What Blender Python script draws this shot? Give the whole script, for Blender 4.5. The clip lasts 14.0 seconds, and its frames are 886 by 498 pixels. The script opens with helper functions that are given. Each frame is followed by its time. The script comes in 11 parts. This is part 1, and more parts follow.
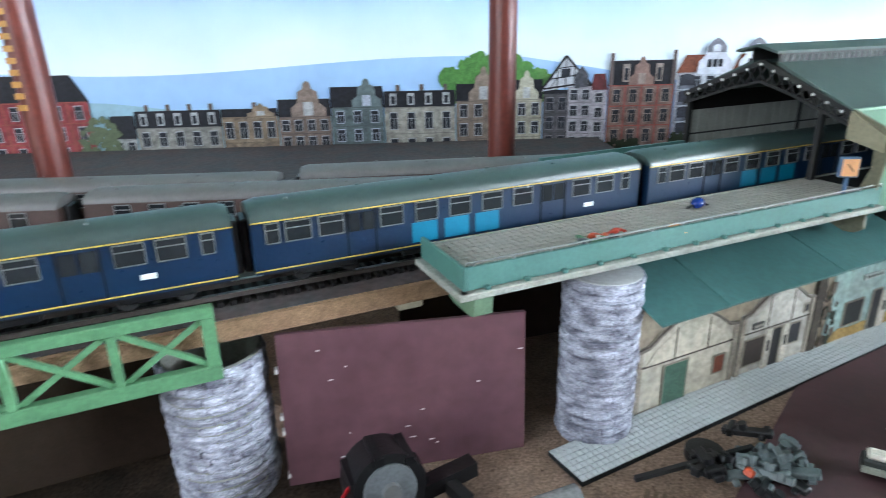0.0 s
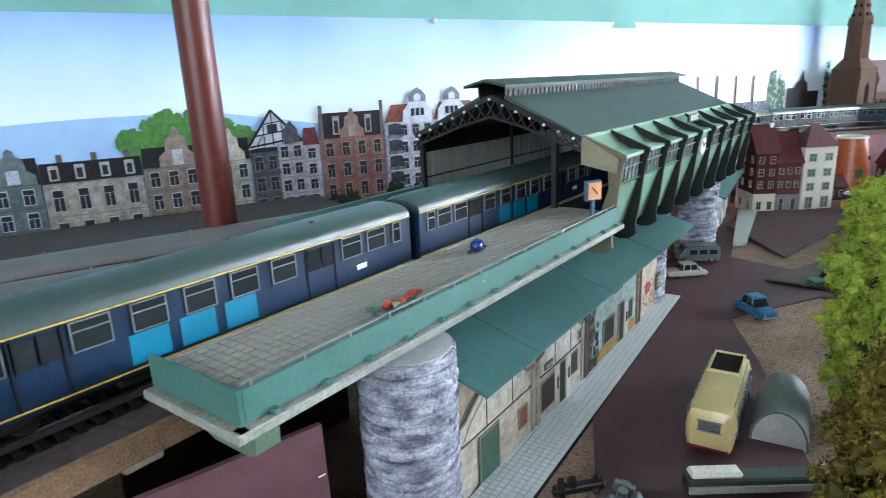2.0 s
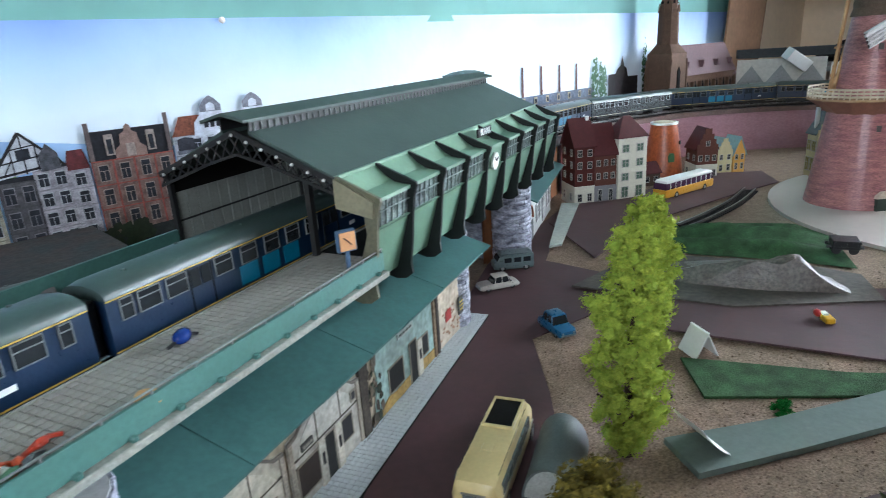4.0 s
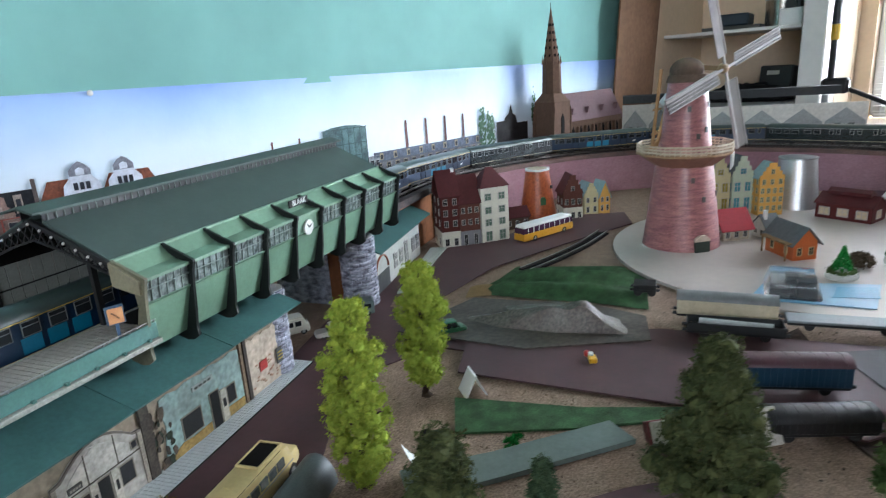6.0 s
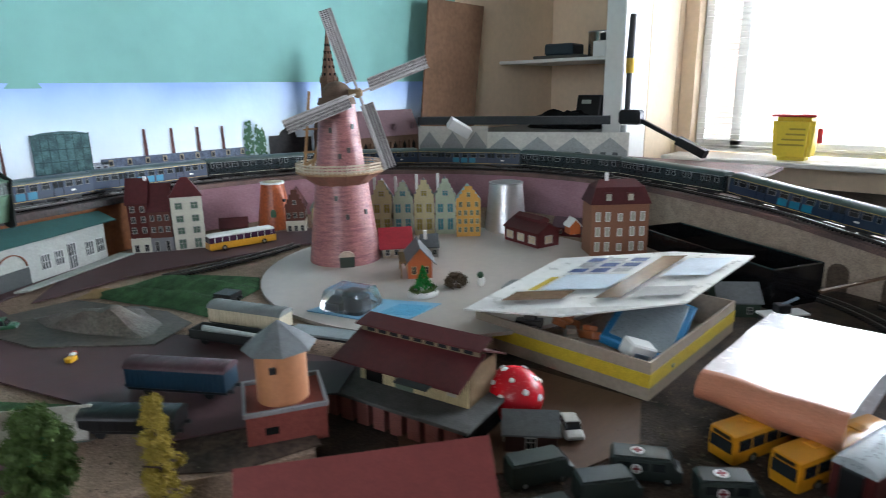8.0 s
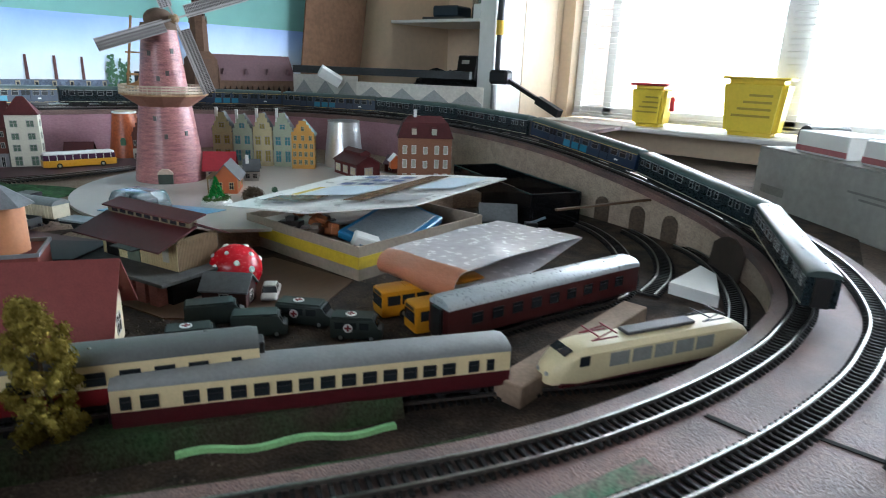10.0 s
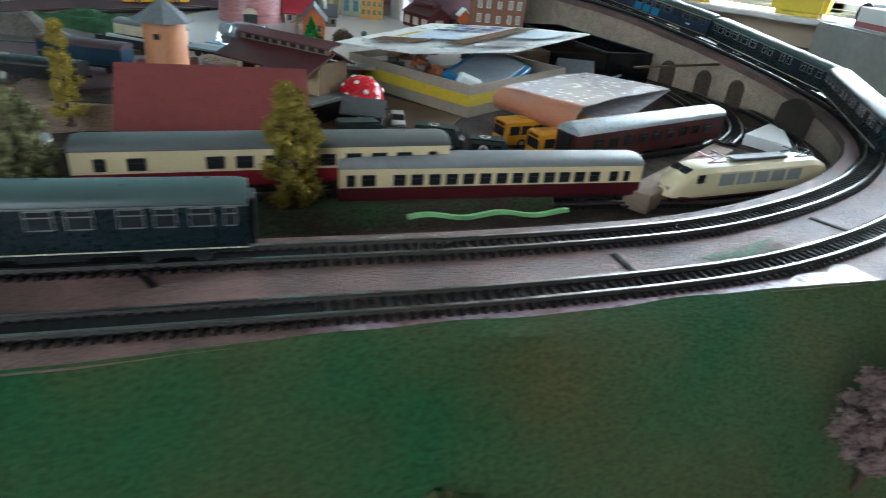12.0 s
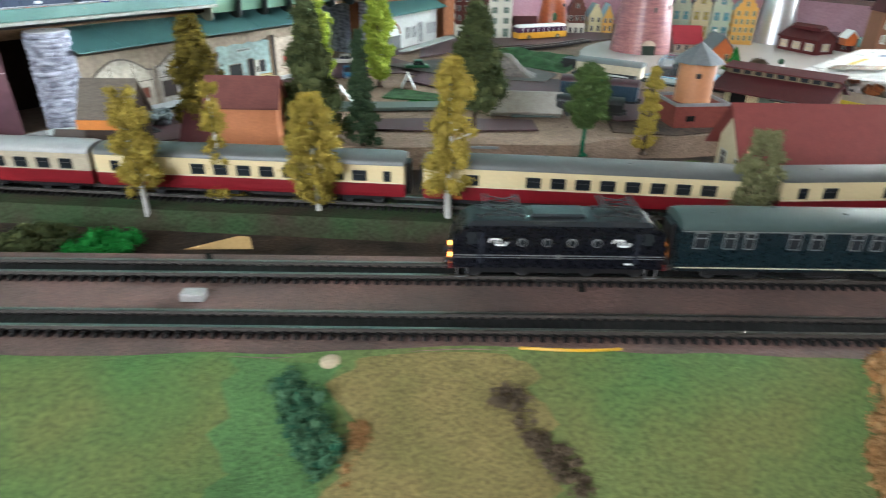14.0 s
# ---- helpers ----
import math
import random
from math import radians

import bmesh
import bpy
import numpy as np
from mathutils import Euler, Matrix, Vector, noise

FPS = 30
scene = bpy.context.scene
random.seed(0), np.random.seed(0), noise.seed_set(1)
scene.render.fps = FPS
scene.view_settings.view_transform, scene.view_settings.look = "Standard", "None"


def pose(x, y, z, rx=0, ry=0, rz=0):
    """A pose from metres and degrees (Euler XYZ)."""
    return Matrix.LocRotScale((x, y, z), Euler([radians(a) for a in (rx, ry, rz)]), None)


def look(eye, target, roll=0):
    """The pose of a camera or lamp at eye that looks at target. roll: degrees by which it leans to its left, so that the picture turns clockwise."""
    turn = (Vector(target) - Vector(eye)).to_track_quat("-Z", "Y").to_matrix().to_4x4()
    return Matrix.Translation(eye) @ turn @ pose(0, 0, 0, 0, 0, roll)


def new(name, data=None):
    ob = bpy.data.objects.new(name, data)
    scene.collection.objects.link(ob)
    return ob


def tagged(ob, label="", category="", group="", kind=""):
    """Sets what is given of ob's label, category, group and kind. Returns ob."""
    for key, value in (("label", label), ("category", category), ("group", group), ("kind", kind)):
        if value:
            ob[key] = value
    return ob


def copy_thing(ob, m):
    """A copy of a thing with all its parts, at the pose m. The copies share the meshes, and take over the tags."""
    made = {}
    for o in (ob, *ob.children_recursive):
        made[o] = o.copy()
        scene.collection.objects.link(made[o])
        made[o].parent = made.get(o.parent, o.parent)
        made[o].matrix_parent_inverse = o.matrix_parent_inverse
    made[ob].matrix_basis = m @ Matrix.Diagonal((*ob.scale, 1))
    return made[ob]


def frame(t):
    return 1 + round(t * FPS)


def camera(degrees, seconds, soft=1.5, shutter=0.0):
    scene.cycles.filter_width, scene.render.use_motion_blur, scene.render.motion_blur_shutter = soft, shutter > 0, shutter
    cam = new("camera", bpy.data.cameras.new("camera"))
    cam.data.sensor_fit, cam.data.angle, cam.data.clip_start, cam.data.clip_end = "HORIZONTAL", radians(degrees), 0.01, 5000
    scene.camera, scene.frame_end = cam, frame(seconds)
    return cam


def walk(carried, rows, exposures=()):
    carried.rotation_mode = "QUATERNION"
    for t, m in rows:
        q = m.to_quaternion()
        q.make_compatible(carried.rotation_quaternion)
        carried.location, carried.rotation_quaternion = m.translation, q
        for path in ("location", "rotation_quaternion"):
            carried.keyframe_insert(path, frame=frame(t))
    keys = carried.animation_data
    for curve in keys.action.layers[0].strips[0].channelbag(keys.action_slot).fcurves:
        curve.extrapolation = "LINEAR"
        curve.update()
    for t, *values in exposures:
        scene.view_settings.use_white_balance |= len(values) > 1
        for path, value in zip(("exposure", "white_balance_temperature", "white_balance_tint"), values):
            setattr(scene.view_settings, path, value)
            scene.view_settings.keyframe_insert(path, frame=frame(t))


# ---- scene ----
cam = camera(71.8, 14.0, 0.95, 0.35)
PATH = [
    (0, (0.34, 0.376, 0.266), (0.419, 2.25, -0.427), -1.2),
    (0.5, (0.361, 0.396, 0.267), (0.716, 2.25, -0.396), -2.4),
    (1, (0.326, 0.438, 0.253), (0.987, 2.228, -0.347), -2.3),
    (1.5, (0.304, 0.46, 0.251), (1.174, 2.164, -0.332), -3.1),
    (2, (0.329, 0.473, 0.244), (1.316, 2.131, -0.283), -2.5),
    (2.5, (0.33, 0.488, 0.258), (1.461, 2.033, -0.32), -3.5),
    (2.7, (0.344, 0.489, 0.27), (1.487, 2.012, -0.339), -3.6),
    (4.8, (0.508, 0.435, 0.284), (1.838, 1.801, -0.322), -3.6),
    (5, (0.528, 0.421, 0.29), (1.851, 1.792, -0.317), -3.9),
    (5.5, (0.552, 0.364, 0.302), (1.894, 1.716, -0.306), -3.8),
    (6, (0.515, 0.295, 0.328), (1.885, 1.643, -0.225), -3.9),
    (6.5, (0.536, 0.208, 0.356), (1.95, 1.537, -0.127), -2.7),
    (7, (0.687, 0.069, 0.35), (2.031, 1.477, -0.109), -3.1),
    (7.5, (0.811, -0.06, 0.329), (2.151, 1.341, -0.164), -2.1),
    (8, (0.892, -0.165, 0.31), (2.295, 1.167, -0.198), -1.1),
    (8.2, (0.913, -0.202, 0.303), (2.331, 1.114, -0.205), -0.4),
    (10.3, (0.981, -0.508, 0.23), (2.472, 0.691, -0.354), 1.9),
    (10.5, (0.977, -0.536, 0.221), (2.476, 0.645, -0.378), 1.4),
    (11, (0.958, -0.549, 0.199), (2.468, 0.488, -0.602), 5.75),
    (11.5, (0.911, -0.502, 0.211), (2.349, 0.528, -0.716), 5.4),
    (12, (0.797, -0.421, 0.207), (2.202, 0.661, -0.719), 5.9),
    (12.5, (0.687, -0.361, 0.214), (2.038, 0.768, -0.735), 5.9),
    (13, (0.582, -0.304, 0.216), (1.902, 0.842, -0.757), 2.5),
    (13.5, (0.506, -0.241, 0.222), (1.676, 1.071, -0.731), 0.3),
    (14, (0.417, -0.19, 0.227), (1.424, 1.277, -0.686), 0.8),
]
walk(cam, [(t, look(eye, target, roll)) for t, eye, target, roll in PATH],
     ((0, 0.77, 5900, 10), (1.5, 0.67, 5850, 10), (2.7, 0.52, 5800, 10), (5.5, 0.33, 5900, 12), (6.5, 0.13, 5950, 13), (8.0, 0.02, 5950, 12), (10.5, 0.04, 5650, 7), (11.5, 0.08, 5400, 4), (12.5, 0.54, 5850, 6), (13.5, 0.92, 6050, 7), (14, 1.0, 6100, 9)))
# ---- light: daylight through two windows ----
world = bpy.data.worlds.new("world")
scene.world = world
world.use_nodes = True
wn = world.node_tree
sky = wn.nodes.new("ShaderNodeTexSky")
sky.sky_type, sky.sun_disc, sky.sun_elevation, sky.sun_rotation = "NISHITA", False, radians(38), radians(95)
wn.links.new(sky.outputs[0], wn.nodes["Background"].inputs[0])
wn.nodes["Background"].inputs[1].default_value = 0.12


def window_light(name, m, sx, sy, watts, col):
    la = bpy.data.lights.new(name, "AREA")
    la.shape, la.size, la.size_y, la.energy, la.color = "RECTANGLE", sx, sy, watts, col
    ob = new(name, la)
    ob.matrix_world = m
    return ob


window_light("window_daylight", look((3.42, -0.35, 0.66), (1.4, -0.05, 0.10)), 1.84, 1.16, 128, (0.90, 0.96, 1.0))
window_light("rear_window_daylight", look((-1.24, -0.85, 0.78), (0.8, 0.2, 0.0)), 1.3, 1.0, 23, (0.90, 0.96, 1.0))

# ---- materials ----
MATS = {}


def mat(name, base, rough=0.6, metal=0.0, var=0.2, scale=120.0, bump=0.15, second=None, mix=0.5, rnd=0.0, spec=0.5, fine=6.0, aniso=None, coat=0.0):
    """Painted, wooden or paper surface: two scales of noise in colour, fine relief."""
    if name in MATS:
        return MATS[name]
    spec = min(spec, 0.15) if rough >= 0.7 else min(spec, 0.3) if rough >= 0.55 else spec
    m = bpy.data.materials.new(name)
    m.use_nodes = True
    t = m.node_tree
    b = t.nodes["Principled BSDF"]
    b.inputs["Roughness"].default_value = rough
    b.inputs["Metallic"].default_value = metal
    b.inputs["Specular IOR Level"].default_value = spec
    b.inputs["Coat Weight"].default_value = coat
    tc = t.nodes.new("ShaderNodeTexCoord")
    mp = t.nodes.new("ShaderNodeMapping")
    t.links.new(tc.outputs["Object"], mp.inputs[0])
    if aniso:
        mp.inputs["Scale"].default_value = aniso
    n1 = t.nodes.new("ShaderNodeTexNoise")
    n1.inputs["Scale"].default_value, n1.inputs["Detail"].default_value = scale, 4
    n2 = t.nodes.new("ShaderNodeTexNoise")
    n2.inputs["Scale"].default_value, n2.inputs["Detail"].default_value = scale * fine, 3
    t.links.new(mp.outputs[0], n1.inputs[0])
    t.links.new(mp.outputs[0], n2.inputs[0])
    r1 = t.nodes.new("ShaderNodeMapRange")
    r1.inputs[1].default_value, r1.inputs[2].default_value = 0.32, 0.68
    t.links.new(n1.outputs["Fac"], r1.inputs[0])
    m1 = t.nodes.new("ShaderNodeMix")
    m1.data_type = "RGBA"
    base = tuple(c ** 1.1 for c in base)
    second = second and tuple(c ** 1.1 for c in second)
    c2 = second or tuple(c * (1 - 1.6 * var) for c in base)
    m1.inputs[6].default_value = (*base, 1)
    m1.inputs[7].default_value = (*[max(0.0, c) for c in c2], 1)
    mu = t.nodes.new("ShaderNodeMath")
    mu.operation = "MULTIPLY"
    mu.inputs[1].default_value = mix
    t.links.new(r1.outputs[0], mu.inputs[0])
    t.links.new(mu.outputs[0], m1.inputs[0])
    m2 = t.nodes.new("ShaderNodeMix")
    m2.data_type, m2.blend_type = "RGBA", "MULTIPLY"
    m2.inputs[0].default_value = min(1.0, var * 2)
    r2 = t.nodes.new("ShaderNodeMapRange")
    r2.inputs[1].default_value, r2.inputs[2].default_value, r2.inputs[3].default_value, r2.inputs[4].default_value = 0.3, 0.7, 0.55, 1.25
    t.links.new(n2.outputs["Fac"], r2.inputs[0])
    t.links.new(m1.outputs[2], m2.inputs[6])
    t.links.new(r2.outputs[0], m2.inputs[7])
    out = m2.outputs[2]
    if rnd:
        oi = t.nodes.new("ShaderNodeObjectInfo")
        hs = t.nodes.new("ShaderNodeHueSaturation")
        rr = t.nodes.new("ShaderNodeMapRange")
        rr.inputs[3].default_value, rr.inputs[4].default_value = 1 - rnd, 1 + rnd
        t.links.new(oi.outputs["Random"], rr.inputs[0])
        t.links.new(rr.outputs[0], hs.inputs["Value"])
        t.links.new(out, hs.inputs["Color"])
        out = hs.outputs[0]
    t.links.new(out, b.inputs["Base Color"])
    rv = t.nodes.new("ShaderNodeMapRange")
    rv.inputs[3].default_value, rv.inputs[4].default_value = max(0.03, rough - 0.1), min(1.0, rough + 0.1)
    t.links.new(n2.outputs["Fac"], rv.inputs[0])
    t.links.new(rv.outputs[0], b.inputs["Roughness"])
    if bump:
        bp = t.nodes.new("ShaderNodeBump")
        bp.inputs["Strength"].default_value, bp.inputs["Distance"].default_value = bump, 0.0012
        t.links.new(n2.outputs["Fac"], bp.inputs["Height"])
        t.links.new(bp.outputs[0], b.inputs["Normal"])
    MATS[name] = m
    return m


def glow(name, col, strength):
    m = bpy.data.materials.new(name)
    m.use_nodes = True
    b = m.node_tree.nodes["Principled BSDF"]
    b.inputs["Base Color"].default_value = (*col, 1)
    b.inputs["Emission Color"].default_value = (*col, 1)
    b.inputs["Emission Strength"].default_value = strength
    MATS[name] = m
    return m


def glass(name, col, rough=0.05):
    m = bpy.data.materials.new(name)
    m.use_nodes = True
    b = m.node_tree.nodes["Principled BSDF"]
    b.inputs["Base Color"].default_value = (*col, 1)
    b.inputs["Roughness"].default_value = rough
    b.inputs["Transmission Weight"].default_value = 0.92
    b.inputs["IOR"].default_value = 1.3
    MATS[name] = m
    return m


STATION_GREEN = mat("station_green", (0.18, 0.30, 0.21), 0.5, var=0.12, scale=40)
ROOF_GREEN = mat("roof_grey_green", (0.075, 0.105, 0.095), 0.62, var=0.12, scale=35)
PLAT_GREEN = mat("platform_green", (0.088, 0.205, 0.178), 0.45, var=0.15, scale=60)
WARE_ROOF = mat("warehouse_roof_green", (0.070, 0.165, 0.155), 0.55, var=0.15, scale=40)
BRIDGE_GREEN = mat("bridge_green", (0.12, 0.27, 0.14), 0.5, var=0.2, scale=80)
CONCRETE = mat("plastic_grey", (0.36, 0.37, 0.33), 0.7, var=0.25, scale=90)
PAVE = mat("paving", (0.60, 0.645, 0.645), 0.7, var=0.15, scale=300, rnd=0.04)
PLAT_TILE = mat("platform_tile", (0.37, 0.355, 0.325), 0.75, var=0.2, scale=260, rnd=0.03)
JOINT = mat("joint_dark", (0.022, 0.024, 0.023), 0.9)
BLACK = mat("black_plastic", (0.012, 0.012, 0.013), 0.4, var=0.1)
DARK = mat("dark_metal", (0.035, 0.035, 0.035), 0.5, var=0.2, metal=0.3)
# near-black that puts shade into openings and undersides; also colours dark joints
NIGHT = mat("shade_gap_black", (0.012, 0.011, 0.010), 0.9)
STEEL = mat("rail_steel", (0.30, 0.295, 0.27), 0.30, metal=1.0, var=0.15, scale=200)
RUSTRAIL = mat("rail_side", (0.06, 0.05, 0.042), 0.6, var=0.2, scale=200)
SLEEPER = mat("sleeper_black", (0.022, 0.020, 0.019), 0.7, var=0.2, scale=200, rnd=0.2)
BED = mat("track_bed_purple", (0.240, 0.145, 0.125), 0.58, var=0.5, scale=16, second=(0.135, 0.098, 0.088), mix=0.95, bump=1.0, fine=40)
ROAD = mat("road_purple_card", (0.115, 0.062, 0.066), 0.6, var=0.16, scale=22, second=(0.085, 0.05, 0.053))
CHIP = mat("chipboard", (0.36, 0.24, 0.15), 0.9, var=0.35, scale=160, bump=0.8)
SAND = mat("sandy_ground", (0.36, 0.265, 0.20), 0.95, var=0.5, scale=60, second=(0.21, 0.145, 0.105), bump=1.0, fine=9)
YARD = mat("yard_brown", (0.10, 0.070, 0.052), 0.95, var=0.5, scale=30, mix=0.9, second=(0.03, 0.028, 0.025), bump=0.9, fine=12)
GREYCARD = mat("grey_card", (0.48, 0.425, 0.385), 0.42, var=0.08, scale=12)
GRASS = mat("grass_mat", (0.055, 0.15, 0.045), 0.95, var=0.4, scale=35, second=(0.12, 0.13, 0.045), bump=1.0, fine=20)
GRASS_B = mat("grass_mat_bright", (0.085, 0.175, 0.08), 0.95, var=0.5, scale=60, mix=0.9, second=(0.045, 0.08, 0.04), bump=1.0, fine=16)
SLOPE = mat("grass_slope", (0.078, 0.175, 0.06), 0.95, var=0.45, scale=9, second=(0.175, 0.165, 0.065), mix=0.8, bump=1.0, fine=48)
# shaded copy of the slope grass: the shade is put into its colour
SLOPE_SHADE = mat("grass_slope_dark", (0.030, 0.096, 0.038), 0.95, var=0.5, scale=9, second=(0.100, 0.084, 0.034), mix=0.8, bump=1.0, fine=48)
STONEP = mat("stone_paper", (0.60, 0.62, 0.71), 0.6, var=0.5, scale=80, mix=0.95, second=(0.15, 0.15, 0.19), bump=0.5, aniso=(1, 1, 2.2), rnd=0.16)
WALLPINK = mat("pink_wall_paper", (0.40, 0.24, 0.27), 0.7, var=0.15, scale=26, second=(0.34, 0.18, 0.22), aniso=(1, 1, 2))
BRICKPINK = mat("mill_brick_paper", (0.50, 0.23, 0.21), 0.34, var=0.5, scale=40, second=(0.27, 0.11, 0.13), mix=0.9, aniso=(1, 1, 6), bump=0.5, coat=0.15)
ARCHSTONE = mat("arch_stone_paper", (0.42, 0.33, 0.26), 0.75, var=0.3, scale=60)
CREAM = mat("cream_paint", (0.66, 0.57, 0.36), 0.4, var=0.08, scale=80)
TEECREAM = mat("coach_cream", (0.68, 0.56, 0.34), 0.35, var=0.06, scale=80)
TEERED = mat("coach_red", (0.22, 0.012, 0.02), 0.32, var=0.1, scale=80)
TEEROOF = mat("coach_roof_grey", (0.115, 0.12, 0.115), 0.42, var=0.12, scale=70)
NSBLUE = mat("coach_blue", (0.008, 0.028, 0.066), 0.32, var=0.06, scale=80)
NSTEAL = mat("coach_teal", (0.010, 0.19, 0.30), 0.35, var=0.1, scale=80)
NSGREEN = mat("coach_dark_green", (0.008, 0.019, 0.024), 0.28, var=0.1, scale=80)
NSROOF = mat("coach_roof_green_grey", (0.058, 0.085, 0.080), 0.36, var=0.08, scale=60, bump=0.05)
STRIPE = mat("stripe_cream", (0.62, 0.56, 0.40), 0.4, var=0.05)
YSTRIPE = mat("stripe_yellow", (0.58, 0.40, 0.08), 0.4, var=0.05)
SILVER = mat("silver_trim", (0.40, 0.41, 0.41), 0.35, metal=0.7, var=0.1)
WHITE = mat("white_paint", (0.78, 0.78, 0.76), 0.5, var=0.05, scale=60)
WINDOWDARK = mat("window_dark", (0.028, 0.032, 0.036), 0.12, var=0.1, scale=30, bump=0)
WINDOWGREY = mat("window_grey", (0.16, 0.17, 0.17), 0.15, var=0.3, scale=60, bump=0)
REDCOL = mat("red_brown_post", (0.155, 0.036, 0.024), 0.42, var=0.2, scale=40)
TEALPAPER = mat("teal_paper", (0.225, 0.435, 0.395), 0.7, var=0.06, scale=3)
PLASTER = mat("cream_plaster", (0.79, 0.645, 0.48), 0.85, var=0.05, scale=10, bump=0.1)
GLOSSWHITE = mat("gloss_white_paint", (0.74, 0.73, 0.70), 0.35, var=0.04, scale=10)
TIMBER = mat("brown_board", (0.13, 0.075, 0.045), 0.6, var=0.2, scale=20, aniso=(1, 6, 6))


# ---- mesh helpers ----
def box(bm, x0, x1, y0, y1, z0, z1, bevel=0.0):
    r = bmesh.ops.create_cube(bm, size=1.0, matrix=Matrix.Translation(((x0 + x1) / 2, (y0 + y1) / 2, (z0 + z1) / 2)) @ Matrix.Diagonal((x1 - x0, y1 - y0, z1 - z0, 1)))
    if bevel:
        es = list({e for v in r["verts"] for e in v.link_edges})
        bmesh.ops.bevel(bm, geom=es, offset=bevel, segments=1, affect="EDGES")
    return bm


def prism(bm, pts, lo, hi, axis="x"):
    """A closed profile drawn along an axis: pts are (u, v) pairs."""
    def place(u, v, w):
        return {"x": (w, u, v), "y": (u, w, v), "z": (u, v, w)}[axis]
    a = [bm.verts.new(place(u, v, lo)) for u, v in pts]
    b = [bm.verts.new(place(u, v, hi)) for u, v in pts]
    n = len(pts)
    bm.faces.new(a[::-1])
    bm.faces.new(b)
    for i in range(n):
        bm.faces.new((a[i], a[(i + 1) % n], b[(i + 1) % n], b[i]))
    return bm


def cyl(bm, r1, r2, h, seg=20, m=None, caps=True):
    m = m or Matrix()
    bmesh.ops.create_cone(bm, cap_ends=caps, cap_tris=False, segments=seg, radius1=r1, radius2=r2, depth=h, matrix=m @ Matrix.Translation((0, 0, h / 2)))
    return bm


def tube(bm, pts, r, n=7):
    """One round wire through the points."""
    rings = []
    for k, p in enumerate(pts):
        d = (pts[min(k + 1, len(pts) - 1)] - pts[max(k - 1, 0)]).normalized()
        a = d.cross(Vector((0, 0, 1))).normalized()
        b = a.cross(d)
        rings.append([bm.verts.new(p + (a * math.cos(q * math.tau / n) + b * math.sin(q * math.tau / n)) * r) for q in range(n)])
    for u, v in zip(rings, rings[1:]):
        for q in range(n):
            bm.faces.new((u[q], u[(q + 1) % n], v[(q + 1) % n], v[q]))
    bm.faces.new(rings[0][::-1])
    bm.faces.new(rings[-1])
    return bm


def bar(bm, p, q, w, h=None, up=(0, 0, 1)):
    """A straight bar of rectangular section from p to q."""
    p, q = Vector(p), Vector(q)
    h = h or w
    d = (q - p)
    ln = d.length
    if ln < 1e-6:
        return bm
    d.normalize()
    s = d.cross(Vector(up))
    if s.length < 1e-4:
        s = d.cross(Vector((1, 0, 0)))
    s.normalize()
    t = s.cross(d)
    m = Matrix((s, d, t)).transposed().to_4x4()
    m.translation = (p + q) / 2
    bmesh.ops.create_cube(bm, size=1.0, matrix=m @ Matrix.Diagonal((w, ln, h, 1)))
    return bm


def ball(bm, r, m, sub=2):
    bmesh.ops.create_icosphere(bm, subdivisions=sub, radius=r, matrix=m)
    return bm


def poly(bm, pts):
    bm.faces.new([bm.verts.new(p) for p in pts])
    return bm


def mesh_of(bm, name, material, smooth=False):
    bmesh.ops.recalc_face_normals(bm, faces=bm.faces)
    me = bpy.data.meshes.new(name)
    bm.to_mesh(me)
    bm.free()
    me.materials.append(material)
    if smooth:
        me.polygons.foreach_set("use_smooth", [True] * len(me.polygons))
        me.set_sharp_from_angle(angle=radians(40))
    return me


def part(name, bm, material, parent=None, label="", smooth=False):
    ob = new(name, mesh_of(bm, name, material, smooth))
    if parent:
        ob.parent = parent
    if label:
        ob["label"] = label
    return ob


def thing(name, m=None, label="", category="", group="", kind=""):
    ob = new(name)
    ob.empty_display_size = 0.02
    if m is not None:
        ob.matrix_world = m
    return tagged(ob, label, category, group, kind)


def single(name, bm, material, m=None, label="", category="", group="", kind="", smooth=False):
    ob = part(name, bm, material, None, "", smooth)
    if m is not None:
        ob.matrix_world = m
    return tagged(ob, label, category, group, kind)


def B():
    return bmesh.new()


def spline(pts, step=0.01):
    """Points at even steps along a smooth curve through pts, with headings."""
    P = [Vector(p) for p in pts]
    P = [P[0] * 2 - P[1]] + P + [P[-1] * 2 - P[-2]]
    out = []
    for i in range(1, len(P) - 2):
        a, b, c, d = P[i - 1], P[i], P[i + 1], P[i + 2]
        for k in range(24):
            t = k / 24
            out.append(0.5 * (2 * b + (c - a) * t + (2 * a - 5 * b + 4 * c - d) * t * t + (3 * b - a - 3 * c + d) * t ** 3))
    out.append(P[-2])
    res, acc = [out[0]], 0.0
    for a, b in zip(out, out[1:]):
        ln = (b - a).length
        while acc + ln >= step:
            f = (step - acc) / ln
            a = a.lerp(b, f)
            res.append(a)
            ln, acc = (b - a).length, 0.0
        acc += ln
    return res


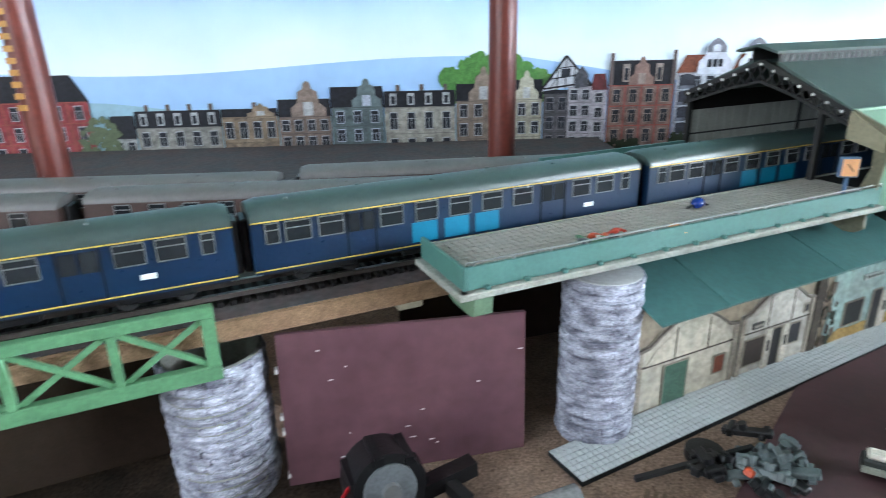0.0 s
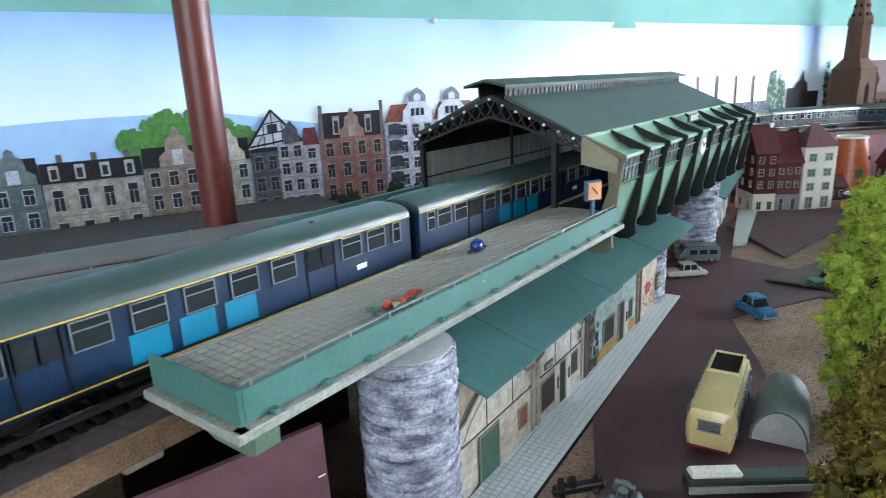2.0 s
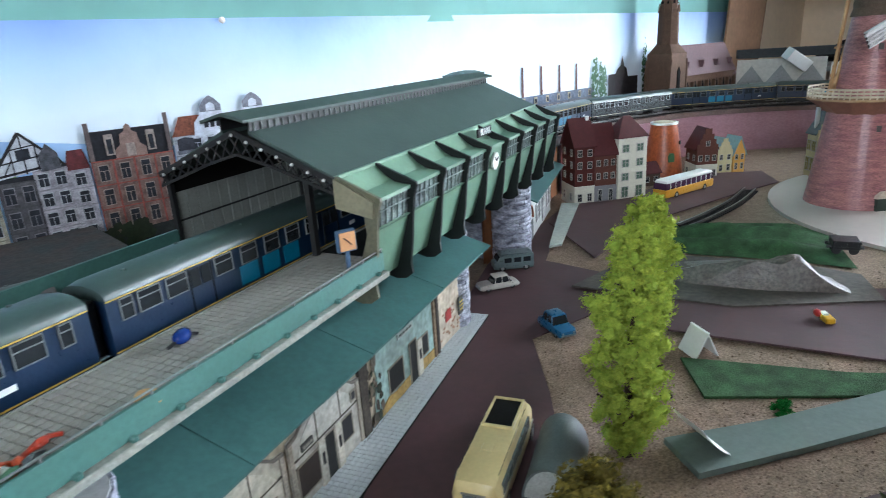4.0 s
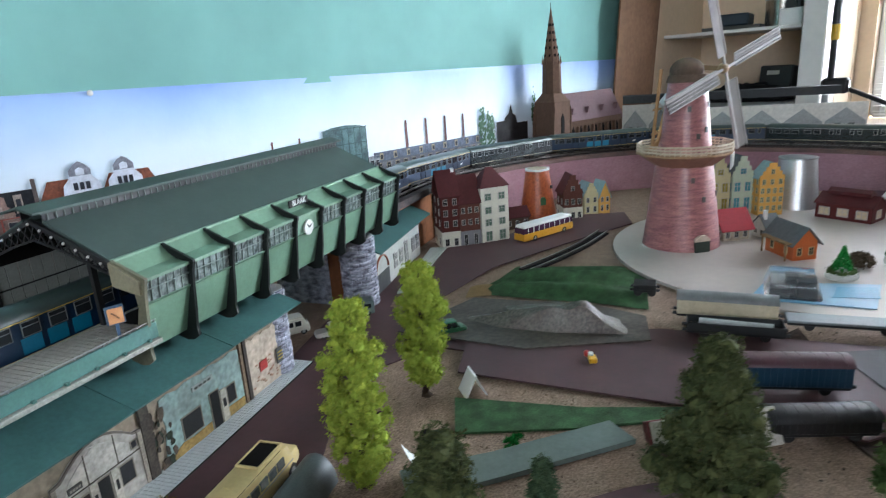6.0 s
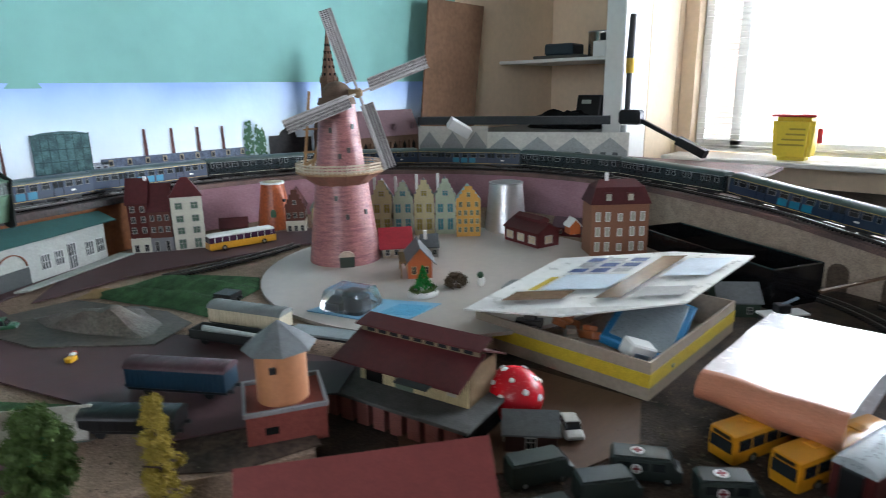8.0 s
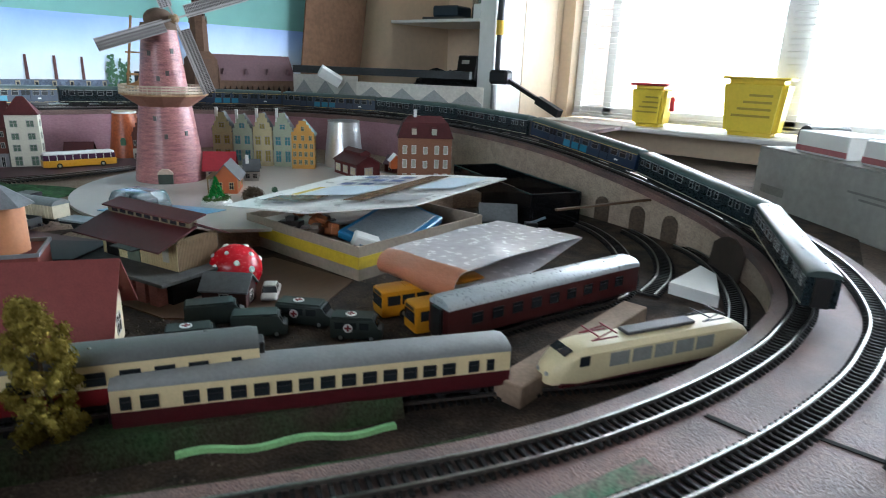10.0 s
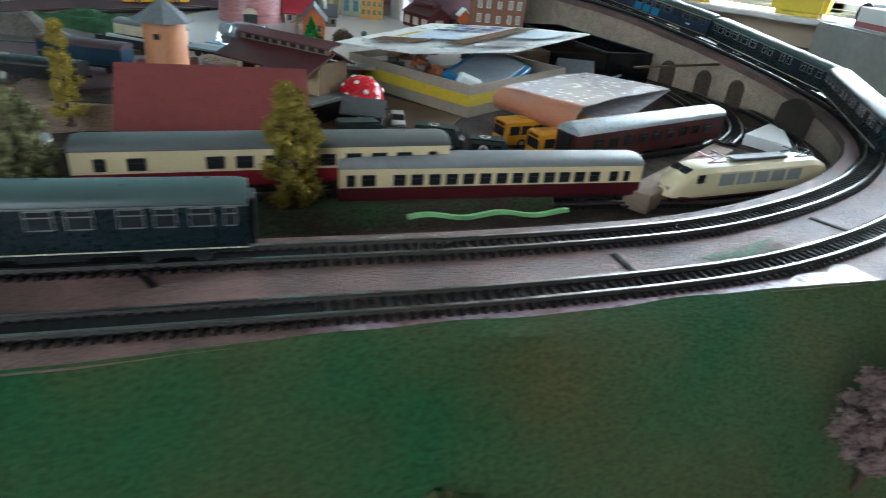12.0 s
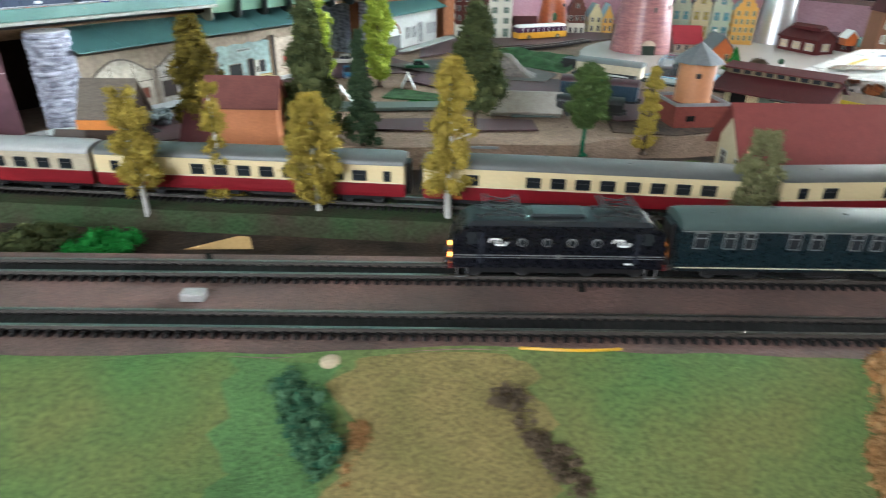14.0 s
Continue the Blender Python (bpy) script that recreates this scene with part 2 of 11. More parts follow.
class Line:
    """A track's centre line, on the rail heads."""
    def __init__(self, pts, ready=False):
        self.p = list(pts) if ready else spline(pts, 0.005)

    def at(self, s):
        i = max(0.0, min(len(self.p) - 1.001, s / 0.005))
        k = int(i)
        return self.p[k].lerp(self.p[k + 1], i - k)

    def length(self):
        return (len(self.p) - 1) * 0.005

    def side(self, s):
        d = self.at(s + 0.01) - self.at(s - 0.01)
        d.z = 0
        d.normalize()
        return Vector((d.y, -d.x, 0))

    def near(self, x, y):
        return min(range(len(self.p)), key=lambda i: (self.p[i].x - x) ** 2 + (self.p[i].y - y) ** 2) * 0.005

    def shifted(self, off):
        return Line([self.at(i * 0.005) + self.side(i * 0.005) * off for i in range(len(self.p) - 1)], True)

    def ride(self, s, half):
        """The pose of a vehicle whose bogies stand at s - half and s + half, its x along the track."""
        a, b = self.at(s - half), self.at(s + half)
        d = (b - a).normalized()
        y = Vector((0, 0, 1)).cross(d).normalized()
        m = Matrix((d, y, d.cross(y))).transposed().to_4x4()
        m.translation = (a + b) / 2
        return m


def ribbon(line, s0, s1, prof, step=0.01):
    """A mesh drawn along a track from s0 to s1: prof is (across, up) pairs."""
    bm = B()
    n = max(2, int((s1 - s0) / step))
    rings = []
    for i in range(n + 1):
        s = s0 + (s1 - s0) * i / n
        c, sd = line.at(s), line.side(s)
        rings.append([bm.verts.new(c + sd * u + Vector((0, 0, v))) for u, v in (prof(s) if callable(prof) else prof)])
    k = len(rings[0])
    for a, b in zip(rings, rings[1:]):
        for j in range(k):
            bm.faces.new((a[j], a[(j + 1) % k], b[(j + 1) % k], b[j]))
    bm.faces.new(rings[0][::-1])
    bm.faces.new(rings[-1])
    return bm


SLEEPER_MESH = None


def track(name, line, s0, s1, label, singles=(0, 0)):
    """Code 100 track: two rails, sleepers on a web; those between singles[0] and singles[1] are parts of their own."""
    global SLEEPER_MESH
    th = thing(name, None, label, "railway track")
    for sgn in (-1, 1):
        c = sgn * 0.0089
        r = part("rail", ribbon(line, s0, s1, [(c - 0.0011, -0.0006), (c + 0.0011, -0.0006), (c + 0.0011, 0), (c - 0.0011, 0)]), STEEL, th)
        part("rail_web", ribbon(line, s0, s1, [(c - 0.0013, -0.0032), (c + 0.0013, -0.0032), (c + 0.0007, -0.0007), (c - 0.0007, -0.0007)]), RUSTRAIL, r)
    if SLEEPER_MESH is None:
        b = box(B(), -0.0015, 0.0015, -0.0145, 0.0145, -0.0062, -0.0033, 0.0004)
        for y in (-0.0112, -0.0066, 0.0066, 0.0112):
            box(b, -0.0013, 0.0013, y - 0.001, y + 0.001, -0.0034, -0.0024)
        SLEEPER_MESH = mesh_of(b, "sleeper", SLEEPER)
    rest = B()
    s = s0 + 0.003
    while s < s1:
        m = line.ride(s, 0.004)
        if singles[0] <= s <= singles[1]:
            ob = new("sleeper", SLEEPER_MESH)
            ob.parent = th
            ob.matrix_world = m
        else:
            bmesh.ops.create_cube(rest, size=1.0, matrix=m @ Matrix.Translation((0, 0, -0.0047)) @ Matrix.Diagonal((0.003, 0.029, 0.0028, 1)))
        s += 0.0072
    if len(rest.verts):
        ob = part("sleeper_field", rest, SLEEPER, th)
        ob["kind"] = "stuff"
    else:
        rest.free()
    return th
# ---- the room ----
FLOOR_Z, CEIL_Z = -0.85, 1.55


def structure(name, bm, material, label, smooth=False):
    return single(name, bm, material, None, label, name.split("_")[0], "", "structure", smooth)


structure("floor", box(B(), -1.4, 3.6, -1.95, 1.5, FLOOR_Z - 0.05, FLOOR_Z), mat("floor_boards", (0.13, 0.085, 0.055), 0.5, scale=8, aniso=(1, 8, 1)), "brown wooden floor under the layout table")
structure("ceiling", box(B(), -1.4, 3.6, -1.95, 1.5, CEIL_Z, CEIL_Z + 0.05), mat("ceiling_white", (0.48, 0.475, 0.455), 0.9, scale=5, bump=0.05), "plain white plaster ceiling")
structure("wall_north", box(B(), -1.4, 3.6, 1.34, 1.44, FLOOR_Z, CEIL_Z), PLASTER, "cream plaster wall behind the backdrop")
west = box(B(), -1.4, -1.3, -1.85, 1.338, FLOOR_Z, 0.20)
box(west, -1.4, -1.3, -1.85, 1.338, 1.34, CEIL_Z)
box(west, -1.4, -1.3, -1.85, -1.60, 0.20, 1.34)
box(west, -1.4, -1.3, -0.10, 1.338, 0.20, 1.34)
structure("wall_west", west, PLASTER, "cream plaster side wall with a window")
structure("wall_south", box(B(), -1.4, 3.6, -1.95, -1.85, FLOOR_Z, CEIL_Z), mat("wall_panelling", (0.16, 0.115, 0.08), 0.6, var=0.2, scale=6, aniso=(8, 8, 1)), "dark brown panelled wall")
east = box(B(), 3.20, 3.34, -1.85, 0.80, FLOOR_Z, 0.062)
box(east, 3.20, 3.34, -1.85, 0.80, 1.25, CEIL_Z)
box(east, 3.20, 3.34, -1.85, -1.30, 0.062, 1.25)
box(east, 3.20, 3.34, 0.75, 0.80, 0.062, 1.25)
structure("wall_east", east, PLASTER, "cream plaster wall with a large window")
alc = box(B(), 3.16, 3.34, 0.802, 1.338, FLOOR_Z, CEIL_Z)
box(alc, 2.942, 3.198, 0.803, 0.872, FLOOR_Z, CEIL_Z)
structure("wall_alcove", alc, PLASTER, "cream plaster wall of the shelf alcove")

# window in the east wall: left light behind a lowered blind, wide lights beyond
w = thing("window_1", None, "white painted window with a lowered slatted blind, bright daylight outside", "window", "", "structure")
f = B()
for y0, y1 in ((0.715, 0.748), (0.585, 0.625), (-0.055, 0.035), (-1.298, -1.25)):
    box(f, 3.25, 3.30, y0, y1, 0.075, 1.248, 0.004)
box(f, 3.25, 3.30, -1.25, 0.715, 1.20, 1.248, 0.004)
box(f, 3.25, 3.30, -1.25, 0.715, 0.075, 0.115, 0.004)
part("window_frame", f, GLOSSWHITE, w)
part("window_sill", box(B(), 3.05, 3.25, -1.35, 0.79, 0.045, 0.063, 0.004), GLOSSWHITE, w, "white painted sill")
for y0, y1 in ((0.625, 0.715), (0.035, 0.585), (-1.25, -0.055)):
    pane = part("pane", box(B(), 3.285, 3.289, y0, y1, 0.115, 1.20), glass("window_glass", (0.97, 0.98, 0.98)), w)
    pane.visible_shadow = False
for y0, y1 in ((0.03, 0.735), (-1.28, 0.005)):
    for k in range(58):
        part("slat", box(B(), 3.218, 3.240, y0, y1, 0.090 + k * 0.0195, 0.0913 + k * 0.0195), GLOSSWHITE, w)
    for k in range(3):
        part("blind_cord", box(B(), 3.2285, 3.2295, y0 + (y1 - y0) * (0.1 + 0.4 * k), y0 + (y1 - y0) * (0.1 + 0.4 * k) + 0.0012, 0.080, 1.20), WHITE, w)
    part("bottom_rail", box(B(), 3.217, 3.241, y0, y1, 0.070, 0.082, 0.002), GLOSSWHITE, w)
w2 = thing("window_2", None, "white painted window in the side wall", "window", "", "structure")
f = B()
for y0, y1 in ((-1.60, -1.56), (-0.87, -0.83), (-0.14, -0.10)):
    box(f, -1.38, -1.32, y0, y1, 0.20, 1.34, 0.004)
box(f, -1.38, -1.32, -1.56, -0.14, 1.30, 1.34)
box(f, -1.38, -1.32, -1.56, -0.14, 0.20, 0.24)
part("window_frame", f, GLOSSWHITE, w2)
BRIGHT = glow("bright_sky", (0.92, 0.96, 1.0), 2.6)
structure("backdrop_outside_east", box(B(), 3.9, 3.92, -3.2, 2.4, -0.4, 2.6), BRIGHT, "bright overcast sky outside the window")
structure("backdrop_outside_west", box(B(), -2.32, -2.3, -3.0, 1.2, -0.4, 2.6), BRIGHT, "bright overcast sky outside the window")
# the brick emits: its glow stands in for daylight falling on the house
brick = structure("backdrop_brick_house", box(B(), 3.70, 3.74, 0.72, 1.30, -0.5, 1.6), glow("far_brick_glow", (0.62, 0.38, 0.33), 0.75), "red brick house seen through the blind, daylight put in as glow")

# shelf post and shelf
structure("trim_post", box(B(), 2.76, 2.94, 0.803, 0.872, FLOOR_Z, CEIL_Z, 0.004), GLOSSWHITE, "white painted post beside the shelves")
sh = single("wall_shelf", box(B(), 2.80, 3.155, 0.874, 1.335, 0.392, 0.404, 0.002), GLOSSWHITE, None, "white painted shelf board in the alcove", "shelf", "", "structure")

# ---- the backdrop sheet ----
bm = B()
cols = []
for i in range(100):
    x = -1.28 + i * 0.0385
    y = 1.325 + 0.004 * math.sin(x * 9) + 0.003 * math.sin(x * 23 + 1)
    y -= 0.02 * max(0.0, (x - 2.2)) ** 1
    col = []
    for z in (0.325, 0.45, 0.6, 0.8, 1.05, 1.5):
        yy = y + 0.004 * math.sin(z * 17 + x * 5)
        col.append((bm.verts.new((min(x, 2.53 + 0.25 * (z - 0.15)), yy, z)), bm.verts.new((min(x, 2.53 + 0.25 * (z - 0.15)), yy + 0.002, z))))
    cols.append(col)
for a, b in zip(cols, cols[1:]):
    for j in range(5):
        bm.faces.new((a[j][0], b[j][0], b[j + 1][0], a[j + 1][0]))
        bm.faces.new((a[j][1], a[j + 1][1], b[j + 1][1], b[j][1]))
structure("backdrop_teal_sheet", bm, TEALPAPER, "plain turquoise paper sheet hung above the printed backdrop", True)

# ---- baseboard and ground ----
structure("ground_baseboard", prism(B(), [(-0.7, 1.337), (2.74, 1.337), (2.74, 0.80), (3.19, 0.80), (3.19, -0.62), (2.45, -0.78), (1.62, -0.78), (1.46, -0.54), (1.25, -0.40), (-0.7, 0.93)], -0.075, -0.034, "z"), mat("dusty_board", (0.15, 0.115, 0.09), 0.85, var=0.35, scale=25, second=(0.07, 0.065, 0.06), bump=0.6), "dusty brown baseboard of the model railway")
structure("ground_yard", prism(B(), [(-0.68, 1.33), (2.7, 1.33), (2.7, -0.3), (1.9, -0.42), (1.3, -0.27), (0.1, 0.53), (-0.68, 0.9)], -0.0335, -0.030, "z"), YARD, "dark brown earth of the lower goods yard")
EDGE = [(0.3, 0.765), (0.5, 0.775), (0.9, 0.80), (1.16, 0.865), (1.22, 0.975), (1.35, 1.05), (1.5, 1.10), (1.65, 1.14), (1.9, 1.30), (2.2, 1.42)]
front = []
for i in range(41):
    x = 0.16 + i * 0.05
    xs = [a for a, _ in EDGE]
    ss = [b for _, b in EDGE]
    s = float(np.interp(x, xs, ss)) + 0.006 * math.sin(x * 31) + 0.004 * math.sin(x * 83)
    front.append((x, (s - 0.566 * x) / 0.824))
structure("ground_town", prism(B(), front + [(2.16, 1.1), (1.4, 1.33), (-0.6, 1.33), (-0.6, 0.9)], -0.0295, -0.0005, "z"), SAND, "sandy cork board ground of the town")

# ---- tracks ----
NEAR = [(-0.15, 0.664, 0.012), (0.1, 0.492, 0.012), (0.402, 0.289, 0.012), (0.703, 0.085, 0.012), (1.003, -0.121, 0.012), (1.142, -0.215, 0.012), (1.276, -0.293, 0.012), (1.39, -0.337, 0.012), (1.50, -0.364, 0.012),
        (1.60, -0.376, 0.013), (1.71, -0.370, 0.017), (1.845, -0.315, 0.024), (1.957, -0.220, 0.034), (2.015, -0.127, 0.047), (2.055, -0.034, 0.061), (2.082, 0.050, 0.073), (2.098, 0.120, 0.084), (2.116, 0.197, 0.092), (2.137, 0.277, 0.097), (2.19, 0.43, 0.100), (2.215, 0.62, 0.102),
        (2.18, 0.83, 0.104), (2.07, 1.02, 0.106), (1.90, 1.15, 0.108), (1.72, 1.205, 0.110), (1.55, 1.215, 0.113), (1.38, 1.185, 0.117), (1.24, 1.125, 0.121), (1.084, 1.054, 0.125), (0.866, 0.966, 0.125), (0.648, 0.877, 0.125), (0.333, 0.750, 0.125), (0.05, 0.635, 0.125), (-0.35, 0.474, 0.125)]
RING = Line(NEAR)
OUTER = RING.shifted(0.067)
S_BACK = RING.near(1.38, 1.185)
S_HALL = RING.near(1.084, 1.054)
S_END = RING.length() - 0.01
S_RAMP = RING.near(1.72, -0.365)
S_PINK = RING.near(2.2, 0.5)
BED_X = (0.36, 0.46, 0.555, 0.625, 0.70, 0.785, 0.84, 0.90, 0.955, 0.99, 1.035, 1.225, 1.26, 1.315, 1.36, 1.39, 1.52, 1.62, 1.72)
BED_U = (0.097, 0.100, 0.096, 0.088, 0.088, 0.093, 0.095, 0.0975, 0.0955, 0.0890, 0.0875, 0.0870, 0.0890, 0.0975, 0.116, 0.132, 0.132, 0.120, 0.105)


def bed_edge(s):
    """How far the bed reaches out from the inner track."""
    return float(np.interp(RING.at(s).x, BED_X, BED_U)) + 0.0012 * math.sin(s * 37) + 0.0008 * math.sin(s * 83)


def bed_prof(s):
    e = bed_edge(s) + 0.002
    return [(-0.030, -0.030), (-0.030, -0.0064), (e, -0.0064), (e + 0.002, -0.030)]


structure("ground_track_bed", ribbon(RING, 0.02, S_RAMP, bed_prof), BED, "rough purple grey track bed board along the edge")
structure("ground_ramp_bed", ribbon(RING, S_RAMP, S_BACK, [(-0.028, -0.017), (-0.028, -0.0064), (0.100, -0.0064), (0.100, -0.017)]), BED, "raised purple grey track bed round the layout")
structure("ground_viaduct_bed", ribbon(RING, S_BACK, S_END, [(-0.030, -0.019), (-0.030, -0.0064), (0.09, -0.0064), (0.09, -0.019)]), mat("viaduct_board", (0.13, 0.10, 0.095), 0.85, var=0.3, scale=30, second=(0.06, 0.10, 0.11), bump=0.5), "painted chipboard strip carrying the station track")
structure("trim_board_edge", ribbon(RING, S_HALL, S_END, [(-0.0325, -0.0185), (-0.0302, -0.0185), (-0.0302, -0.0068), (-0.0325, -0.0075)]), CHIP, "raw chipboard edge of the viaduct board")
for ln in (RING, OUTER):
    structure("ground_ballast", ribbon(ln, 0.03, RING.near(1.02, -0.14), [(-0.0076, -0.0066), (0.0076, -0.0066), (0.0072, -0.0036), (-0.0072, -0.0036)]), mat("ballast_black", (0.022, 0.021, 0.020), 0.8, var=0.4, scale=90, bump=0.6), "dark worn filling between the rails")
track("railway_track", RING, 0.03, S_END, "model railway track with black sleepers and worn steel rails", (RING.near(0.25, 0.38), RING.near(1.75, -0.35)))
track("railway_track", OUTER, 0.03, RING.near(1.3, 1.15), "model railway track along the outer edge of the bed", (RING.near(0.25, 0.38), RING.near(1.75, -0.35)))


def retaining(name, s0, s1, off, material, label, z0=-0.03, thick=0.004):
    bm = B()
    n = int((s1 - s0) / 0.02)
    prev = None
    for i in range(n + 1):
        s = s0 + (s1 - s0) * i / n
        c, sd = RING.at(s), RING.side(s)
        a = c + sd * off
        b = c + sd * (off + thick)
        q = [bm.verts.new((a.x, a.y, z0)), bm.verts.new((a.x, a.y, c.z - 0.0175)), bm.verts.new((b.x, b.y, c.z - 0.0175)), bm.verts.new((b.x, b.y, z0))]
        if prev:
            for j in range(4):
                bm.faces.new((prev[j], prev[(j + 1) % 4], q[(j + 1) % 4], q[j]))
        prev = q
    return structure(name, bm, material, label)


retaining("wall_pink_retaining", S_PINK, S_BACK, -0.024, WALLPINK, "retaining wall faced with pink brick paper below the track")
retaining("wall_arch_retaining", S_RAMP, S_PINK, -0.024, ARCHSTONE, "retaining wall of printed brown stone below the ramp")
retaining("wall_board_retaining", S_BACK, RING.near(1.0, 1.02), -0.015, mat("orange_board", (0.34, 0.15, 0.07), 0.7, scale=20), "plain orange brown board below the track")

structure("ground_back_board", prism(B(), [(-0.6, 0.62), (-0.35, 0.66), (0.12, 0.845), (0.55, 1.03), (0.62, 1.08), (0.62, 1.31), (-0.6, 1.31)], 0.086, 0.096, "z"), mat("viaduct_board", (0, 0, 0)), "dark painted board behind the station track")

# the grass slope in front of the track bed
def slope_at(s, j, lift=0.0):
    """A point of the grass mat: s along the track, j rows of 14 mm down from its upper edge."""
    c, sd = RING.at(s), RING.side(s)
    e = bed_edge(s)
    u = e + (0.094 - e) * min(1.0, max(0.0, j - 1) / 5) + j * 0.014 + 0.004 * math.sin(s * 13) * min(1.0, j)
    z = c.z - 0.0052 - 0.0002 * math.sin(s * 61) - (0.0105 * j - 0.0045 * min(1.0, j)) * (1 if j else 0) + (0.0030 * math.sin(s * 17 + j) + 0.0022 * math.sin(s * 41 + 2 * j)) * min(1.0, j) + lift
    p = c + sd * u
    return Vector((p.x, p.y, z))


def grass_patch(name, x0, x1, j0, j1, material, label, lift=0.0012):
    """A worn patch lying on the mat between two places along it."""
    bm = B()
    a, b = (RING.near(x + 0.566 * 0.12, (0.462 - 0.566 * (x + 0.068)) / 0.824) for x in (x0, x1))
    rows = []
    for i in range(31):
        s = a + (b - a) * i / 30
        f = math.sin(math.pi * i / 30)
        rows.append([bm.verts.new(slope_at(s + 0.008 * math.sin(j * 2.1), j0 + (j1 - j0) * j / 12, lift * min(1.0, 3 * f) * min(1.0, (12 - j) / 2, j / 2 + 0.1) - 0.0006)) for j in range(13)])
    for u, v in zip(rows, rows[1:]):
        for j in range(12):
            bm.faces.new((u[j], v[j], v[j + 1], u[j + 1]))
    return structure(name, bm, material, label, True)


bm = B()
rows = []
for i in range(150):
    s = 0.02 + i * (RING.near(1.40, -0.34) - 0.02) / 149
    c, sd = RING.at(s), RING.side(s)
    row = []
    for j in range(16):
        row.append(bm.verts.new(slope_at(s, j)))
    rows.append(row)
seam = min(range(150), key=lambda i: abs(rows[i][3].co.x - 0.766))
dark = B()
copy = [[dark.verts.new(v.co) for v in row] for row in rows[seam:]]
for grid, mesh in ((rows[:seam + 1], bm), (copy, dark)):
    for a, b in zip(grid, grid[1:]):
        for j in range(15):
            mesh.faces.new((a[j], b[j], b[j + 1], a[j + 1]))
bmesh.ops.delete(bm, geom=[v for v in bm.verts if not v.link_faces], context="VERTS")
# from the seam on, the mat takes the grass colour darkened for shade
structure("ground_grass_slope_dark", dark, SLOPE_SHADE, "green grass mat beside the curve, darkened for the shade there", True)
structure("ground_grass_slope", bm, SLOPE, "worn green and brown grass mat sloping down in front of the track", True)
grass_patch("ground_pale_grass", 0.462, 0.514, 0.3, 6.8, mat("pale_grass", (0.105, 0.195, 0.075), 0.95, var=0.5, scale=40, second=(0.07, 0.13, 0.05), bump=1.0, fine=14), "patch of paler green grass on the slope", 0.0022)
grass_patch("ground_dry_grass", 0.514, 0.616, 0.25, 7.5, mat("dry_grass", (0.25, 0.195, 0.085), 0.95, var=0.5, scale=30, second=(0.165, 0.150, 0.06), mix=0.8, bump=1.0, fine=16), "patch of dry ochre grass on the slope", 0.0030)

structure("ground_grass_strip", ribbon(RING, RING.near(0.28, 0.37), RING.near(1.30, -0.305), [(-0.080, -0.0416), (-0.0302, -0.0416), (-0.0302, -0.0395), (-0.052, -0.0385), (-0.080, -0.0408)]), mat("yard_grass", (0.055, 0.10, 0.045), 0.95, var=0.5, scale=22, second=(0.075, 0.055, 0.042), mix=1.0, bump=1.0, fine=18), "patchy dark grass strip behind the track bed")
# ---- roads and sheets of card on the ground ----
def sheet(name, pts, z, material, label, th=0.0018):
    return structure(name, prism(B(), pts, z, z + th, "z"), material, label)


sheet("road_station", [(0.47, 0.60), (0.63, 0.585), (0.80, 0.745), (0.87, 0.82), (1.0, 0.80), (1.07, 0.60), (1.10, 0.46), (1.2, 0.52), (1.14, 0.66), (1.07, 0.82), (1.06, 0.95), (1.31, 1.10), (1.0, 1.0), (0.9, 0.94), (0.62, 0.76)], 0.0, ROAD, "dark purple card road along the station")
sheet("road_town", [(1.10, 0.90), (1.28, 0.93), (1.50, 0.90), (1.66, 0.87), (1.74, 0.93), (1.66, 1.02), (1.45, 1.04), (1.31, 1.09), (1.20, 1.05)], 0.0035, ROAD, "purple card street in front of the houses")
sheet("road_yard", [(0.965, 0.728), (1.047, 0.783), (1.2, 0.60), (1.30, 0.36), (1.16, 0.32), (1.08, 0.36), (1.055, 0.476)], 0.002, ROAD, "purple card road sheet with a warped edge")
disc = [(1.65 + 0.315 * math.cos(k * math.tau / 64), 0.55 + 0.315 * math.sin(k * math.tau / 64)) for k in range(64)]
disc = [(max(x, 1.30), y) for x, y in disc]
structure("ground_grey_disc", prism(B(), disc, 0.0, 0.005, "z"), GREYCARD, "round pale grey card plaza below the windmill")
# ---- the station: its own axes run along and across the platform ----
ST = Matrix(((0.927, -0.375, 0, 0.364), (0.375, 0.927, 0, 0.673), (0, 0, 1, 0), (0, 0, 0, 1)))


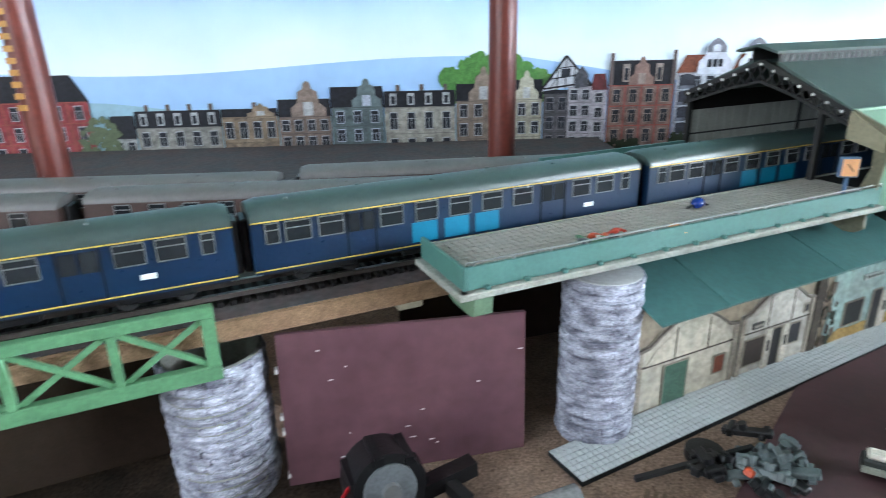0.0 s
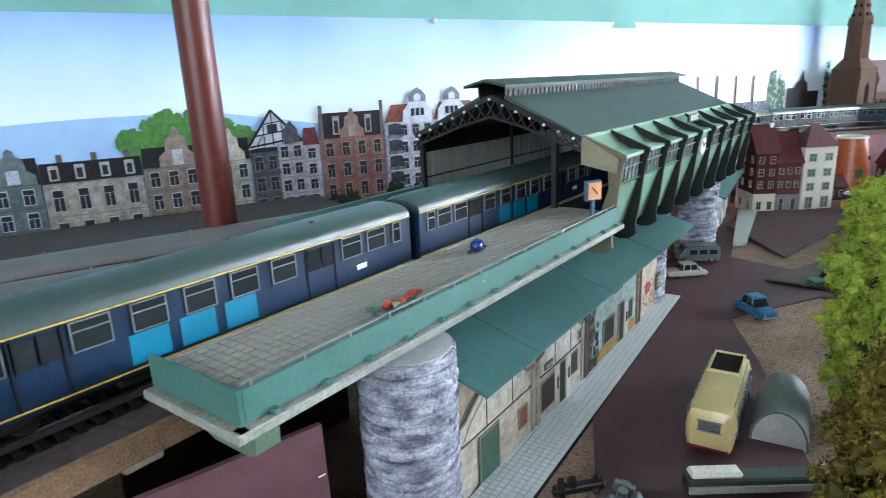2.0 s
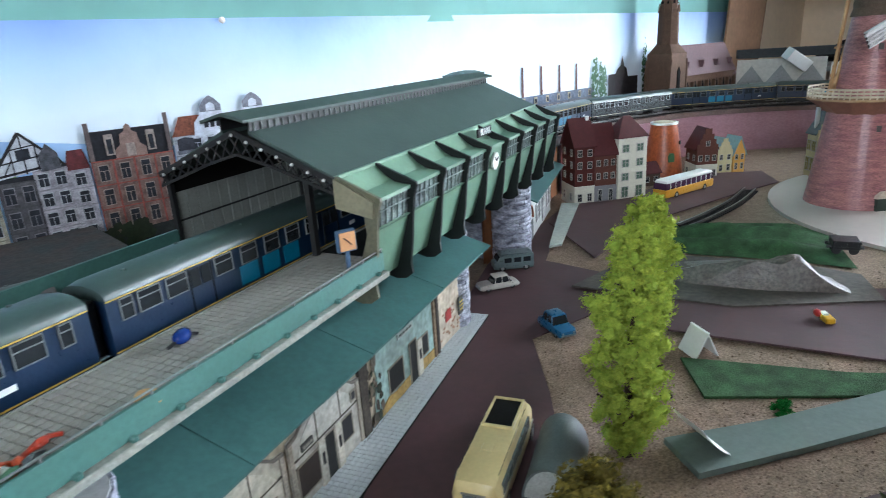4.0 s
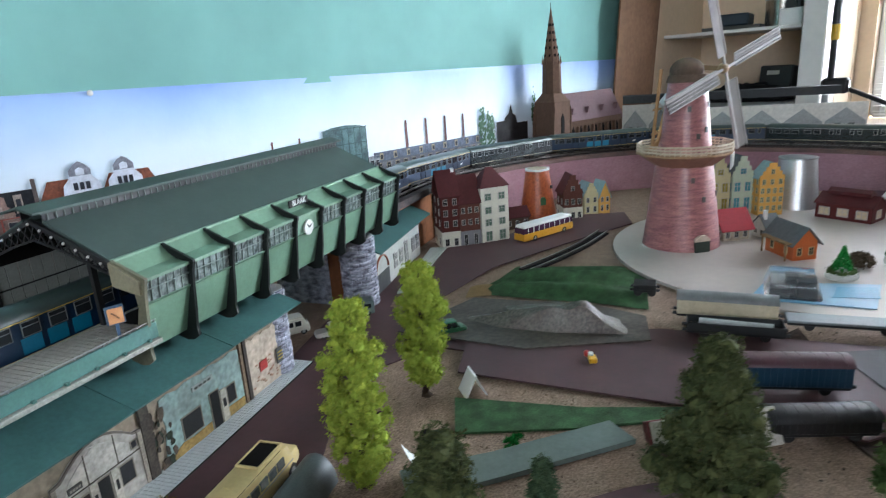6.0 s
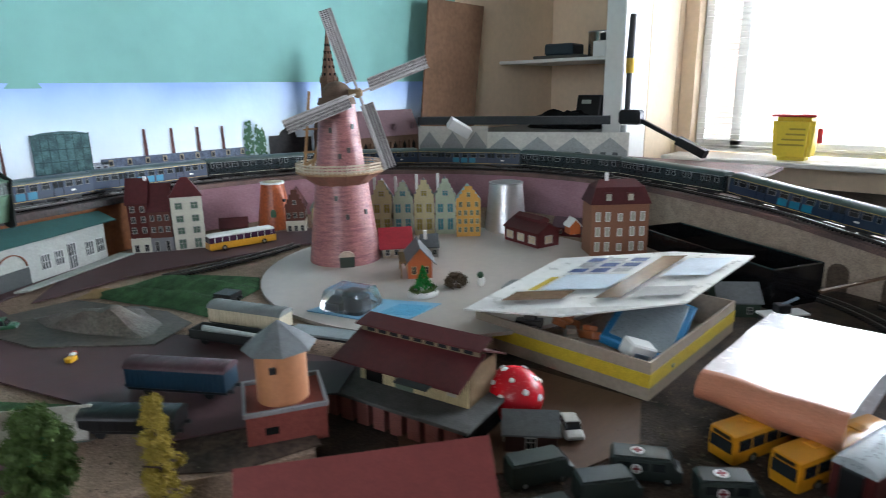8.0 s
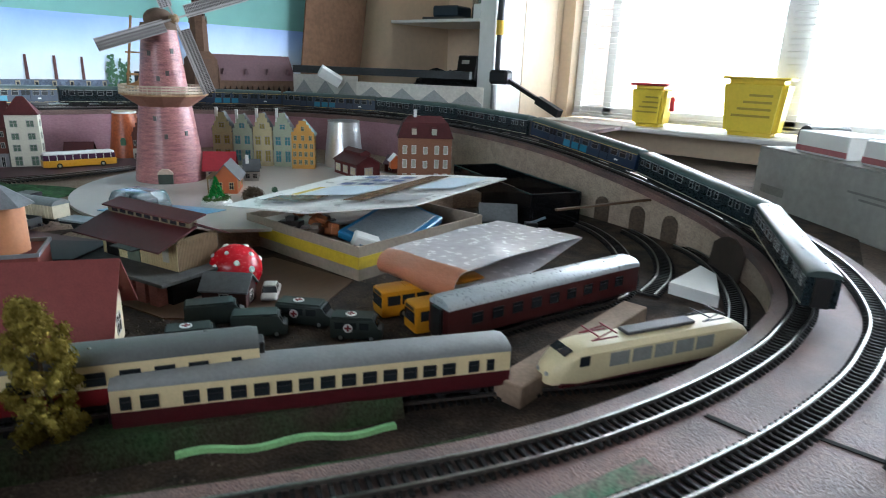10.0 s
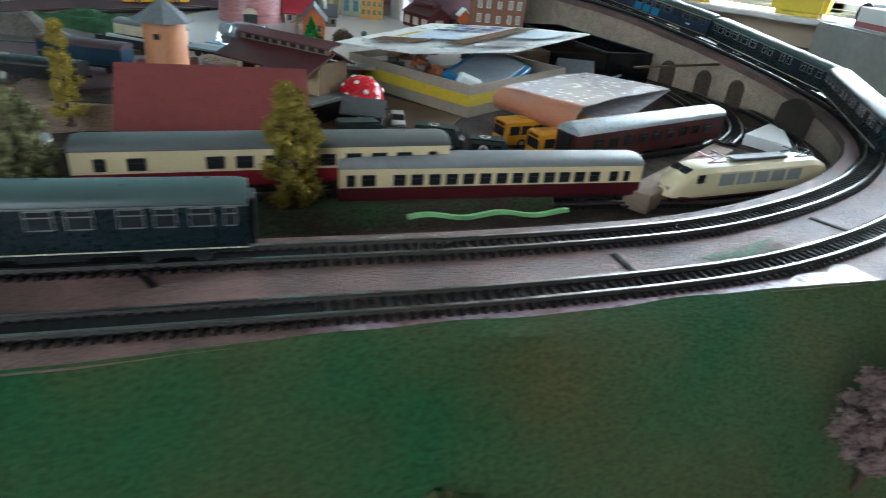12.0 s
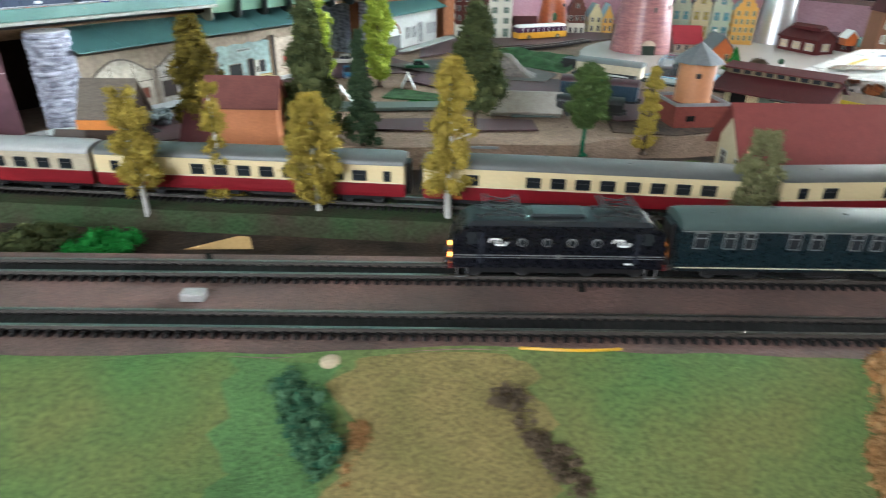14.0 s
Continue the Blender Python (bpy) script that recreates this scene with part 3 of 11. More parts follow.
def platform():
    th = thing("station_platform", ST, "long tiled station platform with turquoise fascia and thin rail", "platform")
    L = 0.80
    part("deck", box(B(), 0.0, 0.345, 0.0, 0.053, 0.128, 0.1405), JOINT, th, "dark joints between the tiles")
    part("deck", box(B(), 0.345, L, 0.018, 0.053, 0.128, 0.1405), JOINT, th)
    part("fascia", box(B(), 0.0, 0.345, -0.0022, 0.0, 0.1325, 0.1458, 0.0003), PLAT_GREEN, th, "turquoise painted fascia board")
    part("end_fascia", box(B(), -0.0022, 0.0, -0.0022, 0.055, 0.1325, 0.1459, 0.0003), PLAT_GREEN, th, "turquoise painted end board")
    part("far_lip", box(B(), 0.0, L, 0.053, 0.0545, 0.128, 0.1415), CONCRETE, th)
    part("kerb", box(B(), -0.005, 0.345, -0.0062, 0.0, 0.1282, 0.1322, 0.0006), CONCRETE, th, "pale grey ledge below the fascia")
    part("end_kerb", box(B(), -0.0062, 0.0, -0.006, 0.056, 0.1282, 0.1322, 0.0006), CONCRETE, th, "pale grey ledge below the end board")
    rail = B()
    bar(rail, (0.0, -0.0012, 0.1478), (0.345, -0.0012, 0.1478), 0.0008)
    part("handrail", rail, SILVER, th, "thin pale metal rail")
    for i in range(15):
        part("rail_post", box(B(), 0.004 + i * 0.0242, 0.005 + i * 0.0242, -0.0018, -0.0008, 0.1450, 0.1478), SILVER, th)
    for i in range(14):
        part("lug", box(B(), 0.010 + i * 0.0248, 0.013 + i * 0.0248, -0.0052, -0.0022, 0.1322, 0.1345, 0.0003), PLAT_GREEN, th)
    for k in range(1):
        a = 0.012 + k * 0.20
        b = prism(B(), [(0.012, 0.1279), (0.047, 0.1279), (0.046, 0.108), (0.040, 0.106), (0.018, 0.106), (0.013, 0.108)], a, a + 0.012, "x")
        part("bracket", b, mat("bracket_green", (0.14, 0.22, 0.14), 0.5, var=0.2, scale=80), th, "green support bracket")
    return th


def pillar(a, b, r, h, lean=0.0, hollow=False):
    """A round pier of wound paper coils printed with stone."""
    th = thing("station_pier", ST @ Matrix.Translation((a, b, 0)), "round pier wound from grey stone patterned paper", "pier", "round piers under the station")
    n = int(h / 0.0054)
    if not hollow:
        part("core", cyl(B(), r * 0.93, r * 0.93, h, 24), STONEP, th)
    else:
        c = B()
        cyl(c, r * 0.95, r * 0.95, h, 28, caps=False)
        cyl(c, r * 0.90, r * 0.90, h, 28, caps=False)
        part("core", c, CONCRETE, th, "hollow cardboard tube")
    rng = random.Random(int(a * 1000) + 7)
    for i in range(n):
        bm = B()
        z0 = i * h / n
        tilt = 0.0014
        rings = []
        # rough stones round the course, parted by narrow dips
        cuts = [(q + rng.uniform(-0.28, 0.28)) * math.tau / 11 + i * 0.37 for q in range(11)]
        stones = []
        for q, a in enumerate(cuts):
            wd = (cuts[(q + 1) % 11] - a) % math.tau
            sw = rng.uniform(-0.016, 0.016)
            stones += [(a, 0.958, 0.0), (a + 0.10 * wd, 1.0, sw), (a + 0.5 * wd, 1.0, sw + rng.uniform(-0.004, 0.010)), (a + 0.90 * wd, 1.0, sw)]
        for rr, zz in ((r * 0.94, 0.0), (r, 0.0012), (r * 1.012, 0.0034), (r * 0.985, h / n - 0.0003), (r * 0.94, h / n + 0.0001)):
            ring = []
            for a, dip, swell in stones:
                q = rr * (1 + swell) * dip + 0.0003 * math.sin(3 * a + i)
                ring.append(bm.verts.new((q * math.cos(a), q * math.sin(a), min(h, max(0.0002, z0 + zz + tilt * math.sin(a + i * 0.7))))))
            rings.append(ring)
        for u, v in zip(rings, rings[1:]):
            for q in range(len(u)):
                bm.faces.new((u[q], u[(q + 1) % len(u)], v[(q + 1) % len(u)], v[q]))
        part("coil", bm, STONEP, th)
    if not hollow:
        part("paper_top", cyl(B(), r * 0.93, r * 0.93, 0.0008, 24, Matrix.Translation((0, 0, h + 0.0002))), mat("pier_paper", (0.62, 0.64, 0.64), 0.6, var=0.15, scale=60), th, "white paper on top")
    return th


def hall():
    th = thing("station_hall", ST, "green arched station hall with glazed bays, lattice gable and ridge lantern", "station building")
    a0, a1 = 0.338, 0.812
    eb, ez, rb, rz = 0.026, 0.199, 0.108, 0.232
    fb, fz = 0.190, 0.199
    slab = [(eb, ez), (rb - 0.012, rz - 0.001), (rb - 0.012, rz - 0.004), (eb, ez - 0.003)]
    part("roof", prism(B(), slab, a0, a1, "x"), ROOF_GREEN, th, "smooth grey green roof slope")
    part("roof", prism(B(), [(rb + 0.012, rz - 0.001), (fb, fz), (fb, fz - 0.003), (rb + 0.012, rz - 0.004)], a0, a1, "x"), ROOF_GREEN, th)
    lan = part("lantern", prism(B(), [(rb - 0.020, rz + 0.0075), (rb, rz + 0.0125), (rb + 0.020, rz + 0.0075), (rb + 0.020, rz + 0.0055), (rb, rz + 0.0105), (rb - 0.020, rz + 0.0055)], a0 - 0.012, a1 + 0.006, "x"), ROOF_GREEN, th, "raised ridge lantern roof")
    side = B()
    box(side, a0, a1, rb - 0.0135, rb - 0.0125, rz - 0.003, rz + 0.0075)
    box(side, a0, a1, rb + 0.0125, rb + 0.0135, rz - 0.003, rz + 0.0075)
    part("lantern_side", side, DARK, lan, "dark lantern side")
    for i in range(60):
        x = a0 + 0.004 + i * (a1 - a0) / 60
        part("lantern_slat", box(B(), x, x + 0.0012, rb - 0.0147, rb - 0.0137, rz - 0.002, rz + 0.0035), mat("slat_grey_green", (0.13, 0.15, 0.14), 0.6), lan)
    # bays along the front: sloped green cheek, raked glazing, green apron, dark fins
    nb = 9
    w = (a1 - a0) / nb
    part("eave_strip", prism(B(), [(eb + 0.001, ez + 0.0008), (eb - 0.0015, ez + 0.0008), (eb - 0.0015, ez - 0.0015), (eb + 0.001, ez - 0.0015)], a0, a1, "x"), STATION_GREEN, th)
    part("cheek", prism(B(), [(eb - 0.0005, ez - 0.0005), (0.0125, 0.1866), (-0.0025, 0.1838), (-0.0010, 0.1824), (0.0135, 0.1850), (eb, ez - 0.004)], a0, a1, "x"), STATION_GREEN, th, "sloping green panel below the eave")
    part("apron", prism(B(), [(0.000, 0.1605), (0.013, 0.118), (0.015, 0.118), (0.002, 0.1605)], a0, a1, "x"), STATION_GREEN, th, "raked green panel")
    part("sill", prism(B(), [(-0.0025, 0.1625), (0.001, 0.1595), (0.004, 0.1595), (0.002, 0.163)], a0, a1, "x"), STATION_GREEN, th)
    # underside coloured near-black for the shade below the apron
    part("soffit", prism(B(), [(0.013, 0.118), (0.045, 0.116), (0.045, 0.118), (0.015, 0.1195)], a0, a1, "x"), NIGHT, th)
    for i in range(nb + 1):
        x = a0 + i * w - 0.0012
        fin = [(eb - 0.001, ez + 0.0008), (-0.0085, 0.1858), (-0.0088, 0.1835), (-0.0066, 0.1775), (-0.0052, 0.170), (-0.0038, 0.160), (-0.0018, 0.140), (0.0010, 0.122), (0.0, 0.1135), (0.006, 0.109), (0.014, 0.108), (0.024, 0.111), (0.030, 0.117), (0.017, 0.121), (0.004, 0.160), (0.006, 0.184), (eb, ez - 0.003)]
        # all fins but the first carry their side shade in a near-black green
        part("fin", prism(B(), fin, x - 0.0004, x + 0.0026, "x"), mat("fin_shade_green", (0.010, 0.015, 0.012), 0.55) if i else mat("fin_olive", (0.17, 0.165, 0.11), 0.5, scale=60, var=0.25), th, "ribbed fin, mostly coloured dark for its shaded side")
        if i < nb:
            # folded hood over the bay
            hood = B()
            x0, x1 = x + 0.0026, x + w
            prism(hood, [(0.0, 0.1848), (-0.0040, 0.1840), (-0.0042, 0.1814), (-0.0016, 0.1814)], x0, x1, "x")
            part("bay_hood", hood, STATION_GREEN, th, "narrow green lip over the glazing")
            clockbay = i == 4
            # glazing base colour is paled to imitate the bright window mirrored in it
            part("bay_glass", prism(B(), [(-0.0015, 0.1815), (0.0005, 0.1625), (0.0025, 0.1625), (0.0005, 0.1815)], x0, x1, "x"), STATION_GREEN if clockbay else mat("glare_glazing", (0.36, 0.41, 0.40), 0.14, var=0.5, scale=160, second=(0.07, 0.085, 0.08), mix=0.9, bump=0.05), th, "window strip, paled for the reflected window")
            if clockbay:
                dial = part("clock_dial", cyl(B(), 0.0088, 0.0088, 0.002, 28, Matrix.Translation(((x0 + x1) / 2, -0.0015, 0.1675)) @ pose(0, 0, 0, 96, 0, 0)), mat("dial_white", (0.8, 0.8, 0.76), 0.4, var=0.05), th, "white clock dial")
                hand = B()
                c = Vector(((x0 + x1) / 2, -0.0040, 0.1675))
                bar(hand, c, c + Vector((0.005, 0, 0.003)), 0.0008)
                bar(hand, c, c + Vector((-0.004, 0, 0.0045)), 0.0009)
                part("clock_pointer", hand, BLACK, dial)
            else:
                for k in range(1, 6):
                    xx = x0 + (x1 - x0) * k / 6
                    part("mullion", prism(B(), [(-0.0027, 0.1815), (-0.0007, 0.1625), (0.0003, 0.1625), (-0.0017, 0.1815)], xx - 0.0005, xx + 0.0005, "x"), mat("mullion_grey", (0.20, 0.25, 0.23), 0.4), th)
                part("transom", box(B(), x0, x1, -0.0024, -0.0012, 0.1735, 0.1742), mat("mullion_grey", (0, 0, 0)), th)
            if i == 4:
                part("name_board", box(B(), x0 + 0.01, x1 - 0.004, 0.0085, 0.0105, 0.1925, 0.2005), BLACK, th, "black board with white letters")
                cu = bpy.data.curves.new("letters", "FONT")
                cu.body, cu.size, cu.extrude, cu.align_x, cu.align_y = "BLAAK", 0.0088, 0.0003, "CENTER", "CENTER"
                txt = new("letters", cu)
                txt.parent = th
                txt.matrix_local = Matrix.Translation(((x0 + x1) / 2 + 0.003, 0.0081, 0.1966)) @ pose(0, 0, 0, 90, 0, 0)
                cu.materials.append(WHITE)
    # far wall of corrugated translucent sheets
    part("far_wall_top", box(B(), a0 + 0.004, a1, fb - 0.004, fb - 0.002, 0.181, 0.198), NIGHT, th, "dark strip under the far eave")
    fr = B()
    for x in (a0, a0 + 0.16, a0 + 0.32, a1 - 0.003):
        box(fr, x, x + 0.004, fb - 0.006, fb - 0.002, 0.125, 0.198)
    box(fr, a0, a1, fb - 0.005, fb - 0.003, 0.157, 0.1586)
    part("far_wall_frame", fr, DARK, th, "dark steel frame")
    k = 0
    x = a0 + 0.004
    while x < a1 - 0.012:
        part("wall_panel", box(B(), x, x + 0.0108, fb - 0.0045, fb - 0.0035, 0.138, 0.181), mat("wall_panel_grey", (0.30, 0.31, 0.28), 0.5, var=0.15, scale=80, rnd=0.1), th, "pale grey ribbed sheet")
        x += 0.0118
    # lattice gable truss
    tr = B()
    lo = [(eb, ez - 0.011), (rb - 0.03, rz - 0.026), (rb, rz - 0.018), (rb + 0.03, rz - 0.026), (fb, fz - 0.011)]
    hi = [(eb, ez - 0.002), (rb, rz - 0.002), (fb, fz - 0.002)]
    x = a0 - 0.002
    def ups(b):
        return float(np.interp(b, [p[0] for p in hi], [p[1] for p in hi]))
    def los(b):
        return float(np.interp(b, [p[0] for p in lo], [p[1] for p in lo]))
    for (p, q) in zip(lo, lo[1:]):
        bar(tr, (x, *p), (x, *q), 0.002, 0.002)
    for (p, q) in zip(hi, hi[1:]):
        bar(tr, (x, *p), (x, *q), 0.003, 0.004)
    n = 17
    for i in range(n):
        b0, b1 = eb + (fb - eb) * i / n, eb + (fb - eb) * (i + 1) / n
        bar(tr, (x, b0, los(b0)), (x, b1, ups(b1)), 0.0011)
        bar(tr, (x, b0, ups(b0)), (x, b1, los(b1)), 0.0011)
    part("gable_truss", tr, DARK, th, "dark lattice gable truss")
    for i in range(13):
        b0 = eb + (fb - eb) * (i + 0.5) / 13
        part("lamp_bead", ball(B(), 0.0014, Matrix.Translation((x - 0.0025, b0, ups(b0) - 0.0018)), 1), WHITE, th)
    part("corner_post", box(B(), a0 - 0.002, a0 + 0.003, 0.048, 0.052, 0.1406, 0.196), DARK, th, "dark steel post")
    part("corner_cheek", prism(B(), [(eb, ez), (-0.004, 0.1835), (-0.003, 0.172), (eb, 0.178)], a0 - 0.0035, a0 - 0.001, "x"), mat("fin_olive2", (0.30, 0.28, 0.19), 0.5, scale=60), th, "olive end cheek")
    # far platform inside the hall
    part("far_platform", box(B(), a0 - 0.17, a1, 0.128, fb - 0.0065, 0.119, 0.137), CONCRETE, th, "grey far platform")
    part("far_platform_fascia", box(B(), a0 - 0.17, a0 - 0.001, fb - 0.006, fb - 0.003, 0.125, 0.152), PLAT_GREEN, th, "turquoise fence board")
    bench = B()
    box(bench, a0 + 0.05, a0 + 0.075, 0.155, 0.162, 0.1425, 0.1435)
    box(bench, a0 + 0.052, a0 + 0.054, 0.156, 0.161, 0.137, 0.1425)
    box(bench, a0 + 0.071, a0 + 0.073, 0.156, 0.161, 0.137, 0.1425)
    tagged(part("bench", bench, DARK, th), "small dark bench")
    return th


def platform_clock(a, b):
    th = thing("platform_clock", ST @ Matrix.Translation((a, b, 0.1405)) @ pose(0, 0, 0, 0, 0, -30), "square amber platform clock in a blue case on a post", "clock")
    case = mat("clock_case_blue", (0.10, 0.17, 0.27), 0.4)
    part("post", box(B(), -0.0012, 0.0012, -0.0012, 0.0012, 0, 0.014), case, th)
    part("case", box(B(), -0.0068, 0.0068, -0.002, 0.002, 0.0135, 0.0285, 0.0006), case, th)
    d = part("dial", box(B(), -0.0055, 0.0055, -0.0032, -0.0021, 0.0148, 0.0272), mat("dial_amber", (0.78, 0.42, 0.20), 0.5, var=0.15, scale=200), th, "amber printed dial")
    h = B()
    bar(h, (0, -0.0036, 0.021), (-0.003, -0.0036, 0.024), 0.0006)
    bar(h, (0, -0.0036, 0.021), (0.002, -0.0036, 0.0185), 0.0006)
    part("pointer", h, BLACK, d)


def warehouse():
    """Long low warehouse of printed card below the station."""
    m = ST @ Matrix.Translation((0.132, 0.012, 0)) @ pose(0, 0, 0, 0, 0, 1.6)
    th = thing("warehouse", m, "long low warehouse of printed card with a green sloping roof", "warehouse")
    L, D, H = 0.395, 0.06, 0.083
    base = part("wall", box(B(), 0, L, 0, D, 0, H), mat("printed_facade", (0.38, 0.32, 0.24), 0.8, var=0.3, scale=26, second=(0.20, 0.16, 0.12), mix=0.6), th, "stained beige printed facade")
    part("gable", prism(B(), [(0.002, 0.0), (D, 0.0), (D, H + 0.02), (0.03, H + 0.018), (0.002, H)], -0.0012, -0.0002, "x"), mat("gable_print", (0.20, 0.17, 0.14), 0.8, var=0.4, scale=50), th, "dark mottled end wall")
    roof = [(-0.034, H + 0.0085), (0.052, 0.118), (0.052, 0.1195), (-0.034, H + 0.010)]
    for i in range(7):
        x0 = -0.012 + i * 0.0585
        part("roof_sheet", prism(B(), [(p[0], p[1] + 0.0004 * (i % 2)) for p in roof], x0, x0 + 0.0582, "x"), WARE_ROOF, th, "green roof sheet")
    # facade sections of printed card: each its own colour, top edge and openings
    STAIN = (0.17, 0.14, 0.11)
    secs = [(0.004, 0.102, (0.57, 0.525, 0.43), 0.054, 0.020, "stained cream arched bay"), (0.106, 0.190, (0.49, 0.465, 0.415), 0.056, 0.018, "weathered grey cream bay with a curved parapet"), (0.214, 0.322, (0.34, 0.46, 0.435), 0.068, 0.0, "flaking pale turquoise shop front"), (0.334, 0.388, (0.60, 0.51, 0.405), 0.068, 0.0, "torn beige brick poster wall")]
    for k, (x0, x1, c, zt, arch, lab) in enumerate(secs):
        top = [(x0 + (x1 - x0) * q / 10, zt + arch * math.sin(math.pi * min(1.0, max(0.0, (q / 10 - 0.08) / 0.84))) + (0.0015 * math.sin(q * 2.3) if not arch else 0.0)) for q in range(11)]
        left = [(x0 + 0.003 * math.sin(q * 1.9 + k) * (q % 2), zt * q / 5) for q in range(1, 5)] if k == 2 else []
        sec = part("facade_bay", prism(B(), [(x1, 0.001), (x0, 0.001)] + left + top, -0.0012, -0.0002, "y"), mat("bay_print_%d" % k, c, 0.75, var=0.34, scale=34, second=tuple(0.45 * v + 0.55 * q for v, q in zip(c, STAIN)), mix=0.75, fine=5), th, lab)
        if arch:
            inner = [(u + (0.006 if u < (x0 + x1) / 2 else -0.006), v - 0.006) for u, v in top]
            part("arch_print", prism(B(), [(x1 - 0.008, 0.040), (x0 + 0.008, 0.040)] + inner[1:-1], -0.0018, -0.0013, "y"), mat("arch_print_%d" % k, tuple(min(0.8, v * 1.12) for v in c), 0.75, var=0.3, scale=40, second=tuple(0.7 * v for v in c), mix=0.8), sec, "paler printed arch field")
            for u in (0.35, 0.68):
                part("print_line", box(B(), x0 + (x1 - x0) * u, x0 + (x1 - x0) * u + 0.0009, -0.0022, -0.0019, 0.040, zt + arch * 0.55), mat("print_line_dark", (0.10, 0.085, 0.07), 0.8), sec)
            part("cornice", prism(B(), top + [(u, v - 0.0022) for u, v in top[::-1]], -0.0026, -0.0013, "y"), mat("cornice_grey", (0.20, 0.175, 0.15), 0.8, scale=80), sec)
            part("print_line", box(B(), x0 + 0.004, x1 - 0.004, -0.0022, -0.0013, 0.0392, 0.0402), mat("print_line_dark", (0, 0, 0)), sec)
            for u in (x0, x1 - 0.004):
                part("pilaster", box(B(), u, u + 0.004, -0.0024, -0.0013, 0.001, zt), mat("pilaster_stone", (0.36, 0.32, 0.26), 0.8, var=0.35, scale=90), sec)
    # dark gaps between the bays: brown posts, rubble and creeper
    for x0, x1, c in ((0.1905, 0.2005, (0.10, 0.085, 0.07)), (0.3225, 0.3265, (0.26, 0.19, 0.13)), (0.3285, 0.3335, (0.09, 0.075, 0.065))):
        part("corner_post", box(B(), x0, x1, -0.0030, -0.0003, 0.0, 0.074), mat("post_brown_%d" % int(x0 * 1000), c, 0.85, var=0.4, scale=70), th, "dark brown corner post")
    rngw = random.Random(21)
    for k in range(34):
        u, v = 0.196 + rngw.random() * 0.026, 0.004 + rngw.random() ** 1.5 * 0.062
        q = rngw.uniform(0.0015, 0.004)
        part("stain_patch", prism(B(), [(u + q * rngw.uniform(0.6, 1.3) * math.cos(a * math.tau / 7), v + 1.5 * q * rngw.uniform(0.6, 1.3) * math.sin(a * math.tau / 7)) for a in range(7)], -0.0017 - 0.00003 * k, -0.0012 - 0.00003 * k, "y"), mat("gap_print_%d" % (k % 3), ((0.09, 0.075, 0.06), (0.05, 0.065, 0.045), (0.16, 0.13, 0.10))[k % 3], 0.85, var=0.4, scale=120), th)
    doors = [(0.030, 0.052, 0.004, 0.036, (0.07, 0.14, 0.10), "dull green door"), (0.080, 0.090, 0.016, 0.030, (0.20, 0.06, 0.03), "red shutter"),
             (0.112, 0.134, 0.012, 0.034, (0.05, 0.035, 0.028), "dark brown shed opening"), (0.142, 0.153, 0.002, 0.037, (0.02, 0.02, 0.019), "dark doorway"), (0.163, 0.176, 0.019, 0.036, (0.028, 0.028, 0.03), "dark window"), (0.178, 0.183, 0.044, 0.050, (0.03, 0.03, 0.035), "small dark window"),
             (0.234, 0.258, 0.017, 0.038, (0.016, 0.017, 0.018), "dark window"), (0.272, 0.284, 0.003, 0.042, (0.016, 0.017, 0.018), "dark doorway"), (0.296, 0.308, 0.019, 0.037, (0.016, 0.017, 0.018), "dark window")]
    for x0, x1, z0, z1, c, lab in doors:
        fr = B()
        for q in ((x0 - 0.001, x0, z0, z1), (x1, x1 + 0.001, z0, z1), (x0 - 0.001, x1 + 0.001, z1, z1 + 0.001), (x0 - 0.001, x1 + 0.001, z0 - 0.001, z0)):
            box(fr, q[0], q[1], -0.0027, -0.0019, q[2], q[3])
        o = part("opening", box(B(), x0, x1, -0.0024, -0.0006, z0, z1), mat("opening_%.2f_%.2f" % (c[0], c[1]), c, 0.6, var=0.3, scale=90), th, lab)
        part("opening_frame", fr, mat("frame_dirty", (0.30, 0.27, 0.22) if x0 < 0.2 else (0.30, 0.27, 0.22), 0.7), o)
    # open door leaves and a sign board beside the doorways
    for x0, x1 in ((0.1345, 0.1415), (0.1545, 0.1615), (0.2855, 0.2940)):
        leaf = part("door_leaf", box(B(), x0, x1, -0.0034, -0.0020, 0.002, 0.039), mat("leaf_cream", (0.55, 0.51, 0.43), 0.7, var=0.3, scale=60), th, "dirty cream door leaf")
        part("leaf_pane", box(B(), x0 + 0.0022, x1 - 0.0022, -0.0037, -0.0034, 0.020, 0.029), mat("opening_0.02_0.02", (0, 0, 0)), leaf)
    for x0, x1, z0, z1 in ((0.118, 0.130, 0.0425, 0.0475), (0.252, 0.280, 0.0555, 0.0605)):
        sign = part("sign_board", box(B(), x0, x1, -0.0030, -0.0018, z0, z1), mat("sign_dark", (0.10, 0.10, 0.09), 0.6) if x0 < 0.2 else mat("sign_pale", (0.42, 0.46, 0.43), 0.6, var=0.3, scale=120), th, "small printed sign")
        for q in range(4):
            part("print_bar", box(B(), x0 + (x1 - x0) * (0.10 + 0.21 * q), x0 + (x1 - x0) * (0.25 + 0.21 * q), -0.0033, -0.0030, z0 + 0.0015, z1 - 0.0015), mat("sign_print", (0.34, 0.32, 0.27), 0.6) if x0 < 0.2 else mat("sign_dark", (0, 0, 0)), sign)
    # torn poster: red picture, brick shapes and a black notice
    part("red_picture", box(B(), 0.352, 0.365, -0.0019, -0.0012, 0.026, 0.037), mat("poster_red", (0.42, 0.045, 0.035), 0.6, var=0.3, scale=120), th, "red printed picture")
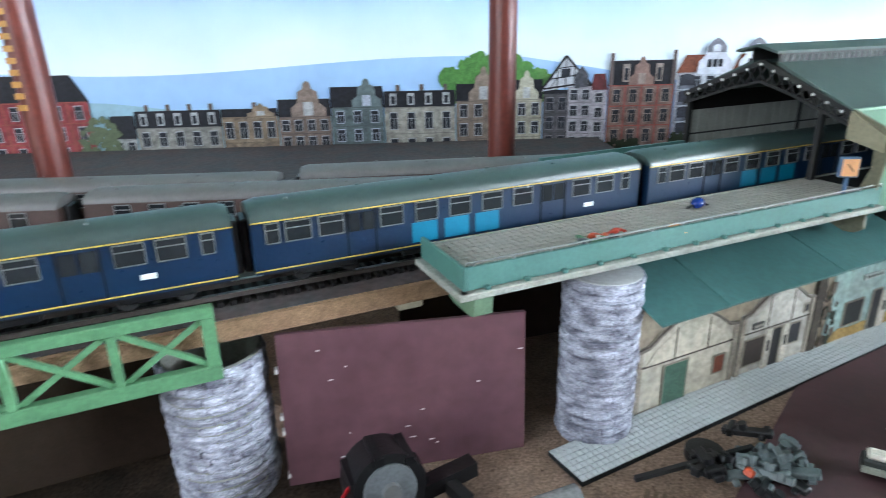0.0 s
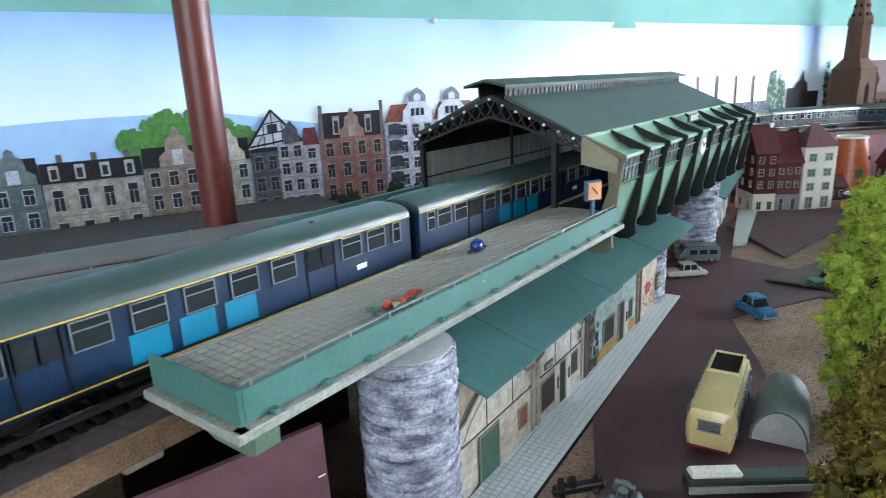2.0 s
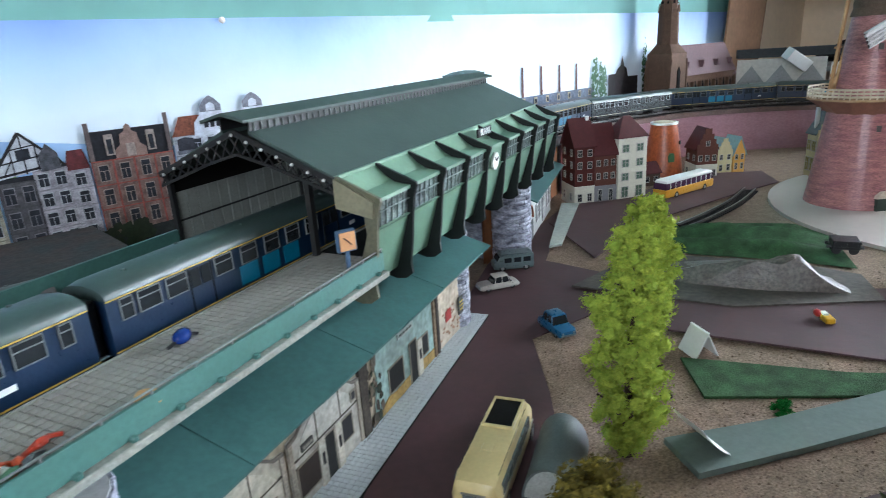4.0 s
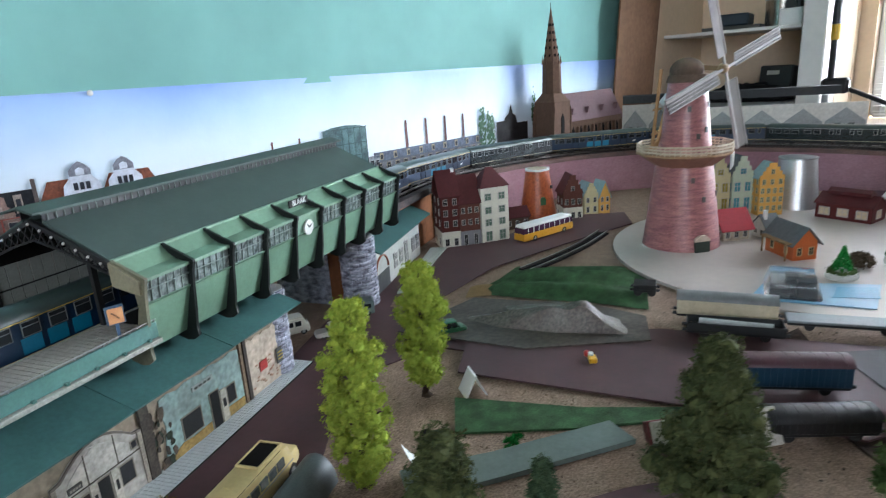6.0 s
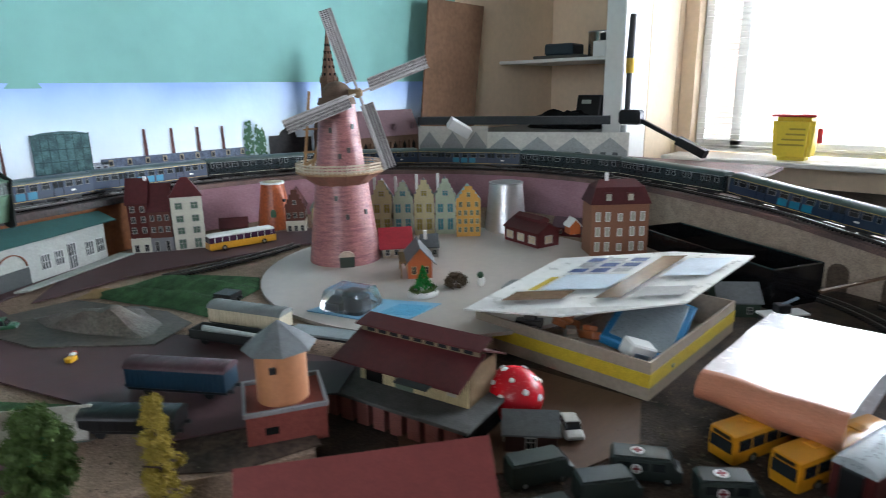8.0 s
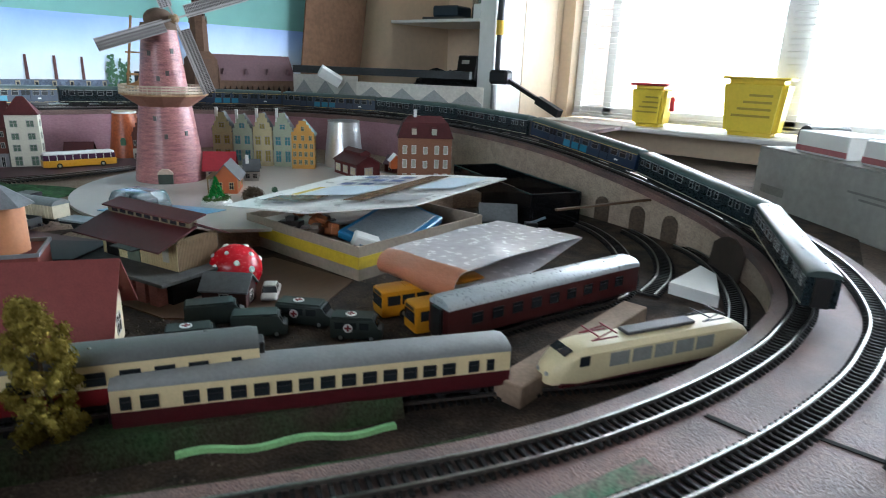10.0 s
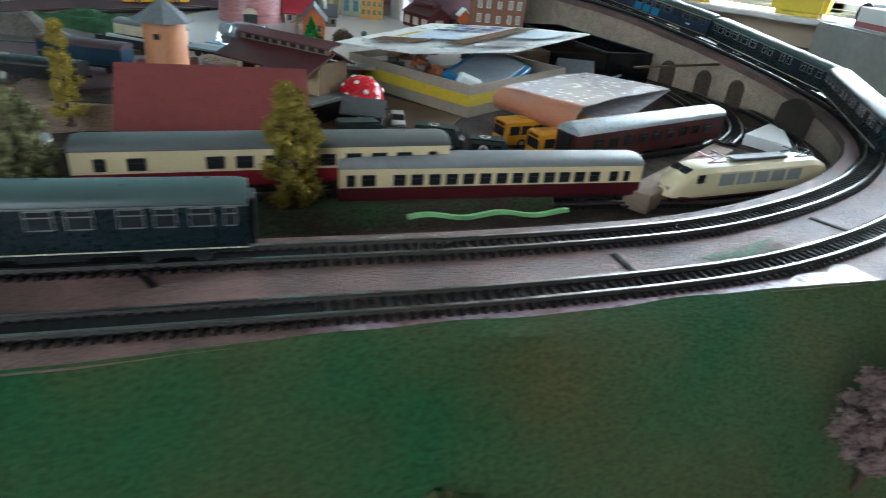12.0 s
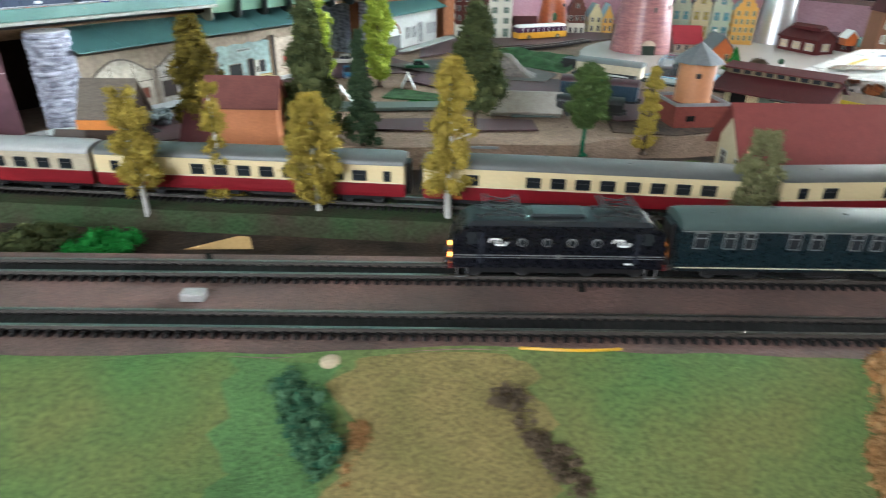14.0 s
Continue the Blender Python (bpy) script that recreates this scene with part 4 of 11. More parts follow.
    part("black_notice", box(B(), 0.3805, 0.3935, -0.0040, -0.0028, 0.022, 0.040), mat("sign_dark", (0, 0, 0)), th, "black notice with yellow print")
    for q in range(3):
        part("print_bar", box(B(), 0.3825, 0.3915, -0.0044, -0.0041, 0.026 + 0.004 * q, 0.0275 + 0.004 * q), mat("notice_yellow", (0.45, 0.34, 0.06), 0.6), th)
    for k in range(26):
        u, v = 0.336 + rngw.random() * 0.050, 0.004 + rngw.random() * 0.034
        part("printed_brick", box(B(), u, u + 0.0035, -0.0016, -0.0012, v, v + 0.0016), mat("poster_brick", (0.36, 0.22, 0.15), 0.8, var=0.3, scale=90), th)
    part("plinth", box(B(), 0.0, L, -0.0046, -0.0034, 0.0, 0.0040), mat("plinth_brown", (0.13, 0.11, 0.09), 0.8, var=0.3, scale=60), th, "dark brown plinth strip")
    och = B()
    prism(och, [(0.216, 0.001), (0.270, 0.001), (0.270, 0.014), (0.246, 0.013), (0.232, 0.015), (0.220, 0.010)], -0.0020, -0.0013, "y")
    prism(och, [(0.295, 0.001), (0.321, 0.001), (0.321, 0.014), (0.295, 0.015)], -0.0020, -0.0013, "y")
    part("ochre_base", och, mat("ochre", (0.42, 0.29, 0.11), 0.8, var=0.35, scale=60), th, "ochre painted base")
    return th


def small_warehouse():
    m = pose(1.066, 0.993, 0, 0, 0, 28.5)
    th = thing("warehouse", m, "pale printed card shed with a green overhanging roof", "warehouse")
    L, D, H = 0.245, 0.07, 0.073
    part("wall", box(B(), 0, L, 0, D, 0, H), mat("pale_facade", (0.60, 0.62, 0.58), 0.7, var=0.15, scale=50), th, "pale grey green printed wall")
    part("roof", prism(B(), [(-0.022, H + 0.002), (D * 0.55, H + 0.027), (D * 0.55, H + 0.029), (-0.022, H + 0.004)], -0.008, L + 0.01, "x"), WARE_ROOF, th, "green sloping roof")
    part("roof", prism(B(), [(D + 0.01, H + 0.01), (D * 0.55, H + 0.027), (D * 0.55, H + 0.029), (D + 0.01, H + 0.012)], -0.008, L + 0.01, "x"), WARE_ROOF, th)
    part("roller_door", box(B(), 0.012, 0.075, -0.0012, -0.0002, 0.001, 0.031), mat("dark_shutter", (0.12, 0.13, 0.13), 0.6, scale=100, aniso=(1, 1, 6)), th, "dark grey shutter")
    arc = B()
    for q in range(10):
        u, v = q * math.pi / 10, (q + 1) * math.pi / 10
        bar(arc, (0.045 + 0.027 * math.cos(u), -0.0012, 0.034 + 0.024 * math.sin(u)), (0.045 + 0.027 * math.cos(v), -0.0012, 0.034 + 0.024 * math.sin(v)), 0.0016, 0.003, (0, 1, 0))
    part("arched_sign", arc, mat("sign_rust", (0.38, 0.16, 0.10), 0.7), th, "faded red brown arched sign")
    for x in (0.10, 0.128, 0.156, 0.196, 0.222):
        wz0, wz1 = (0.004, 0.05) if x == 0.156 else (0.018, 0.044)
        o = part("window", box(B(), x, x + 0.017, -0.0012, -0.0002, wz0, wz1), WINDOWGREY, th, "grey paned window")
        for k in range(4):
            part("window_bar", box(B(), x + k * 0.0055, x + k * 0.0055 + 0.0009, -0.0018, -0.0012, wz0, wz1), WHITE, o)
        for k in range(3):
            z = wz0 + (wz1 - wz0) * k / 2
            part("window_bar", box(B(), x, x + 0.0174, -0.0020, -0.0013, z - 0.0004, z + 0.0005), WHITE, o)
    return th


def truss_bridge():
    th = thing("truss_bridge", ST @ Matrix.Translation((-0.124, 0.040, 0)), "green painted lattice girder bridge beside the track", "bridge")
    z0, z1, L = 0.092, 0.134, 0.50
    for side, y in (("near", 0.0), ("far", 0.075)):
        part("top_chord", box(B(), -L, 0, y - 0.003, y + 0.003, z1 - 0.006, z1, 0.0005), BRIDGE_GREEN, th)
        part("bottom_chord", box(B(), -L, 0, y - 0.003, y + 0.003, z0, z0 + 0.0085, 0.0005), BRIDGE_GREEN, th)
        n = 11
        w = L / n
        for i in range(n + 1):
            x = -i * w
            wd = 0.007 if i == 0 else 0.0045
            part("upright", box(B(), x - wd, x, y - 0.0028, y + 0.0028, z0 + 0.008, z1 - 0.006, 0.0004), BRIDGE_GREEN, th)
            if i < n:
                d = B()
                bar(d, (x - 0.004, y, z0 + 0.008), (x - w, y, z1 - 0.006), 0.003, 0.0022, (0, 1, 0))
                part("diagonal", d, BRIDGE_GREEN, th)
                d = B()
                bar(d, (x - 0.004, y + 0.0004, z1 - 0.006), (x - w, y + 0.0004, z0 + 0.008), 0.003, 0.0016, (0, 1, 0))
                part("diagonal", d, BRIDGE_GREEN, th)
    return th


plat = platform()
hall()
platform_clock(0.318, 0.009)
warehouse()
small_warehouse()
truss_bridge()
pillar(0.106, 0.016, 0.0255, 0.117)
pillar(0.532, 0.034, 0.018, 0.104)
pillar(0.756, 0.045, 0.027, 0.104)
pillar(-0.128, 0.072, 0.030, 0.094, hollow=True)
single("pier_wall", box(B(), 0.0, 0.003, 0.0, 0.115, 0, 0.105), STONEP, ST @ Matrix.Translation((0.74, 0.07, 0)), "flat pier wall faced with grey stone paper", "wall")

# red brown columns carrying the room's shelf above
for x, y, z in ((0.433, 1.03, 0.10), (0.0, 0.96, 0.02)):
    th = thing("red_column", pose(x, y, 0), "tall red brown metal column rising past the backdrop", "column", "red columns")
    part("shaft", cyl(B(), 0.0145, 0.0135, CEIL_Z + 0.03, 20, Matrix.Translation((0, 0, -0.03))), REDCOL, th, "", True)
    if x < 0.2:
        for k in range(26):
            part("stripe", box(B(), -0.010, -0.002, -0.0150, -0.0125, 0.20 + k * 0.010, 0.205 + k * 0.010), mat("stripe_ochre", (0.45, 0.23, 0.04), 0.5), th, "faded yellow mark")
# ---- rolling stock: x along the track, z up from the rail head ----
def bogie(parent, x, axle=0.0145, wheels=True):
    bg = part("bogie", box(B(), x - 0.018, x + 0.018, -0.0115, 0.0115, 0.0035, 0.0085, 0.001), BLACK, parent)
    for dx in (-axle, axle):
        for y in (-0.0085, 0.0085):
            part("wheel", cyl(B(), 0.0058, 0.0058, 0.0018, 14, Matrix.Translation((x + dx, y + 0.0009, 0.0056)) @ pose(0, 0, 0, 90, 0, 0)), DARK, bg)
    return bg


def coach(L, body_mat, roof_mat, label, wins, sz=(0.0275, 0.0385), stripes=(), panels=(), lower=None, roof_top=0.0495, vents=6, group="", wmat=None, frame_mat=None, doors=()):
    """A passenger coach. wins: (x0, x1) along the body; panels: coloured door panels; lower: a material for the lower half."""
    th = thing("railway_coach", None, label, "railway coach", group)
    h = L / 2
    W = 0.0162
    zb, zt = 0.0095, 0.0405
    if lower:
        part("body", prism(B(), [(-W, 0.0232), (W, 0.0232), (W * 0.985, zt), (-W * 0.985, zt)], -h, h, "x"), body_mat, th)
        part("lower_body", prism(B(), [(-W * 0.97, zb), (W * 0.97, zb), (W, 0.013), (W, 0.0232), (-W, 0.0232), (-W, 0.013)], -h, h, "x"), lower, th, "dark red lower body")
    else:
        part("body", prism(B(), [(-W * 0.97, zb), (W * 0.97, zb), (W, 0.013), (W * 0.985, zt), (-W * 0.985, zt), (-W, 0.013)], -h, h, "x"), body_mat, th)
    arc = [(W * 1.02 * math.cos(a), zt + (roof_top - zt) * math.sin(a) ** 0.8) for a in [math.pi * k / 14 for k in range(15)]]
    rf = B()
    rings = []
    for x, sc in ((-h, 0.80), (-h + 0.006, 1.0), (h - 0.006, 1.0), (h, 0.80)):
        rings.append([rf.verts.new((x, y, zt + (z - zt) * sc)) for y, z in arc])
    for a, b in zip(rings, rings[1:]):
        for p in range(14):
            rf.faces.new((a[p], a[p + 1], b[p + 1], b[p]))
        rf.faces.new((a[0], b[0], b[14], a[14]))
    rf.faces.new(rings[0][::-1])
    rf.faces.new(rings[-1])
    rf_ob = part("roof", rf, roof_mat, th, "", True)
    for k in range(vents):
        x = -h + L * (k + 0.5) / vents
        part("roof_vent", cyl(B(), 0.0016, 0.001, 0.0014, 8, Matrix.Translation((x, 0.005 * (1 if k % 2 else -1), roof_top - 0.0009))), roof_mat, rf_ob)
    for x in (-h - 0.0042, h):
        part("gangway", box(B(), x, x + 0.0042, -0.0085, 0.0085, 0.0095, 0.041, 0.0008), BLACK, th, "black rubber gangway")
    uf = B()
    box(uf, -h + 0.004, h - 0.004, -0.013, 0.013, 0.0075, 0.0096)
    box(uf, -0.04, -0.012, -0.0125, 0.0125, 0.0035, 0.0078, 0.0008)
    box(uf, 0.01, 0.046, -0.0125, 0.0125, 0.0040, 0.0078, 0.0008)
    part("underframe", uf, BLACK, th, "black underframe and boxes")
    for x in (-h + 0.042, h - 0.042):
        bogie(th, x)
    for sgn in (-1, 1):
        y = sgn * W
        for x0, x1 in wins:
            p = part("window", box(B(), x0, x1, min(y, y + sgn * 0.0004), max(y, y + sgn * 0.0004), sz[0], sz[1]), wmat or WINDOWDARK, th)
            fr = B()
            a, b = min(y, y + sgn * 0.0008), max(y, y + sgn * 0.0008)
            for q in ((x0 - 0.0005, x1 + 0.0005, sz[0] - 0.0006, sz[0]), (x0 - 0.0005, x1 + 0.0005, sz[1], sz[1] + 0.0006), (x0 - 0.0006, x0, sz[0], sz[1]), (x1, x1 + 0.0006, sz[0], sz[1]), (x0, x1, sz[1] - 0.0038, sz[1] - 0.0032)):
                box(fr, q[0], q[1], a, b, q[2], q[3])
            part("window_frame", fr, frame_mat or SILVER, p)
        for x0, x1, m in panels:
            part("door_panel", box(B(), x0, x1, min(y, y + sgn * 0.0003), max(y, y + sgn * 0.0003), 0.0135, 0.0262), m, th, "bright coloured panel")
        for x0, x1 in doors:
            d = B()
            a, b = min(y, y + sgn * 0.0006), max(y, y + sgn * 0.0006)
            box(d, x0, x0 + 0.0007, a, b, 0.012, 0.039)
            box(d, x1 - 0.0007, x1, a, b, 0.012, 0.039)
            box(d, x0 + 0.0015, (x0 + x1) / 2 - 0.0008, a, b, 0.027, 0.038)
            box(d, (x0 + x1) / 2 + 0.0008, x1 - 0.0015, a, b, 0.027, 0.038)
            part("door", d, WINDOWDARK, th, "narrow double door")
        for z0, z1, m in stripes:
            part("stripe", box(B(), -h, h, min(y, y + sgn * 0.0005), max(y, y + sgn * 0.0005), z0, z1), m, th)
    return th


def emblem_of(parent, x, y, z, s, sgn):
    """White emblem of two interlocked bent arrows, as plain bars."""
    b = B()
    yy0, yy1 = min(y, y + sgn * 0.0005), max(y, y + sgn * 0.0005)
    t = 0.17
    for off in (-1, 1):
        line = [(-1.15, -0.05), (-0.85, 0.42), (-0.05 + 0.28 * off, 0.42), (0.05 + 0.28 * off, -0.42), (0.85, -0.42), (1.15, 0.05)]
        line = line[:5] if off < 0 else line[1:]
        for (x0, z0), (x1, z1) in zip(line, line[1:]):
            bar(b, (x + x0 * s, (yy0 + yy1) / 2, z + z0 * s), (x + x1 * s, (yy0 + yy1) / 2, z + z1 * s), abs(yy1 - yy0) + 0.0001 * off, t * s * 1.15, (0, 0.01, 1))
    part("emblem", b, WHITE, parent, "white emblem")


def electric_loco(label):
    th = thing("electric_locomotive", None, label, "locomotive")
    h, W = 0.0735, 0.0163
    navy = mat("loco_navy", (0.006, 0.007, 0.011), 0.28, var=0.12, scale=70)
    prof = [(-h, 0.010), (-h, 0.026), (-h + 0.004, 0.036), (-h + 0.008, 0.0405), (h - 0.008, 0.0405), (h - 0.004, 0.036), (h, 0.026), (h, 0.010)]
    b = prism(B(), prof, -W, W, "y")
    part("body", b, navy, th)
    rf = prism(B(), [(-h + 0.009, 0.0406), (-h + 0.014, 0.0445), (h - 0.014, 0.0445), (h - 0.009, 0.0406)], -0.0135, 0.0135, "y")
    roof = part("roof", rf, mat("loco_roof", (0.03, 0.034, 0.038), 0.35, var=0.2, scale=60), th)
    part("roof_hatch", box(B(), -0.020, 0.018, -0.009, 0.009, 0.0445, 0.0475, 0.0012), mat("loco_roof", (0, 0, 0)), roof)
    for sgn in (-1, 1):
        y = sgn * W
        a, c = min(y, y + sgn * 0.0005), max(y, y + sgn * 0.0005)
        for x in (-0.0255, -0.0085, 0.0085, 0.0255):
            ring = part("porthole_ring", cyl(B(), 0.0031, 0.0031, 0.0009, 20, Matrix.Translation((x, y + (0.0009 if sgn > 0 else 0), 0.0300)) @ pose(0, 0, 0, 90, 0, 0)), SILVER, th)
            part("porthole", cyl(B(), 0.0024, 0.0024, 0.0012, 20, Matrix.Translation((x, y + (0.0012 if sgn > 0 else 0), 0.0300)) @ pose(0, 0, 0, 90, 0, 0)), WINDOWDARK, ring)
        for z0, z1 in ((0.0196, 0.0203), (0.0180, 0.0184)):
            part("stripe", box(B(), -h + 0.001, h - 0.001, a, c, z0, z1), SILVER, th)
        part("waist_badge", cyl(B(), 0.0018, 0.0018, 0.0008, 12, Matrix.Translation((0, y + (0.0008 if sgn > 0 else 0), 0.0192)) @ pose(0, 0, 0, 90, 0, 0)), SILVER, th)
        for x in (-0.060, 0.060):
            part("cab_window", box(B(), x - 0.0035, x + 0.0035, a, c, 0.0285, 0.0375), WINDOWDARK, th)
            part("cab_door", box(B(), x + (0.005 if x < 0 else -0.0085), x + (0.0085 if x < 0 else -0.005), a, c, 0.014, 0.037), mat("loco_door", (0.02, 0.024, 0.036), 0.4), th)
            emblem_of(th, x * 0.70, y, 0.0300, 0.0056, sgn)
        part("side_number_bar", box(B(), 0.046, 0.051, a, c, 0.0135, 0.0148), WHITE, th)
        for x in (-0.066, 0.066):
            st = B()
            box(st, x - 0.004, x + 0.004, sgn * 0.0145 - 0.0006, sgn * 0.0145 + 0.0006, 0.0018, 0.0024)
            box(st, x - 0.004, x - 0.0034, sgn * 0.0145 - 0.0006, sgn * 0.0145 + 0.0006, 0.0018, 0.0095)
            box(st, x + 0.0034, x + 0.004, sgn * 0.0145 - 0.0006, sgn * 0.0145 + 0.0006, 0.0018, 0.0095)
            part("cab_step", st, SILVER, th, "pale metal cab steps")
    for sx in (-1, 1):
        x = sx * h
        for y in (-0.009, 0.009):
            lamp = part("headlight", cyl(B(), 0.0016, 0.0016, 0.0016, 12, Matrix.Translation((x - (0.0016 if sx < 0 else 0), y, 0.0165)) @ pose(0, 0, 0, 0, 90, 0)), MATS.get("lamp_amber") or glow("lamp_amber", (1.0, 0.33, 0.06), 6.0), th, "glowing amber headlight")
            part("buffer", cyl(B(), 0.0028, 0.0028, 0.005, 12, Matrix.Translation((x + (0 if sx > 0 else -0.005), y, 0.0115)) @ pose(0, 0, 0, 0, 90, 0)), BLACK, th)
            part("cab_front_window", box(B(), min(x * 0.975, x * 0.985), max(x * 0.975, x * 0.985), y - 0.0055, y + 0.0055, 0.0285, 0.0355), WINDOWDARK, th)
        part("buffer_beam", box(B(), min(x, x + sx * 0.0015), max(x, x + sx * 0.0015), -0.015, 0.015, 0.0085, 0.0125), TEERED, th, "red buffer beam")
    for x in (-0.040, 0.040):
        bogie(th, x, 0.017)
        pdark = mat("panto_dark", (0.06, 0.06, 0.062), 0.45, metal=0.4)
        pf = B()
        for yy in (-0.008, 0.008):
            bar(pf, (x - 0.017, yy, 0.0465), (x + 0.017, yy, 0.0465), 0.0010)
        for xx in (-0.017, 0.0, 0.017):
            bar(pf, (x + xx, -0.0081, 0.0465), (x + xx, 0.0081, 0.0465), 0.0010)
        panto = part("pantograph", pf, pdark, th, "folded dark pantograph")
        for yy in (-0.008, 0.008):
            for p, q, w in (((x - 0.012, yy, 0.0468), (x + 0.010, yy * 0.6, 0.0515), 0.0009), ((x + 0.014, yy, 0.0468), (x - 0.008, yy * 0.6, 0.0512), 0.0009), ((x + 0.010, yy * 0.6, 0.0515), (x - 0.010, yy * 1.1, 0.0535), 0.0007), ((x - 0.008, yy * 0.6, 0.0512), (x + 0.012, yy * 1.1, 0.0535), 0.0007)):
                part("pantograph_arm", bar(B(), p, q, w), pdark, panto)
            for xx in (-0.014, 0.014):
                part("insulator", bar(B(), (x + xx, yy, 0.0440), (x + xx, yy, 0.0470), 0.0022), pdark, panto)
        for xx in (-0.012, -0.009, 0.009, 0.012):
            part("collector_bar", bar(B(), (x + xx, -0.013, 0.0530), (x + xx, 0.013, 0.0530), 0.0011), pdark, panto)
    part("skirt", box(B(), -0.062, 0.062, -0.0125, 0.0125, 0.0045, 0.0102), BLACK, th)
    return th


def evenly(n, x0, x1, w):
    return [(x0 + (x1 - x0) * (i + 0.5) / n - w / 2, x0 + (x1 - x0) * (i + 0.5) / n + w / 2) for i in range(n)]


LC = 0.272
wins_ns = [(-0.126, -0.120), (-0.112, -0.098), (-0.092, -0.078), (-0.045, -0.031), (-0.022, -0.008), (0.001, 0.015), (0.024, 0.038), (0.047, 0.061), (0.084, 0.098), (0.103, 0.117), (0.121, 0.128)]
blue = coach(LC, NSBLUE, NSROOF, "blue passenger coach with turquoise panels and a green grey roof", wins_ns,
             stripes=((0.0397, 0.0404, YSTRIPE), (0.0112, 0.0119, YSTRIPE)), panels=((-0.020, -0.003, NSTEAL), (0.002, 0.019, NSTEAL), (0.024, 0.041, NSTEAL)), doors=((-0.072, -0.052), (0.064, 0.082)), group="passenger train", frame_mat=mat("frame_dull", (0.17, 0.18, 0.18), 0.4))
for sgn in (-1, 1):
    part("white_plate", box(B(), -0.096, -0.088, min(sgn * 0.0163, sgn * 0.0166), max(sgn * 0.0163, sgn * 0.0166), 0.0185, 0.0215), WHITE, blue, "small white plate")
green = coach(LC, NSGREEN, NSROOF, "dark green passenger coach with silver window frames and a grey roof", [(-0.126, -0.118), (-0.106, -0.099), (-0.092, -0.086), (-0.062, -0.055), (-0.047, -0.040), (-0.020, -0.013), (-0.006, 0.001), (0.020, 0.033), (0.040, 0.053), (0.066, 0.079), (0.085, 0.096), (0.104, 0.116), (0.123, 0.129)],
              stripes=((0.0394, 0.0402, SILVER), (0.0118, 0.0125, STRIPE)), group="passenger train")
loco = electric_loco("dark blue electric locomotive with portholes, folded pantographs and lit amber headlights")

# the passenger train lies round the whole loop behind its locomotive
s_loco = RING.near(0.703, 0.085)
loco.matrix_world = RING.ride(s_loco, 0.04)
s = s_loco + 0.0735 + 0.008 + LC / 2
k = 0
first = {"b": True, "g": True}
while s < S_END - LC / 2:
    kind = "g" if k in (0, 1, 2, 4, 5, 8) else "b"
    src = green if kind == "g" else blue
    m = RING.ride(s, LC / 2 - 0.042)
    if first[kind]:
        src.matrix_world = m
        first[kind] = False
    else:
        copy_thing(src, m)
    s += LC + 0.0095
    k += 1
    if k == 1:
        s = RING.near(1.66, -0.376) + LC / 2

# coaches parked on the board behind the station track, only their grey roofs show
parked = coach(LC, mat("parked_brown", (0.10, 0.06, 0.05), 0.5), mat("parked_roof", (0.16, 0.155, 0.15), 0.5, var=0.12, scale=60), "parked old coach with a pale grey roof", evenly(9, -0.12, 0.12, 0.012), group="parked coaches")
parked.matrix_world = pose(0.085, 0.905, 0.098)
for x, y in ((0.372, 0.935), (0.215, 0.868), (-0.205, 0.905), (-0.07, 0.850)):
    copy_thing(parked, pose(x, y, 0.098, 0, 0, 3 if x > 0.3 else 1))

# red and cream express coaches in the yard
LT = 0.303
tee = coach(LT, TEECREAM, TEEROOF, "red and cream express coach with dark windows and a grey roof", [(-0.135, -0.128), (-0.112, -0.100)] + evenly(8, -0.060, 0.120, 0.0125) + [(0.132, 0.138)], sz=(0.0255, 0.0345), lower=TEERED, stripes=((0.0227, 0.0234, STRIPE),), group="express coaches", frame_mat=BLACK, vents=4)
tee2 = coach(0.300, TEECREAM, mat("coach_roof_pale", (0.24, 0.245, 0.245), 0.45, var=0.12, scale=60), "maroon and cream coach with rounded windows and a pale grey roof", [(-0.143, -0.137), (-0.130, -0.119)] + evenly(13, -0.105, 0.105, 0.0098) + [(0.114, 0.122), (0.130, 0.135)], sz=(0.0255, 0.0345), lower=mat("coach_maroon", (0.085, 0.012, 0.016), 0.35), group="express coaches", frame_mat=BLACK, vents=0)
ROWA = Line([(0.02, 0.85, -0.006), (0.20, 0.70, -0.006), (0.436, 0.506, -0.006), (0.712, 0.284, -0.006), (0.968, 0.077, -0.006), (1.228, -0.080, -0.006), (1.34, -0.140, -0.006)])
ROWB = Line([(1.04, 0.030, -0.023), (1.134, -0.034, -0.023), (1.26, -0.117, -0.023), (1.38, -0.199, -0.023), (1.47, -0.266, -0.023), (1.56, -0.308, -0.023), (1.65, -0.338, -0.023)])
T1 = Line([(1.28, -0.075, -0.023), (1.396, -0.108, -0.023), (1.54, -0.140, -0.023), (1.68, -0.176, -0.023), (1.80, -0.134, -0.023), (1.90, -0.066, -0.023), (1.97, 0.02, -0.023), (2.00, 0.12, -0.023)])
T2 = Line([(1.70, -0.203, -0.023), (1.795, -0.190, -0.023), (1.888, -0.150, -0.023), (1.96, -0.095, -0.023), (2.005, -0.035, -0.023)])
T3 = Line([(1.672, -0.318, -0.023), (1.764, -0.293, -0.023), (1.862, -0.247, -0.023), (1.935, -0.192, -0.023), (1.975, -0.140, -0.023)])
structure("ground_yard_bank", ribbon(ROWA, ROWA.near(0.31, 0.61), ROWA.length() - 0.02, [(-0.05, -0.0305), (-0.03, -0.0064), (0.035, -0.0064), (0.048, -0.0305)]), mat("yard_grass", (0, 0, 0)), "patchy grass and earth bank carrying the yard track")
